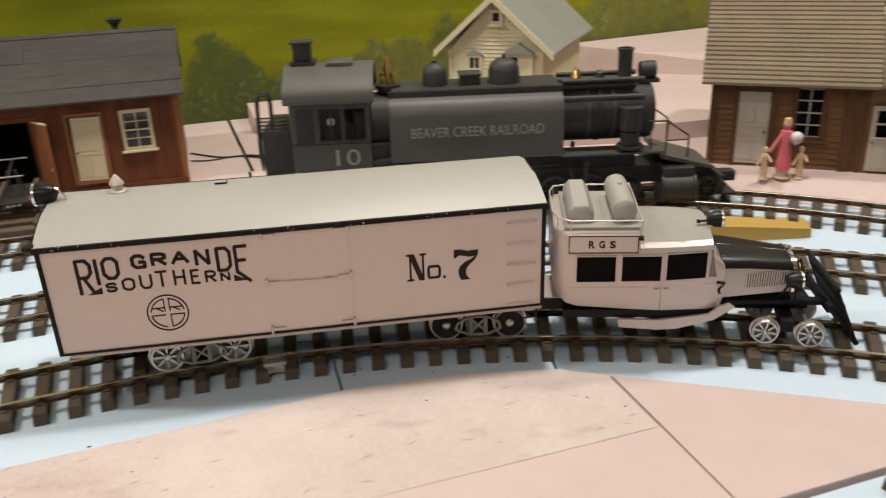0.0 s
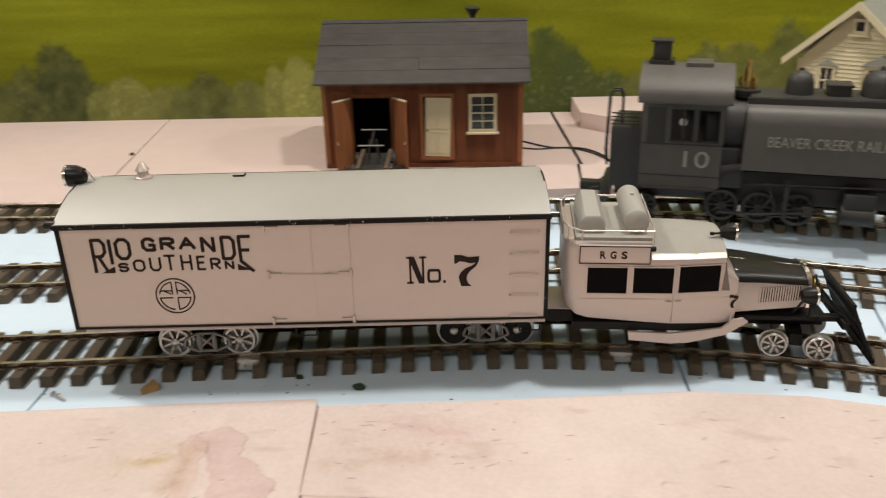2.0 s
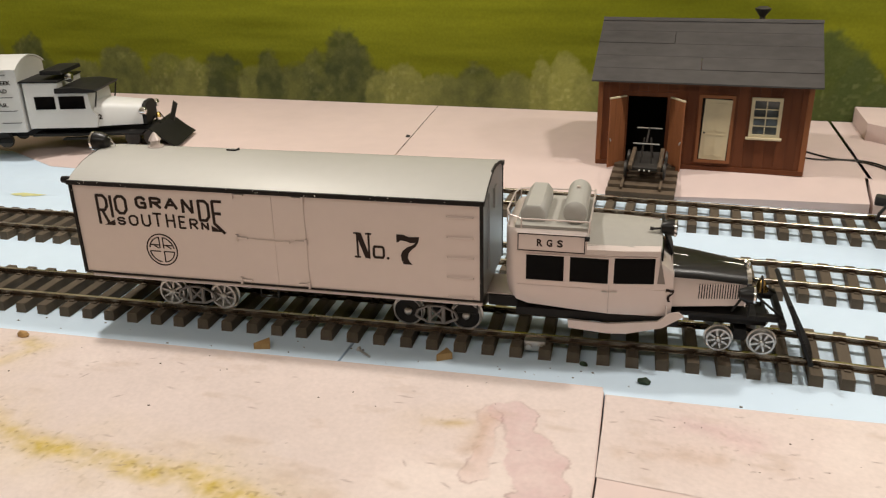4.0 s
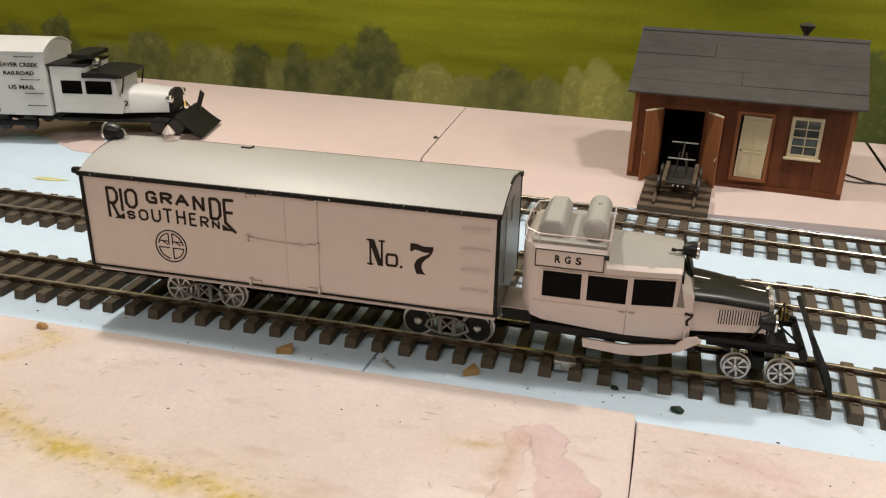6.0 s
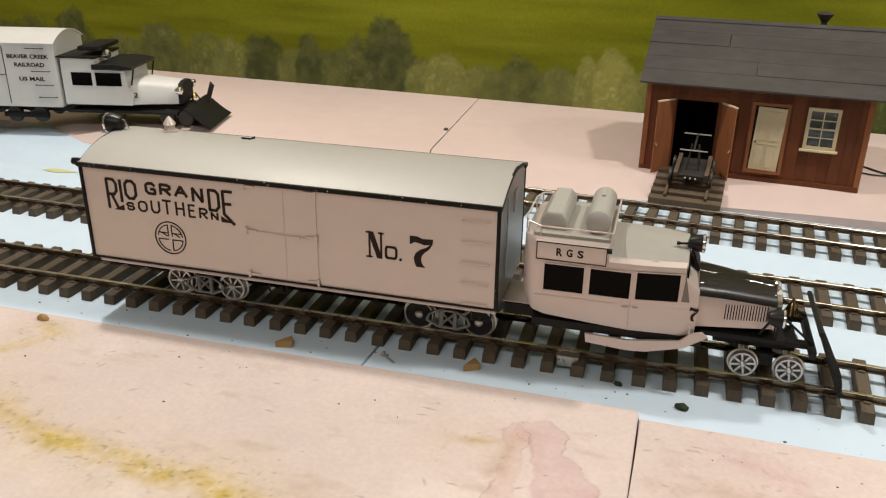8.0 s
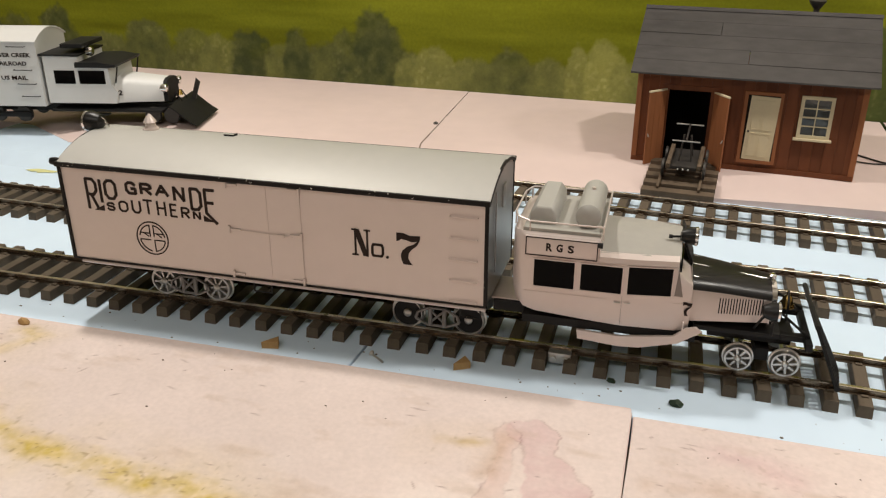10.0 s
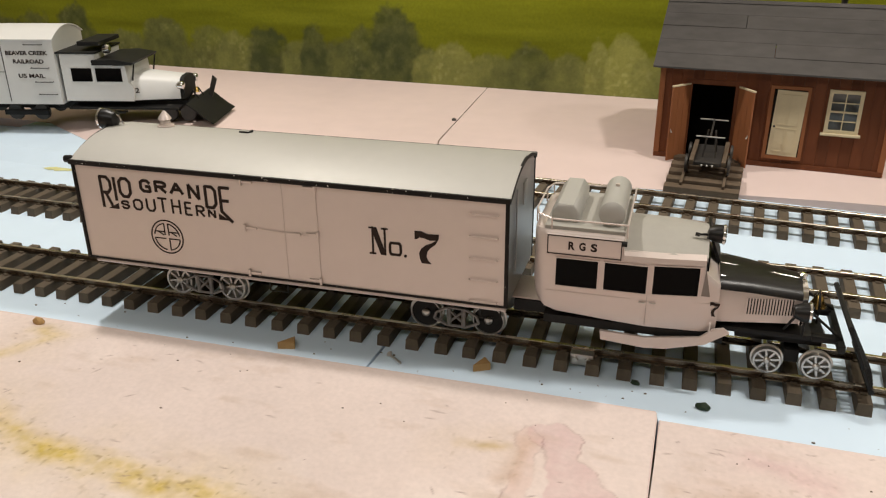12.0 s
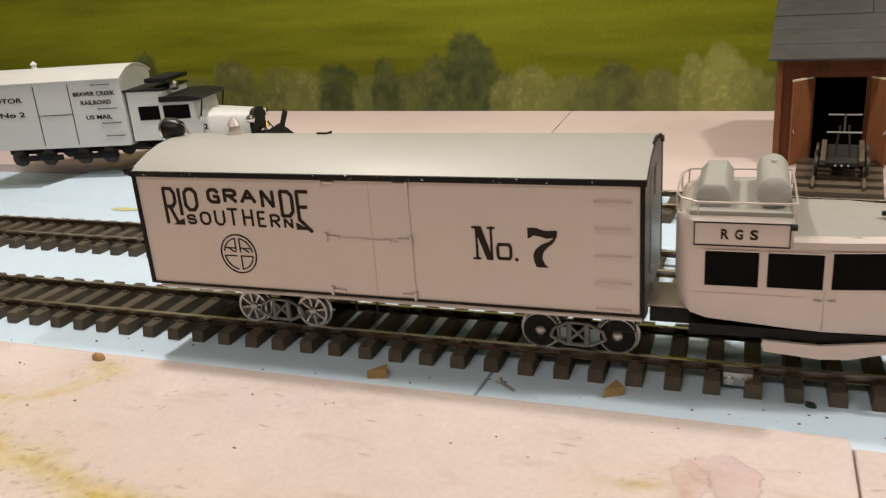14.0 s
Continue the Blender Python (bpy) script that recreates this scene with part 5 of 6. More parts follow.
def build_loco():
    lo = thing("steam_locomotive", pose(0.431, 0.318, 0, 0, 0, -14), "black weathered side-tank model steam locomotive with brass fittings", "locomotive")
    Y = 0.045
    # cab
    bm = bmesh.new()
    cx0, cx1, cz0, cz1 = -0.058, 0.026, 0.066, 0.158
    for s in (-1, 1):
        a, b = sorted((s * Y, s * (Y - 0.003)))
        wins = [(-0.027, -0.005), (0.000, 0.021)]
        # unseen far wall left solid, to block light behind the near windows
        if s > 0:
            add_box(bm, cx0, cx1, a, b, cz0, cz1)
            continue
        add_box(bm, cx0, cx1, a, b, cz0, 0.117)
        add_box(bm, cx0, cx1, a, b, 0.150, cz1)
        edges = [cx0, wins[0][0], wins[0][1], wins[1][0], wins[1][1], cx1]
        for u, v in zip(edges[::2], edges[1::2]):
            add_box(bm, u, v, a, b, 0.117, 0.150)
    add_box(bm, cx1 - 0.003, cx1, -Y + 0.003, Y - 0.003, cz0, cz1)
    add_box(bm, cx0, cx0 + 0.003, -Y + 0.003, Y - 0.003, cz0, 0.125)
    cab = part("cab", bm, M_DUST, lo, "dull black cab with open windows", smooth=None)
    part("cab_step", box(cx0 + 0.004, cx1 - 0.004, -Y - 0.0035, -Y + 0.004, cz0 - 0.003, cz0, bevel=0.0006), M_LOCO, cab)
    for z in (0.1065, 0.0720):
        part("cab_rivet_strip", box(cx0, cx1, -Y - 0.0006, -Y, z + 0.0060, z + 0.0074), M_LOCO, cab)
    part("cab_gauge", lathe([(0.0006, 0), (0.0042, 0.0002), (0.0042, 0.0016), (0.0006, 0.0018)], 14, pose(-0.0155, -Y + 0.010, 0.135, 90)), M_WHITE, cab, "pale gauge face inside the cab")
    for s in (-1, 1):
        a, b = sorted((s * (Y - 0.003), s * (Y + 0.0012)))
        for u, v in ((-0.027, -0.005), (0.000, 0.021)):
            fr = bmesh.new()
            for q in ((u - 0.001, u, 0.116, 0.151), (v, v + 0.001, 0.116, 0.151), (u, v, 0.150, 0.151), (u, v, 0.116, 0.1172)):
                add_box(fr, q[0], q[1], a, b, q[2], q[3])
            part("window_frame", fr, M_LOCO, cab, smooth=None)
        part("sliding_sash", box(-0.016, -0.014, min(s * (Y - 0.002), s * (Y - 0.001)), max(s * (Y - 0.002), s * (Y - 0.001)), 0.117, 0.150), M_LOCO, cab)
        part("cab_panel", box(-0.052, -0.033, min(s * Y, s * (Y + 0.0007)), max(s * Y, s * (Y + 0.0007)), 0.112, 0.152), M_LOCO, cab)
    # added block that keeps the gap between cab and tank dark
    part("firebox", box(0.020, 0.050, -0.033, 0.033, 0.064, 0.108, bevel=0.003), M_LOCO, lo, "black block filling the gap below the boiler")
    part("backhead", box(0.008, 0.022, -0.030, 0.030, 0.07, 0.145, bevel=0.004), M_LOCO, cab)
    part("number_lettering", glyphs("10", -0.012, 0.014, 0.0885, 0.1065, -Y - 0.0002, 0.0), M_GREYLET, cab)
    o = [(-Y - 0.006, 0.1590), (-Y - 0.0055, 0.1665), (-Y - 0.003, 0.1720), (-0.030, 0.1830), (-0.015, 0.1900), (0, 0.1925), (0.015, 0.1900), (0.030, 0.1830), (Y + 0.003, 0.1720), (Y + 0.0055, 0.1665), (Y + 0.006, 0.1590)]
    i = [(y * 0.965, z - 0.0022) for y, z in o]
    roof = part("cab_roof", prism(o + i[::-1], cx0 - 0.005, cx1 + 0.006, "x"), M_DUST, lo, "dusty black arched cab roof", smooth=40)
    part("gable", prism([(-Y + 0.002, 0.155), (Y - 0.002, 0.155)] + arch(Y - 0.002, 0.1555, 0.0290, 8)[::-1], cx1 - 0.004, cx1 - 0.001, "x"), M_DUST, roof)
    part("roof_hatch", box(-0.018, 0.010, -0.016, 0.016, 0.187, 0.194, bevel=0.001), M_DUST, roof)
    hl = part("rear_headlight", box(-0.053, -0.034, -0.010, 0.010, 0.195, 0.214, bevel=0.0015), M_LOCO, lo, "black box headlight")
    part("visor", box(-0.056, -0.032, -0.0115, 0.0115, 0.2138, 0.2160, bevel=0.0006), M_LOCO, hl)
    part("lamp_bracket", box(-0.056, -0.030, -0.012, 0.012, 0.188, 0.1948), M_LOCO, hl)
    # fuel bunker and its ladder
    bk = part("bunker", box(-0.090, cx0 + 0.001, -Y + 0.003, Y - 0.003, 0.060, 0.128, bevel=0.002), M_LOCO, lo, "black fuel bunker")
    for k in range(4):
        part("slat", rod((-0.090, -Y + 0.004, 0.131 + k * 0.004), (-0.060, -Y + 0.004, 0.131 + k * 0.004), 0.0008, 6), M_IRON, bk)
    for y in (-0.030, -0.018):
        part("ladder_rail", wire([(-0.094, y, 0.082), (-0.096, y, 0.100), (-0.094, y, 0.158), (-0.090, y, 0.165), (-0.083, y, 0.165), (-0.080, y, 0.158), (-0.080, y, 0.128)], 0.0012), M_LOCO, bk)
    for k in range(6):
        z = 0.092 + 0.011 * k
        part("rung", rod((-0.0945, -0.030, z), (-0.0945, -0.018, z), 0.0007, 6), M_LOCO, bk)
    # boiler, tanks
    boiler = part("boiler", lathe([(0.028, 0.0), (0.031, 0.001), (0.031, 0.248), (0.0325, 0.249), (0.0325, 0.252), (0.031, 0.253), (0.031, 0.309), (0.0295, 0.311), (0.018, 0.313), (0.002, 0.316)], 32, pose(0.026, 0, 0.126, 0, 90, 0)), M_LOCO, lo, "dull black boiler and smokebox")
    for l in (0.262, 0.290):
        part("boiler_band", lathe([(0.0312, 0), (0.0318, 0.0002), (0.0318, 0.003), (0.0312, 0.0032)], 32, pose(l, 0, 0.126, 0, 90, 0)), M_DUST, boiler)
    for s in (-1, 1):
        sect = [(s * 0.022, 0.092), (s * (Y + 0.0008), 0.089), (s * (Y + 0.0012), 0.138), (s * (Y - 0.0005), 0.1450), (s * (Y - 0.0045), 0.1510), (s * (Y - 0.010), 0.1550), (s * 0.026, 0.1575)]
        tank = part("side_tank", prism(sect, 0.047, 0.2335, "x"), M_DUST, lo, "dusty black side tank", smooth=30)
        part("tank_lip", box(0.047, 0.2335, min(s * 0.026, s * (Y - 0.014)), max(s * 0.026, s * (Y - 0.014)), 0.1555, 0.1625), M_LOCO, tank)
        part("tank_step", box(0.046, 0.049, min(s * 0.03, s * Y), max(s * 0.03, s * Y), 0.10, 0.112), M_LOCO, tank)
    part("name_lettering", glyphs("BEAVER CREEK RAILROAD", 0.070, 0.212, 0.1155, 0.1265, -Y - 0.0018, 0.0), M_GREYLET, lo)
    part("tank_top", box(0.050, 0.232, -0.028, 0.028, 0.150, 0.163), M_LOCO, lo)
    part("sand_dome", lathe([(0.0150, 0), (0.0140, 0.008), (0.0135, 0.018), (0.0110, 0.0245), (0.006, 0.0275), (0.003, 0.029), (0.003, 0.031), (0.0005, 0.0315)], 24, Matrix.Translation((0.098, 0, 0.158))), M_LOCO, lo, "rounded black sand dome")
    part("steam_dome", lathe([(0.0185, 0), (0.0175, 0.006), (0.0172, 0.020), (0.0150, 0.0275), (0.009, 0.0320), (0.003, 0.0330), (0.002, 0.037), (0.0005, 0.0372)], 24, Matrix.Translation((0.174, 0, 0.156))), M_LOCO, lo, "rounded black steam dome")
    part("filler_box", join([box(0.125, 0.147, -0.012, 0.012, 0.160, 0.1725, bevel=0.001), box(0.1235, 0.1485, -0.0135, 0.0135, 0.1725, 0.1750, bevel=0.0006)]), M_LOCO, lo)
    part("turret", join([rod((0.046, 0, 0.158), (0.046, 0, 0.164), 0.012, 18), rod((0.046, 0, 0.163), (0.046, 0, 0.166), 0.014, 18)]), M_LOCO, lo)
    wh = part("whistle", join([rod((0.046, -0.002, 0.166), (0.046, -0.002, 0.196), 0.0022, 10), rod((0.046, -0.002, 0.174), (0.046, -0.002, 0.189), 0.0036, 12), rod((0.046, -0.002, 0.1945), (0.046, -0.002, 0.1970), 0.0034, 10)]), M_BRASS, lo, "brass whistle")
    for x, y in ((0.052, 0.003), (0.040, 0.003), (0.053, -0.004)):
        part("valve", join([rod((x, y, 0.165), (x, y, 0.178), 0.0020, 8), rod((x, y, 0.174), (x, y, 0.1758), 0.0034, 10)]), M_BRASS, lo, "brass safety valve")
    part("bell", lathe([(0.0068, 0), (0.0064, 0.0015), (0.0046, 0.0055), (0.0036, 0.0092), (0.0016, 0.0110), (0.0003, 0.0120)], 16, Matrix.Translation((0.254, 0, 0.163))), M_BRASS, lo, "small brass bell")
    part("bell_yoke", wire([(0.254, -0.007, 0.158), (0.254, -0.007, 0.168), (0.254, -0.004, 0.174), (0.254, 0.004, 0.174), (0.254, 0.007, 0.168), (0.254, 0.007, 0.158)], 0.0011), M_BRASS, lo)
    part("pop_valve", lathe([(0.0065, 0), (0.0065, 0.004), (0.0050, 0.006), (0.0050, 0.011), (0.0030, 0.013), (0.0004, 0.014)], 14, Matrix.Translation((0.280, 0, 0.158))), M_LOCO, lo)
    part("smokestack", lathe([(0.0105, 0), (0.0085, 0.003), (0.0078, 0.006), (0.0080, 0.034), (0.0092, 0.0365), (0.0092, 0.0385), (0.0066, 0.0388), (0.0062, 0.030)], 22, Matrix.Translation((0.308, 0, 0.156))), M_LOCO, lo, "tall black smokestack")
    fh = part("front_headlight", lathe([(0.003, -0.010), (0.0092, -0.0085), (0.0098, 0.0), (0.0098, 0.008), (0.0088, 0.0085), (0.006, 0.0075), (0.001, 0.0075)], 18, pose(0.333, 0, 0.170, 0, 90, 0)), M_LOCO, lo, "round black headlight")
    part("lens", rod((0.340, 0, 0.170), (0.3415, 0, 0.170), 0.0080, 16), M_GLASS, fh)
    part("headlight_shelf", box(0.322, 0.345, -0.009, 0.009, 0.157, 0.161), M_LOCO, lo)
    for y, z, r, a, b in ((-0.016, 0.158, 0.0042, 0.232, 0.316), (-0.034, 0.148, 0.0036, 0.235, 0.322), (-0.020, 0.164, 0.0028, 0.235, 0.325)):
        part("pipe", rod((a, y, z), (b, y, z), r, 10), M_LOCO, lo)
        part("pipe", rod((a, -y, z), (b, -y, z), r, 10), M_LOCO, lo)
    part("air_pump", join([rod((0.307, -0.040, 0.098), (0.307, -0.040, 0.112), 0.0105, 16), rod((0.307, -0.040, 0.114), (0.307, -0.040, 0.136), 0.0120, 16), rod((0.307, -0.040, 0.136), (0.307, -0.040, 0.139), 0.0128, 16), rod((0.307, -0.040, 0.094), (0.307, -0.040, 0.097), 0.0150, 16)]), M_LOCO, lo, "black cylindrical air pump")
    for x in (0.300, 0.306, 0.312):
        part("pump_rod", rod((x, -0.052, 0.104), (x, -0.052, 0.126), 0.0009, 6), M_IRON, lo)
    # running boards and front deck
    for s in (-1, 1):
        part("running_board", box(0.232, 0.345, min(s * 0.022, s * 0.046), max(s * 0.022, s * 0.046), 0.0870, 0.0895, bevel=0.0005), M_DUST, lo)
        part("handrail", wire([(0.330, s * 0.042, 0.090), (0.328, s * 0.042, 0.122), (0.348, s * 0.042, 0.122), (0.352, s * 0.042, 0.118), (0.372, s * 0.040, 0.104), (0.372, s * 0.040, 0.080)], 0.0010), M_LOCO, lo)
        part("handrail", wire([(0.348, s * 0.042, 0.122), (0.346, s * 0.042, 0.080)], 0.0010), M_LOCO, lo)
        part("handrail", wire([(0.346, s * 0.042, 0.100), (0.372, s * 0.041, 0.100)], 0.0008), M_LOCO, lo)
        part("tank_pipe", rod((0.026, s * 0.036, 0.086), (0.052, s * 0.040, 0.093), 0.0035, 8), M_IRON, lo)
        part("cab_step_tank", rod((-0.040, s * 0.038, 0.068), (0.020, s * 0.038, 0.068), 0.0060, 12), M_DUST, lo)
    part("front_deck", loft([[(0.345, -0.038, 0.078), (0.345, 0.038, 0.078), (0.345, 0.038, 0.083), (0.345, -0.038, 0.083)], [(0.405, -0.034, 0.062), (0.405, 0.034, 0.062), (0.405, 0.034, 0.066), (0.405, -0.034, 0.066)]]), M_DUST, lo, smooth=None)
    part("frame_bar", box(-0.085, 0.400, -0.020, 0.020, 0.040, 0.066, bevel=0.001), M_LOCO, lo)
    part("ash_pan", box(0.00, 0.32, -0.018, 0.018, 0.060, 0.080, bevel=0.001), M_LOCO, lo)
    for s in (-1, 1):
        for l, r, length in ((0.362, 0.0230, 0.040), (0.165, 0.0165, 0.034)):
            cyl = part("cylinder", lathe([(0.004, 0), (r, 0.001), (r, 0.004), (r * 0.93, 0.005), (r * 0.93, length - 0.005), (r, length - 0.004), (r, length - 0.001), (0.004, length)], 20, pose(l - length / 2, s * 0.036, 0.040, 0, 90, 0)), M_LOCO, lo, "black steam cylinder")
            part("valve_chest", box(l - length / 2 + 0.002, l + length / 2 - 0.002, min(s * 0.024, s * 0.048), max(s * 0.024, s * 0.048), 0.050, 0.070, bevel=0.002), M_LOCO, cyl)
            part("piston_rod", rod((l - length / 2 - 0.045, s * 0.040, 0.038), (l - length / 2, s * 0.040, 0.040), 0.0013, 8), M_IRON, lo)
            part("crosshead_guide", rod((l - length / 2 - 0.040, s * 0.040, 0.045), (l - length / 2, s * 0.040, 0.046), 0.0012, 6), M_IRON, lo)
            part("crosshead", box(l - length / 2 - 0.036, l - length / 2 - 0.026, min(s * 0.036, s * 0.043), max(s * 0.036, s * 0.043), 0.034, 0.049, bevel=0.001), M_IRON, lo)
            part("main_rod", rod((l - length / 2 - 0.030, s * 0.041, 0.039), (l - length / 2 - 0.095, s * 0.041, 0.031), 0.0018, 8), M_IRON, lo)
        part("side_rod", rod((0.030, s * 0.037, 0.030), (0.110, s * 0.037, 0.030), 0.0017, 8), M_IRON, lo)
        part("side_rod", rod((0.225, s * 0.037, 0.030), (0.310, s * 0.037, 0.030), 0.0017, 8), M_IRON, lo)
        part("reach_rod", rod((0.060, s * 0.044, 0.074), (0.230, s * 0.044, 0.078), 0.0009, 6), M_IRON, lo)
        for l in (0.075, 0.240):
            part("valve_link", wire([(l, s * 0.043, 0.076), (l + 0.006, s * 0.043, 0.060), (l, s * 0.043, 0.044)], 0.0012), M_IRON, lo)
            part("valve_hanger", box(l + 0.018, l + 0.022, min(s * 0.038, s * 0.044), max(s * 0.038, s * 0.044), 0.030, 0.080), M_LOCO, lo)

    def wheel(l, r, spokes):
        for s in (-1, 1):
            turn = pose(l, s * 0.028, RAIL_TOP + BACK_LIFT + r) @ Matrix.Rotation(radians(-90 * s), 4, "X")
            bm = bmesh.new()
            add_lathe(bm, [(r * 0.8, -0.002), (r + 0.001, -0.002), (r + 0.001, -0.0008), (r, 0), (r, 0.003), (r * 0.8, 0.003), (r * 0.8, -0.002)], 26, turn)
            add_lathe(bm, [(0.0008, -0.002), (r * 0.25, -0.002), (r * 0.25, 0.0038), (0.0008, 0.0042)], 12, turn)
            rim = part("driving_wheel" if r > 0.014 else "pony_wheel", bm, M_LOCO, lo)
            for k in range(spokes):
                part("wheel_spoke", box(r * 0.2, r * 0.84, -0.0009, 0.0009, -0.001, 0.002, m=turn @ Matrix.Rotation(2 * math.pi * k / spokes, 4, "Z")), M_LOCO, rim, smooth=None)
    for l in (0.032, 0.070, 0.108, 0.228, 0.268, 0.308):
        wheel(l, 0.0175, 10)
    wheel(-0.050, 0.0125, 8)
    wheel(0.400, 0.0125, 8)
    # pilot and couplers
    part("pilot_beam", box(0.412, 0.418, -0.036, 0.036, 0.034, 0.052, bevel=0.001), M_LOCO, lo)
    part("pilot_step", box(0.416, 0.434, -0.034, 0.034, 0.020, 0.024, bevel=0.001), M_LOCO, lo)
    for y in (-0.026, 0.026):
        part("step_hanger", box(0.414, 0.420, y - 0.003, y + 0.003, 0.020, 0.040), M_LOCO, lo)
    part("coupler", box(0.418, 0.442, -0.008, 0.008, 0.030, 0.046, bevel=0.003), M_LOCO, lo)
    part("rear_beam", box(-0.100, -0.090, -0.036, 0.036, 0.030, 0.058, bevel=0.002), M_LOCO, lo)
    part("rear_coupler", box(-0.126, -0.100, -0.007, 0.007, 0.036, 0.050, bevel=0.003), M_LOCO, lo)
    ROOM = 0.066  # the running gear below this height settles onto the raised rails
    for ob in lo.children_recursive:
        if "wheel" not in ob.name:
            for v in ob.data.vertices:
                if v.co.z < ROOM:
                    v.co.z = 0.0265 + (v.co.z - 0.0145) * (ROOM - 0.0265) / (ROOM - 0.0145)
    part("rear_hose", wire([(-0.102, -0.020, 0.052), (-0.112, -0.022, 0.050), (-0.118, -0.022, 0.040), (-0.120, -0.022, 0.030)], 0.0018), M_LOCO, lo)
    return lo


build_loco()
part_wood = part("scrap_block", prism([(0, 0), (0.170, 0), (0.169, 0.0175), (0.001, 0.018)], 0, 0.032, "y"), mat("yellow_pine", (0.56, 0.36, 0.10), 0.6, var=0.2, scale=40, bump=0.2, stretch=(0.15, 1, 1)), None, "rough block of yellow pine lying between the tracks", at=pose(0.722, 0.162, 0, 0, 0, -25), smooth=None)
tagged(part_wood, category="wood block")

# ---- cream cottage on the terrace ----
M_SIDING = mat("cream_clapboard", (0.72, 0.66, 0.45), 0.6, var=0.08, scale=40, bump=0.15, stretch=(0.2, 1, 1))
M_GREYROOF = mat("grey_green_shingle", (0.30, 0.31, 0.27), 0.8, var=0.15, scale=30, bump=0.4)


def build_cottage():
    h = thing("cottage", pose(0.61, 0.59, 0.052, 0, 0, -38), "cream clapboard model cottage with a grey gabled roof", "house")
    x0, x1, zt, apex, D = 0.020, 0.156, 0.0985, 0.172, 0.24
    y0 = 0.010
    mid = (x0 + x1) / 2
    pitch = 0.0056
    n = int((apex - 0.002) / pitch)
    for i in range(n):
        a, b = i * pitch, (i + 1) * pitch
        def edge(z):
            return 0.0 if z <= zt else (z - zt) / (apex - zt) * (mid - x0)
        ea, eb = edge(a), edge(b)
        if x1 - x0 - 2 * eb < 0.004:
            break
        bd = bmesh.new()
        pts = [(x0 + ea, y0 - 0.0014, a), (x1 - ea, y0 - 0.0014, a), (x1 - eb, y0, b), (x0 + eb, y0, b)]
        lo = [bd.verts.new(p) for p in pts]
        hi = [bd.verts.new((p[0], y0 + 0.003, p[2])) for p in pts]
        bd.faces.new(lo), bd.faces.new(hi)
        for k in range(4):
            bd.faces.new((lo[k], lo[(k + 1) % 4], hi[(k + 1) % 4], hi[k]))
        part("clapboard", bd, M_SIDING, h, smooth=None)
        if b <= zt + 0.001:
            for x, s in ((x0, -1), (x1, 1)):
                sb = loft([[(x + s * 0.0014, yy, a), (x, yy, b), (x - s * 0.003, yy, b), (x - s * 0.003, yy, a)] for yy in (y0, D)])
                part("clapboard", sb, M_SIDING, h, smooth=None)
    part("back_wall", prism([(x0, 0), (x1, 0), (x1, zt), (mid, apex - 0.004), (x0, zt)], D - 0.003, D, "y"), M_SIDING, h, smooth=None)
    for x in (x0, x1):
        part("corner_board", box(x - 0.0024, x + 0.0024, y0 - 0.0028, y0 + 0.002, 0, zt), M_CREAM, h, smooth=None)
    for s in (-1, 1):
        ex = mid + s * 0.0875
        rf = loft([[(ex, yy, zt - 0.0035), (mid, yy, apex + 0.001), (mid, yy, apex + 0.0045), (ex, yy, zt - 0.0005)] for yy in (-0.004, D + 0.012)])
        part("roof", rf, M_GREYROOF, h, "grey shingle roof slope", smooth=None)
        bg = loft([[(ex + s * 0.001, yy, zt - 0.009), (mid, yy, apex - 0.005), (mid, yy, apex + 0.0052), (ex + s * 0.001, yy, zt + 0.0005)] for yy in (-0.0062, -0.0035)])
        part("bargeboard", bg, M_SIDING, h, "cream bargeboard", smooth=None)
    six_light(h, 0.081, 0.100, 0.135, 0.155, y0 - 0.0012, 1, 1, M_SIDING, M_PANE, edge=0.0042)
    w = six_light(h, 0.046, 0.068, 0.052, 0.092, y0 - 0.0012, 2, 2, M_SIDING, M_PANE, edge=0.0036)
    part("window_hood", prism([(0.044, 0.092), (0.070, 0.092), (0.057, 0.101)], y0 - 0.006, y0 - 0.001, "y"), M_GREYROOF, h, smooth=None)
    # the doorway's pane is black for the shade within
    six_light(h, 0.104, 0.144, 0.0, 0.096, y0 - 0.0012, 1, 1, M_SIDING, M_INSHADE, edge=0.0055, sill=False)
    panel_door(h, 0.122, 0.139, 0.0, 0.090, y0 - 0.0018, M_SIDING, M_SIDING, knob=False)
    part("door_hood", prism([(0.100, 0.096), (0.148, 0.096), (0.124, 0.111)], y0 - 0.010, y0 - 0.001, "y"), M_GREYROOF, h, smooth=None)
    return h


build_cottage()

# ---- brown depot beside the curve ----
M_BROWN = mat("brown_clapboard", (0.20, 0.105, 0.048), 0.6, var=0.3, scale=45, bump=0.25, stretch=(0.15, 1, 1), island=0.35)
M_BROWNTRIM = mat("dark_brown_trim", (0.12, 0.062, 0.030), 0.55, var=0.25, scale=40, bump=0.2)
M_SHINGLE = mat("tan_grey_shingle", (0.23, 0.185, 0.125), 0.8, var=0.22, scale=50, bump=0.5, island=0.4)
M_OLDWHITE = mat("weathered_white_paint", (0.52, 0.48, 0.42), 0.65, var=0.15, scale=60, bump=0.2, stretch=(1, 1, 0.2))


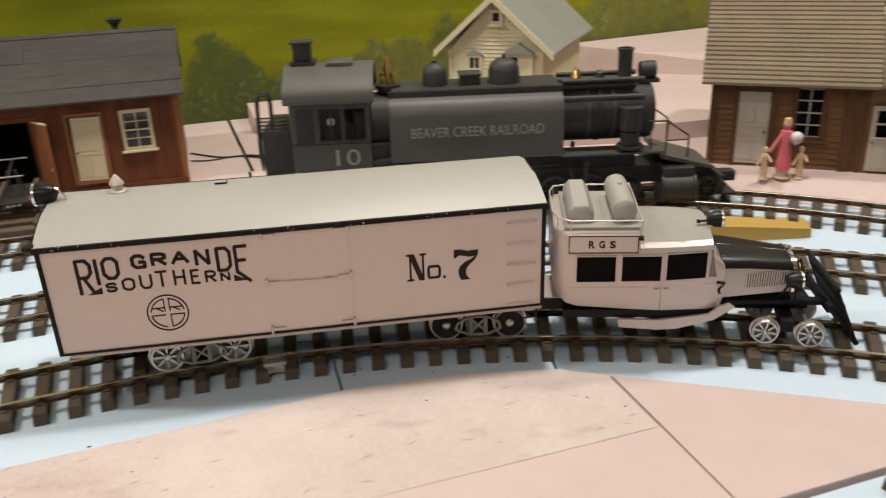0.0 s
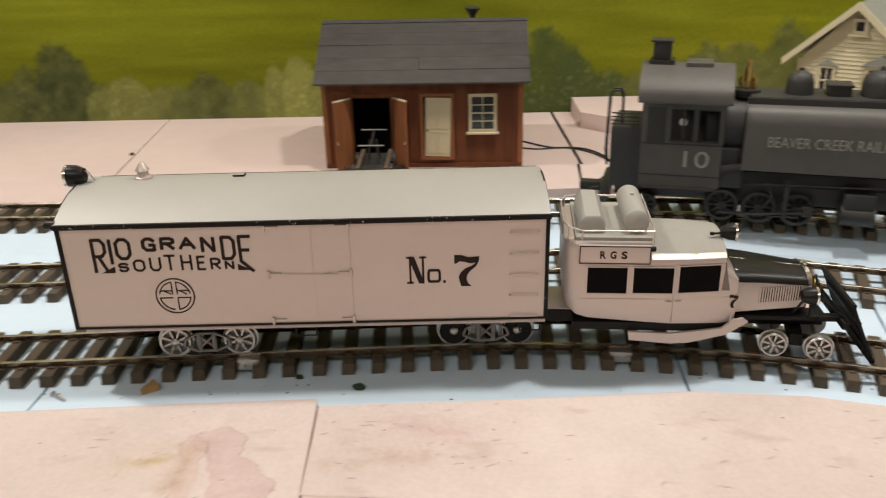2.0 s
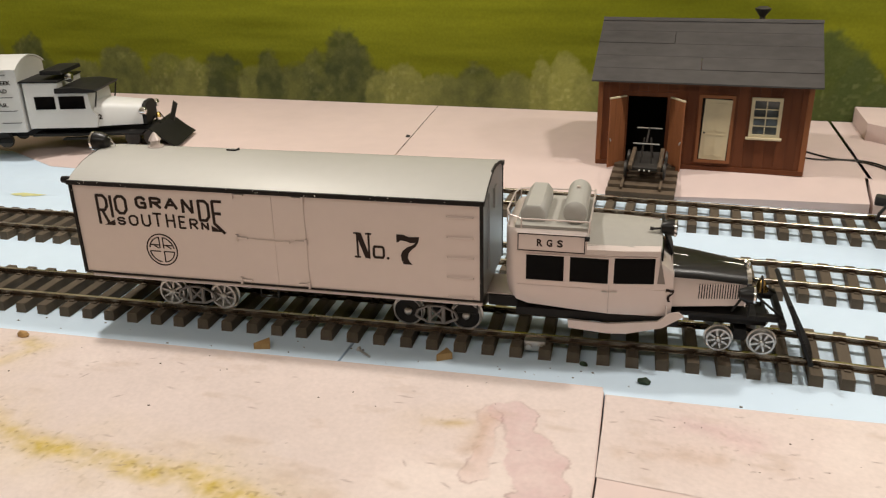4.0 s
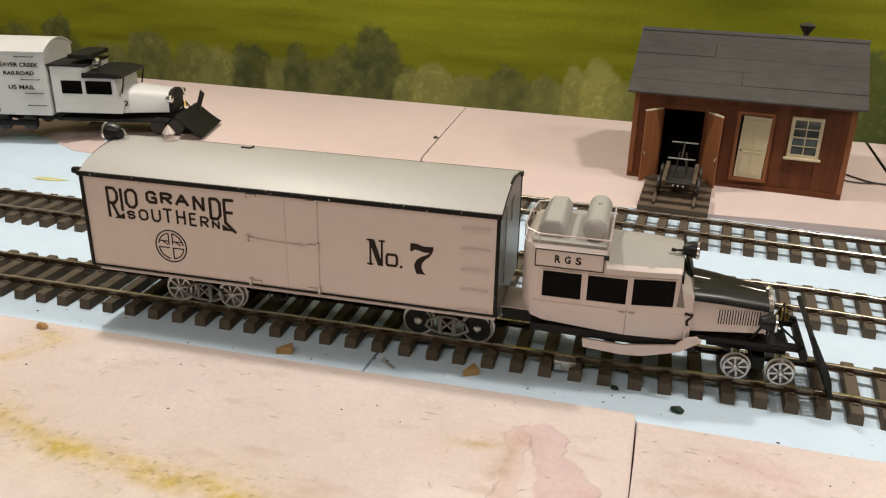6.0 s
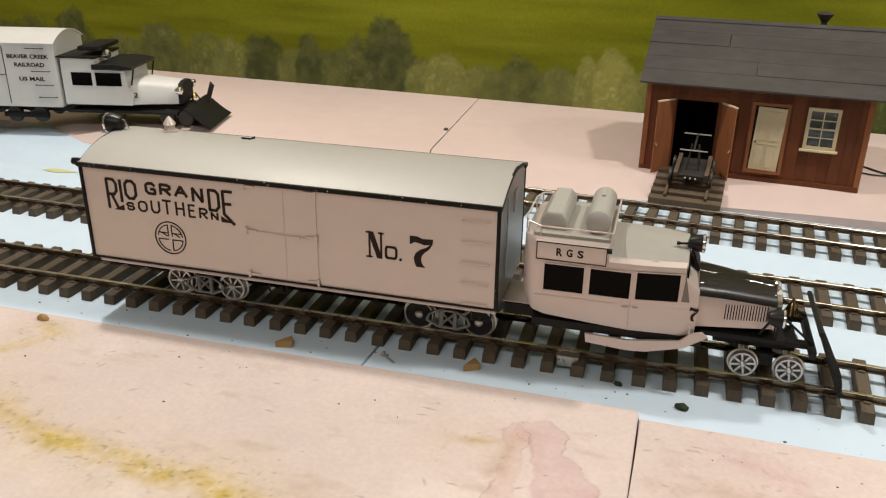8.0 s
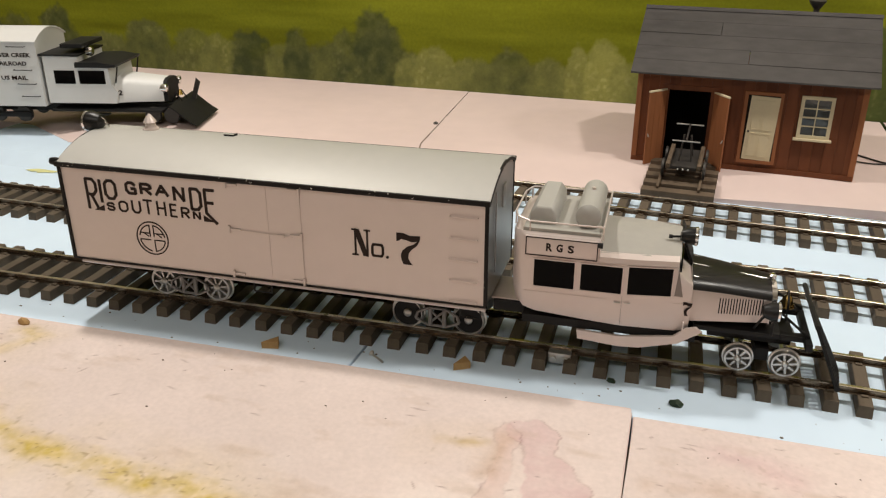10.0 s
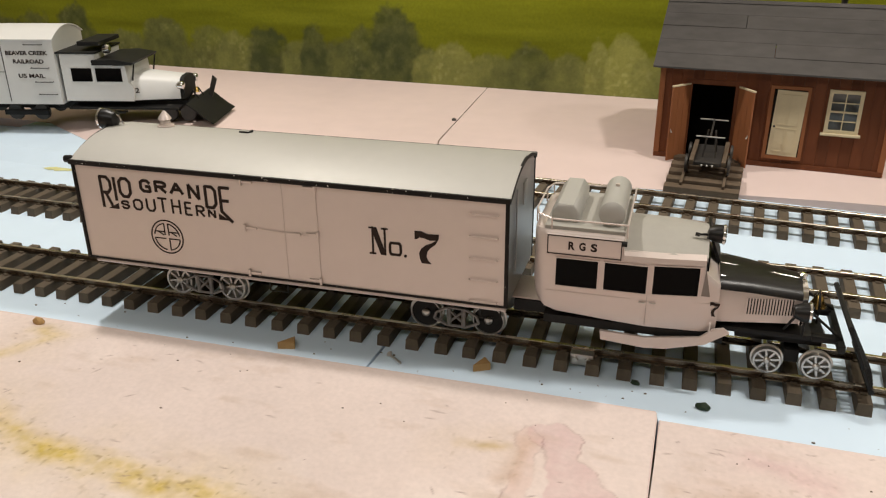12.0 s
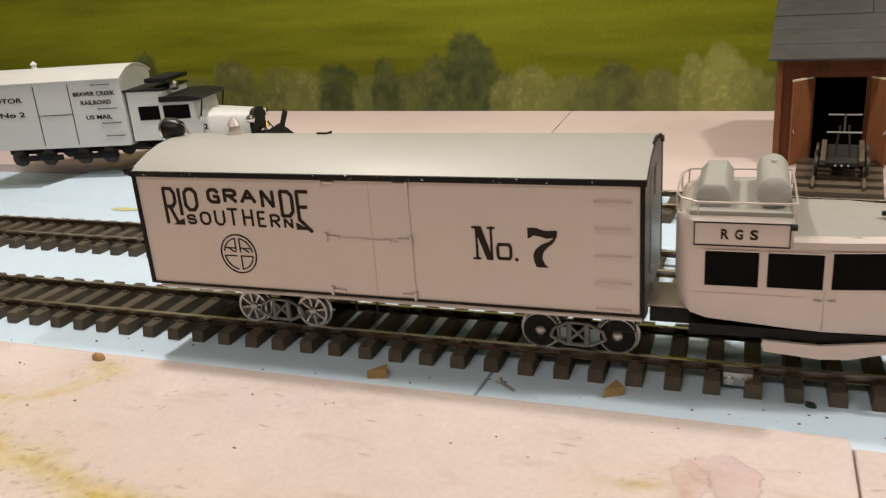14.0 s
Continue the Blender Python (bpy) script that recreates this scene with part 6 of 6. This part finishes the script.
def build_depot():
    d = thing("depot", pose(0.889, 0.309, BACK_Z, 0, 0, -35), "brown clapboard model depot with a tan shingled roof", "house")
    L, H, D = 0.150, 0.107, 0.16
    pitch = 0.0072
    for i in range(int(H / pitch) + 1):
        a, b = i * pitch, min(H, (i + 1) * pitch)
        sb = loft([[(x, -0.0018, a), (x, -0.0002, b), (x, 0.003, b), (x, 0.003, a)] for x in (0.0, 0.175)])
        part("clapboard", sb, M_BROWN, d, smooth=None)
        sb = loft([[(-0.0016, y, a), (-0.0002, y, b), (0.003, y, b), (0.003, y, a)] for y in (0.003, D)])
        part("clapboard", sb, M_BROWN, d, smooth=None)
    part("wing_wall", box(0.175, 0.34, -0.004, 0.0, 0, H), M_BROWN, d, smooth=None)
    part("back_wall", box(0, 0.34, D, D + 0.004, 0, H), M_BROWN, d, smooth=None)
    for x0, x1 in ((-0.002, 0.004), (0.152, 0.163), (0.170, 0.177)):
        part("corner_post", box(x0, x1, -0.005, 0.002, 0, H), M_BROWNTRIM, d, smooth=None)
    part("frieze", box(-0.002, 0.34, -0.0045, 0.001, H - 0.006, H), M_BROWNTRIM, d, smooth=None)
    fr = bmesh.new()
    for q in ((0.026, 0.0315, 0.0, 0.101), (0.068, 0.0735, 0.0, 0.101), (0.0315, 0.068, 0.0945, 0.101)):
        add_box(fr, q[0], q[1], -0.0045, 0, q[2], q[3])
    part("door_frame", fr, M_BROWNTRIM, d, smooth=None)
    panel_door(d, 0.0315, 0.068, 0.004, 0.0945, -0.0018, M_OLDWHITE, M_OLDWHITE, panels=((0, 1, 0, 0.3), (0, 1, 0.36, 0.52), (0, 1, 0.58, 1)), knob=False)
    part("knob", lathe([(0.0016, 0), (0.0008, 0.001), (0.0018, 0.0025), (0.0003, 0.0035)], 8, pose(0.064, -0.004, 0.045, 90)), M_IRON, d)
    six_light(d, 0.0945, 0.1305, 0.037, 0.105, -0.0018, 2, 4, M_BROWNTRIM, M_GLASS, edge=0.0045)
    part("sash", join([box(0.1118, 0.1132, -0.0046, -0.002, 0.0415, 0.1005), *[box(0.099, 0.126, -0.0046, -0.002, z - 0.0008, z + 0.0008) for z in (0.0415, 0.0562, 0.071, 0.0858, 0.1000)]]), M_OLDWHITE, d, "white sash bars", smooth=None)
    panel_door(d, 0.1815, 0.222, 0.004, 0.083, -0.0058, M_OLDWHITE, M_OLDWHITE, panels=((0, 1, 0, 0.42),), knob=True)
    six_light(d, 0.1845, 0.219, 0.044, 0.080, -0.0070, 2, 2, M_OLDWHITE, M_GLASS, edge=0.002, sill=False)
    # roof: courses of shingles, front and back
    rise, run = 0.105, 0.105
    courses = 22
    for side in (0, 1):
        for i in range(courses):
            f0, f1 = i / courses, (i + 1) / courses
            y0, y1 = -0.022 + run * f0, -0.022 + run * f1
            z0, z1 = H - 0.002 + rise * f0, H - 0.002 + rise * f1
            if side:
                y0, y1 = 2 * 0.083 - y0, 2 * 0.083 - y1
            part("shingle_course", loft([[(x, y0, z0), (x, y0, z0 + 0.0032), (x, y1, z1 + 0.0012), (x, y1, z1)] for x in (-0.014, 0.185)]), M_SHINGLE, d, "row of tan shingles", smooth=None)
    part("gable_wall", prism([(0, H), (D, H), (0.083, H + rise - 0.004)], 0.0, 0.003, "x"), M_BROWN, d, smooth=None)
    part("gable_wall", prism([(0, H), (D, H), (0.083, H + rise - 0.004)], 0.172, 0.175, "x"), M_BROWN, d, smooth=None)
    part("wing_roof", loft([[(x, -0.020, H - 0.001), (x, -0.020, H + 0.003), (x, 0.083, H + 0.070), (x, 0.186, H + 0.003), (x, 0.186, H - 0.001)] for x in (0.187, 0.36)]), M_SHINGLE, d, smooth=None)
    return d


build_depot()

M_PALE = mat("pale_grey_paint", (0.68, 0.68, 0.66), 0.45, var=0.06, scale=30)
# ---- painted figure group on the platform: a plain moulded shape ----
M_FIG = bpy.data.materials.new("painted_figurine")
M_FIG.use_nodes = True
_n, _l = M_FIG.node_tree.nodes, M_FIG.node_tree.links
_g, _sep, _r = _n.new("ShaderNodeTexCoord"), _n.new("ShaderNodeSeparateXYZ"), _n.new("ShaderNodeValToRGB")
_l.new(_g.outputs["Object"], _sep.inputs[0])
_mul = _n.new("ShaderNodeMath")
_mul.operation = "MULTIPLY"
_mul.inputs[1].default_value = 1 / 0.08
_l.new(_sep.outputs[2], _mul.inputs[0]), _l.new(_mul.outputs[0], _r.inputs[0])
_r.color_ramp.interpolation = "CONSTANT"
for pos, col in ((0.0, (0.62, 0.42, 0.30, 1)), (0.14, (0.72, 0.16, 0.20, 1)), (0.81, (0.72, 0.46, 0.27, 1)), (0.93, (0.62, 0.40, 0.10, 1))):
    e = _r.color_ramp.elements.new(pos) if pos else _r.color_ramp.elements[0]
    e.position, e.color = pos, col
_r.color_ramp.elements.remove(_r.color_ramp.elements[len(_r.color_ramp.elements) - 1]) if len(_r.color_ramp.elements) > 4 else None
_l.new(_r.outputs[0], _n["Principled BSDF"].inputs["Base Color"])
_n["Principled BSDF"].inputs["Roughness"].default_value = 0.5


def figurine(x, y, h, slim, label, material, carry=False):
    bm = bmesh.new()
    k = h / 0.08
    add_lathe(bm, [(0.010, 0), (0.011, 0.002), (0.0085, 0.004), (0.0078 * slim, 0.011), (0.0100 * slim, 0.013), (0.0088 * slim, 0.030), (0.0062 * slim, 0.046), (0.0082 * slim, 0.058), (0.0070 * slim, 0.063), (0.0026, 0.065), (0.0050, 0.069), (0.0056, 0.074), (0.0040, 0.079), (0.0008, 0.0805)], 14, Matrix.Scale(k, 4))
    add_rod(bm, (-0.006 * k, -0.002, 0.059 * k), (-0.020 * k, -0.004, 0.036 * k), 0.0024 * k, 8)
    add_rod(bm, (0.006 * k, -0.002, 0.059 * k), (0.010 * k, -0.009, 0.047 * k), 0.0024 * k, 8)
    if carry:
        bmesh.ops.create_icosphere(bm, subdivisions=2, radius=0.0075, matrix=Matrix.Translation((0.009, -0.009, 0.052)))
    bm.faces.ensure_lookup_table()
    for f in bm.faces[-80:] if carry else ():
        f.material_index = 1
    ob = part("figurine", bm, material, None, label, at=pose(x, y, BACK_Z, 0, 0, -20))
    ob.data.materials.append(M_PALE)
    return tagged(ob, category="figurine", group="figurines on the platform")


figurine(0.935, 0.222, 0.074, 1.0, "painted figurine in a long rose dress", M_FIG, carry=True)
M_KID = mat("flesh_plastic", (0.78, 0.58, 0.36), 0.5, var=0.15, scale=200)
figurine(0.912, 0.226, 0.040, 0.9, "small tan figurine beside the rose one", M_KID)
figurine(0.951, 0.212, 0.040, 0.9, "small pale figurine beside the rose one", M_KID)

# ---- second railcar with plough, parked by the backdrop ----


def build_mailcar():
    c = thing("mail_railcar", pose(-0.844, 0.35, 0, 0, 0, 17.5), "pale grey model mail railcar with a black snow plough", "railcar")
    W = 0.090
    x0, x1, zb, zt = -0.215, -0.001, 0.0575, 0.1505
    body = part("box_body", prism([(0, zb), (W, zb)] + [(a + W / 2, z) for a, z in arch(W / 2, zt, 0.0135)][::-1], x0, x1, "x"), M_PALE, c, "pale grey boxcar body", smooth=30)
    o, i = arch(W / 2 + 0.002, zt + 0.0004, 0.0147), arch(W / 2 + 0.002, zt - 0.0014, 0.0147)
    part("roof", prism([(a + W / 2, z) for a, z in o + i[::-1]], x0 - 0.002, x1 + 0.002, "x"), M_PALE, body)
    part("roof_vent", lathe([(0.005, 0), (0.003, 0.004), (0.005, 0.007), (0.001, 0.011)], 12, Matrix.Translation((-0.150, W / 2, zt + 0.0142))), M_PALE, body)
    for z in (0.1435, 0.1105, 0.0905, 0.0725):
        u = np.interp(z, [0.07, 0.143], [-0.018, -0.028])
        part("grab_iron", wire([(u - 0.014, 0, z), (u - 0.014, -0.003, z), (u + 0.012, -0.003, z), (u + 0.012, 0, z)], 0.0006), M_IRON, body)
    for u in (-0.078, -0.130):
        part("door_seam", box(u - 0.0005, u + 0.0005, -0.0006, 0.0004, 0.062, 0.146), M_IRON, body)
    part("door_rail", box(-0.130, -0.078, -0.0008, 0.0004, 0.104, 0.1048), M_IRON, body)
    L1 = [("BEAVER CREEK", -0.072, -0.010, 0.1285, 0.1345), ("RAILROAD", -0.063, -0.018, 0.1165, 0.1225), ("US MAIL", -0.059, -0.020, 0.0960, 0.1020), ("MOTOR", -0.205, -0.150, 0.124, 0.131), ("No 2", -0.188, -0.150, 0.104, 0.111)]
    for text, a, b, lo, hi in L1:
        part("side_lettering", glyphs(text, a, b, lo, hi, -0.0002, 0.02), M_LETTER, body)
    # cab and hood
    cz = 0.062
    cab = part("bus_cab", prism([(0.004, cz), (0.104, cz), (0.108, 0.078), (0.100, 0.089), (0.098, 0.113), (0.056, 0.114), (0.056, 0.129), (0.004, 0.130)], 0.004, W - 0.004, "y"), M_PALE, c, "pale grey cab with black windows", smooth=None)
    for a, b in ((0.018, 0.048), (0.054, 0.092)):
        part("window", box(a, b, 0.0032, 0.0046, 0.0905, 0.1095), M_GLASS, cab, smooth=None)
    part("cab_roof", prism([(0.052, 0.1145), (0.110, 0.1150), (0.112, 0.1185), (0.085, 0.1225), (0.052, 0.1215)], -0.001, W + 0.001, "y"), M_MATT, cab, "black cab roof")
    part("upper_roof", box(-0.001, 0.058, 0.002, W - 0.002, 0.130, 0.1325, bevel=0.0006), M_MATT, cab)
    part("roof_rack", box(0.030, 0.062, 0.010, 0.080, 0.140, 0.146, bevel=0.001), M_MATT, cab)
    part("roof_light", lathe([(0.002, -0.006), (0.006, -0.003), (0.007, 0.003), (0.005, 0.006)], 14, pose(0.066, 0.022, 0.134, 0, 90, 0)), M_CHROME, cab)
    part("visor_post", rod((0.106, 0.006, 0.092), (0.111, 0.006, 0.115), 0.0012, 6), M_MATT, cab)
    part("visor_post", rod((0.106, W - 0.006, 0.092), (0.111, W - 0.006, 0.115), 0.0012, 6), M_MATT, cab)
    def ring(u, w, z1):
        return [(u, W / 2 + w * k, z) for k, z in ((-1, cz), (-1, z1 - 0.010), (-0.8, z1 - 0.003), (-0.4, z1), (0.4, z1), (0.8, z1 - 0.003), (1, z1 - 0.010), (1, cz))]
    part("hood", loft([ring(0.102, 0.036, 0.0985), ring(0.125, 0.030, 0.0970), ring(0.168, 0.023, 0.0930)]), M_PALE, c, "pale grey tapered hood", smooth=50)
    part("radiator", loft([ring(0.168, 0.0238, 0.0940), ring(0.174, 0.0238, 0.0940)]), M_MATT, c)
    for y in (0.016, W - 0.016):
        part("headlight", lathe([(0.001, -0.007), (0.005, -0.004), (0.0062, 0.002), (0.0058, 0.004), (0.001, 0.005)], 14, pose(0.172, y, 0.083, 0, 90, 0)), M_CHROME, c, "chrome headlight")
    part("number_lettering", glyphs("2", 0.107, 0.113, 0.0735, 0.0810, 0.0072, 0.03), M_LETTER, cab)
    part("running_board", box(0.006, 0.170, 0.002, W - 0.002, 0.050, 0.053), M_MATT, c)
    part("step_plate", box(0.052, 0.090, -0.002, 0.010, 0.045, 0.047), M_MATT, c)
    part("chassis", box(-0.205, 0.190, 0.025, W - 0.025, 0.046, 0.058), M_MATT, c)
    curve = [(0.1840, 0.0610), (0.1890, 0.0585), (0.1955, 0.0535), (0.2040, 0.0460), (0.2135, 0.0385), (0.2230, 0.0325)]
    blade = loft([[(u, y, z) for u, z in curve] + [(u - 0.0018, y, z - 0.0012) for u, z in curve[::-1]] for y in (-0.006, W + 0.006)])
    part("plough_blade", blade, M_MATT, c, "curved black snow plough blade", smooth=50)
    part("plough_flag", prism([(0.190, 0.056), (0.200, 0.086), (0.206, 0.080), (0.196, 0.052)], 0.074, 0.076, "y"), M_IRON, c, smooth=None)
    part("bell", lathe([(0.0045, 0), (0.003, 0.004), (0.002, 0.007), (0.0004, 0.008)], 14, Matrix.Translation((0.182, 0.05, 0.066))), M_BRASS, c, "small brass bell")
    for y in (0.034, 0.056):
        part("brace", wire([(0.174, y, 0.058), (0.182, y, 0.072), (0.190, y, 0.060)], 0.001), M_MATT, c)
    for x in (-0.185, -0.140, -0.085, -0.045, 0.150, 0.178):
        for y in (0.018, W - 0.018):
            s = -1 if y < 0.045 else 1
            part("wheel", lathe([(0.004, -0.002), (0.0125, -0.002), (0.0115, 0.001), (0.0112, 0.003), (0.004, 0.003)], 18, pose(x, y, 0.042) @ Matrix.Rotation(radians(-90 * s), 4, "X")), M_IRON, c)
    for a in (-0.066, -0.150):
        part("truck_frame", box(a - 0.034, a + 0.034, 0.012, 0.016, 0.038, 0.046, bevel=0.001), M_MATT, c)
    return c


build_mailcar()

# ---- small litter and wiring on the boards ----
M_CORK = mat("raw_cork", (0.42, 0.26, 0.11), 0.8, var=0.3, scale=150, bump=0.4)
M_GREEN = mat("dark_green_scrap", (0.03, 0.05, 0.03), 0.6, var=0.3)
for x, y, r in ((-0.23, -0.055, 20), (-0.071, -0.031, 35)):
    w = part("wedge", prism([(-0.0065, -0.004), (0.0075, -0.0045), (0.006, 0.006)], 0, 0.006, "z"), M_CORK, None, "small tan wedge offcut", at=pose(x, y, 0.0, 0, 0, r), smooth=None)
    tagged(w, category="offcut", group="wedge offcuts")
nail = part("screw", join([rod((0, 0, 0.0012), (0.014, 0, 0.0010), 0.0010, 8), rod((-0.0022, 0, 0.0018), (0, 0, 0.0014), 0.0026, 10, r2=0.001)]), M_WHEEL, None, "small bright screw lying on the board", at=pose(-0.143, -0.040, 0, 0, 0, -32))
tagged(nail, category="screw")
for x, y, z, k in ((0.0965, -0.0265, 0.0, 0.0042), (0.046, -0.011, 0.0, 0.0030)):
    bm = bmesh.new()
    bmesh.ops.create_icosphere(bm, subdivisions=2, radius=k)
    for v in bm.verts:
        v.co = Vector((v.co.x * 1.3, v.co.y * 0.8, max(0, v.co.z * 0.8 + k * 0.4))) * random.uniform(0.8, 1.1)
    tagged(part("foliage_scrap", bm, M_GREEN, None, "crumb of dark green scenery foam", at=pose(x, y, z, 0, 0, -10)), category="scrap", group="scenery crumbs")
bm = bmesh.new()
bmesh.ops.create_icosphere(bm, subdivisions=2, radius=0.004)
for v in bm.verts:
    v.co = Vector((v.co.x * 1.4, v.co.y * 0.9, max(0, v.co.z + 0.001))) * random.uniform(0.85, 1.15)
tagged(part("putty_lump", bm, M_CORK, None, "brown lump on the pink board", at=pose(-0.449, -0.100, FRONT_Z + 0.0005)), category="scrap")
bm = bmesh.new()
bmesh.ops.create_icosphere(bm, subdivisions=2, radius=0.0038)
for v in bm.verts:
    v.co.z = max(0, v.co.z)
tagged(part("pebble", bm, M_IRON, None, "dark crumb on the back board", at=pose(-0.317, 0.565, BACK_Z)), category="scrap")
specks = bmesh.new()
for _ in range(80):
    x, y = random.uniform(-0.6, 0.55), 0
    y = float(front_edge(x)) + random.choice((random.uniform(0.004, 0.03), random.uniform(-0.10, -0.01)))
    k = random.uniform(0.0002, 0.0008)
    z = 0.0 if y > front_edge(x) else FRONT_Z + 0.0005
    add_box(specks, x - k, x + k * random.uniform(0.6, 2), y - k * 0.7, y + k * 0.7, z, z + k * 0.8, m=None)
tagged(part("board_crumbs", specks, M_GREYTIE, None, "scattered dark crumbs on the boards", smooth=None), category="crumbs", kind="stuff")


def joiner(u):
    p, h = along("front", u, -0.0305)
    j = thing("rail_joiner", Matrix.Translation((p.x, p.y, 0)) @ Matrix.Rotation(h, 4, "Z"), "nickel rail clamp with two screws on the rail", "rail clamp", "rail clamps")
    part("clamp_body", box(-0.009, 0.009, -0.003, 0.005, 0.003, 0.0125, bevel=0.001), M_WHEEL, j)
    for x in (-0.005, 0.005):
        part("clamp_screw", rod((x, -0.0055, 0.0075), (x, -0.003, 0.0075), 0.0028, 10), M_WHEEL, j)


joiner(0.000)
joiner(0.310)
M_WIRE = mat("black_wire", (0.015, 0.014, 0.013), 0.4, var=0.2)


def cable(points, r, label):
    cu = bpy.data.curves.new("cable", "CURVE")
    cu.dimensions, cu.bevel_depth, cu.bevel_resolution = "3D", r, 2
    sp = cu.splines.new("NURBS")
    sp.points.add(len(points) - 1)
    for q, p in zip(sp.points, points):
        q.co = (*p, 1)
    sp.use_endpoint_u, sp.order_u = True, 4
    cu.materials.append(M_WIRE)
    tmp = bpy.data.objects.new("cable", cu)
    me = bpy.data.meshes.new_from_object(tmp)
    bpy.data.objects.remove(tmp)
    return tagged(new("cable", me), label, "cable", "loose wires")


Z = BACK_Z + 0.0016
cable([(0.250, 0.62, Z), (0.27, 0.60, Z), (0.292, 0.575, Z), (0.315, 0.58, Z), (0.345, 0.575, Z), (0.372, 0.52, Z), (0.365, 0.46, Z), (0.345, 0.43, Z), (0.335, 0.412, Z)], 0.0012, "thin black wire looping over the board")
cable([(0.250, 0.58, Z), (0.275, 0.565, Z), (0.300, 0.585, Z), (0.335, 0.57, Z), (0.36, 0.535, Z), (0.372, 0.49, Z)], 0.0010, "thin black wire crossing the board seam")
stub = thing("railway_track", pose(0.66, -0.295, -0.001, 0, 0, 14), "end of a brown track lying at the board edge", "track", "railway tracks")
for i in range(4):
    ob = new("tie", TIE)
    ob.parent = stub
    ob.matrix_basis = pose(0.012 + i * 0.0245, 0, 0)
for y in (-GAUGE / 2, GAUGE / 2):
    part("rail", loft([[(x, y + a, z) for a, z in RAIL_PROFILE] for x in (0.0, 0.10)]), M_RAIL, stub)

# pencil strokes and a smear of yellow on the pale board
marks = bmesh.new()
for x0, x1, y in ((-0.93, -0.80, 0.259), (-0.86, -0.765, 0.254), (-0.90, -0.84, 0.268)):
    add_box(marks, x0, x1, y - 0.0005, y + 0.0005, 0.0, 0.0003, m=Matrix.Translation((0, 0, 0.0002)))
tagged(part("pencil_marks", marks, mat("pencil_grey", (0.42, 0.43, 0.45), 0.7, var=0.4, scale=200), None, "faint grey pencil lines on the pale board", smooth=None), category="stain", kind="structure")
smear = bmesh.new()
ring = [smear.verts.new((0.026 * math.cos(a) * random.uniform(0.6, 1.1), 0.010 * math.sin(a) * random.uniform(0.6, 1.1), 0.0005)) for a in np.linspace(0, 2 * math.pi, 19)[:-1]]
smear.faces.new(ring)
tagged(part("yellow_smear", smear, mat("yellow_smear_paint", (0.62, 0.62, 0.30), 0.8, var=0.3, scale=120), None, "smear of yellow on the pale board", at=pose(-0.76, 0.246, 0.0002, 0, 0, 12), smooth=None), category="stain", kind="structure")


# ---- motion ----
# seconds; middle, heading, lean and drop of the box; hinge and heading of the cab; way still to go along the track
RIDE = [
    (0, 0.3661, 0.0345, -6.81, 0.0353, -0.0046, 0.5291, 0.0053, -20.09, 0.5835),
    (0.5, 0.2992, 0.0386, -3.01, 0.0329, -0.0041, 0.4633, 0.0209, -15.59, 0.5162),
    (1, 0.2275, 0.0396, 0.13, 0.0260, -0.0034, 0.3923, 0.0326, -11.25, 0.4442),
    (1.5, 0.1549, 0.0380, 2.10, 0.0260, -0.0025, 0.3202, 0.0376, -7.22, 0.3710),
    (2, 0.0817, 0.0355, 3.10, 0.0200, -0.0025, 0.2470, 0.0398, -2.39, 0.2980),
    (2.5, 0.0089, 0.0280, 4.20, 0.0120, -0.0012, 0.1737, 0.0359, 1.48, 0.2247),
    (3, -0.0645, 0.0210, 4.50, 0.0020, -0.0018, 0.1005, 0.0335, 3.27, 0.1510),
    (3.5, -0.1359, 0.0128, 4.60, 0.0, 0.0, 0.0291, 0.0255, 4.30, 0.0790),
    (3.8, -0.1778, 0.0089, 4.85, 0.0, 0.0, -0.0124, 0.0230, 4.65, 0.0370),
    (4.0, -0.2000, 0.0067, 4.99, 0.0, 0.0, -0.0348, 0.0208, 4.85, 0.0155),
    (4.2, -0.2121, 0.0051, 5.15, 0.0, 0.0, -0.0468, 0.0203, 5.12, 0.0030),
    (4.4, -0.2151, 0.0048, 5.26, 0.0, 0.0, -0.0498, 0.0200, 5.26, 0.0),
    (14, -0.2151, 0.0048, 5.26, 0.0, 0.0, -0.0498, 0.0200, 5.26, 0.0),
]


def railcar_poses(t):
    """World poses of box, cab and trucks at t seconds, and the way still to go along the track."""
    x, y, yaw, lean, drop, hx, hy, heading, s = (float(np.interp(t, [r[0] for r in RIDE], [r[k] for r in RIDE])) for k in range(1, 10))
    rail = Matrix.Translation((0, 0, RAIL_TOP))

    def placed(px, py, turn, roll=0.0, z=0.0):
        return Matrix.Translation((px, py, z)) @ Matrix.Rotation(turn, 4, "Z") @ rail @ Matrix.Rotation(roll, 4, "X") @ rail.inverted()

    def on_track(u):
        p, h = along("front", u)
        return placed(p.x, p.y, h)
    return placed(x, y, radians(yaw), lean, drop), placed(hx, hy, radians(heading), lean, drop), [on_track(u + s) for u, *_ in TRUCKS], s


def motions():
    times = [i / 10 for i in range(45)] + [9.0, 14.0]
    found = [(t, railcar_poses(t)) for t in times]
    walk(railcar, [(t, f[0]) for t, f in found])
    walk(CAB, [(t, f[0].inverted() @ f[1]) for t, f in found])
    for k, (u, frame_ob, sets) in enumerate(TRUCKS):
        walk(frame_ob, [(t, f[0].inverted() @ f[2][k]) for t, f in found])
        for axle, x, r in sets:
            walk(axle, [(t, pose(x, 0, RAIL_TOP + r, 0, math.degrees(f[3] / r), 0)) for t, f in found])


motions()
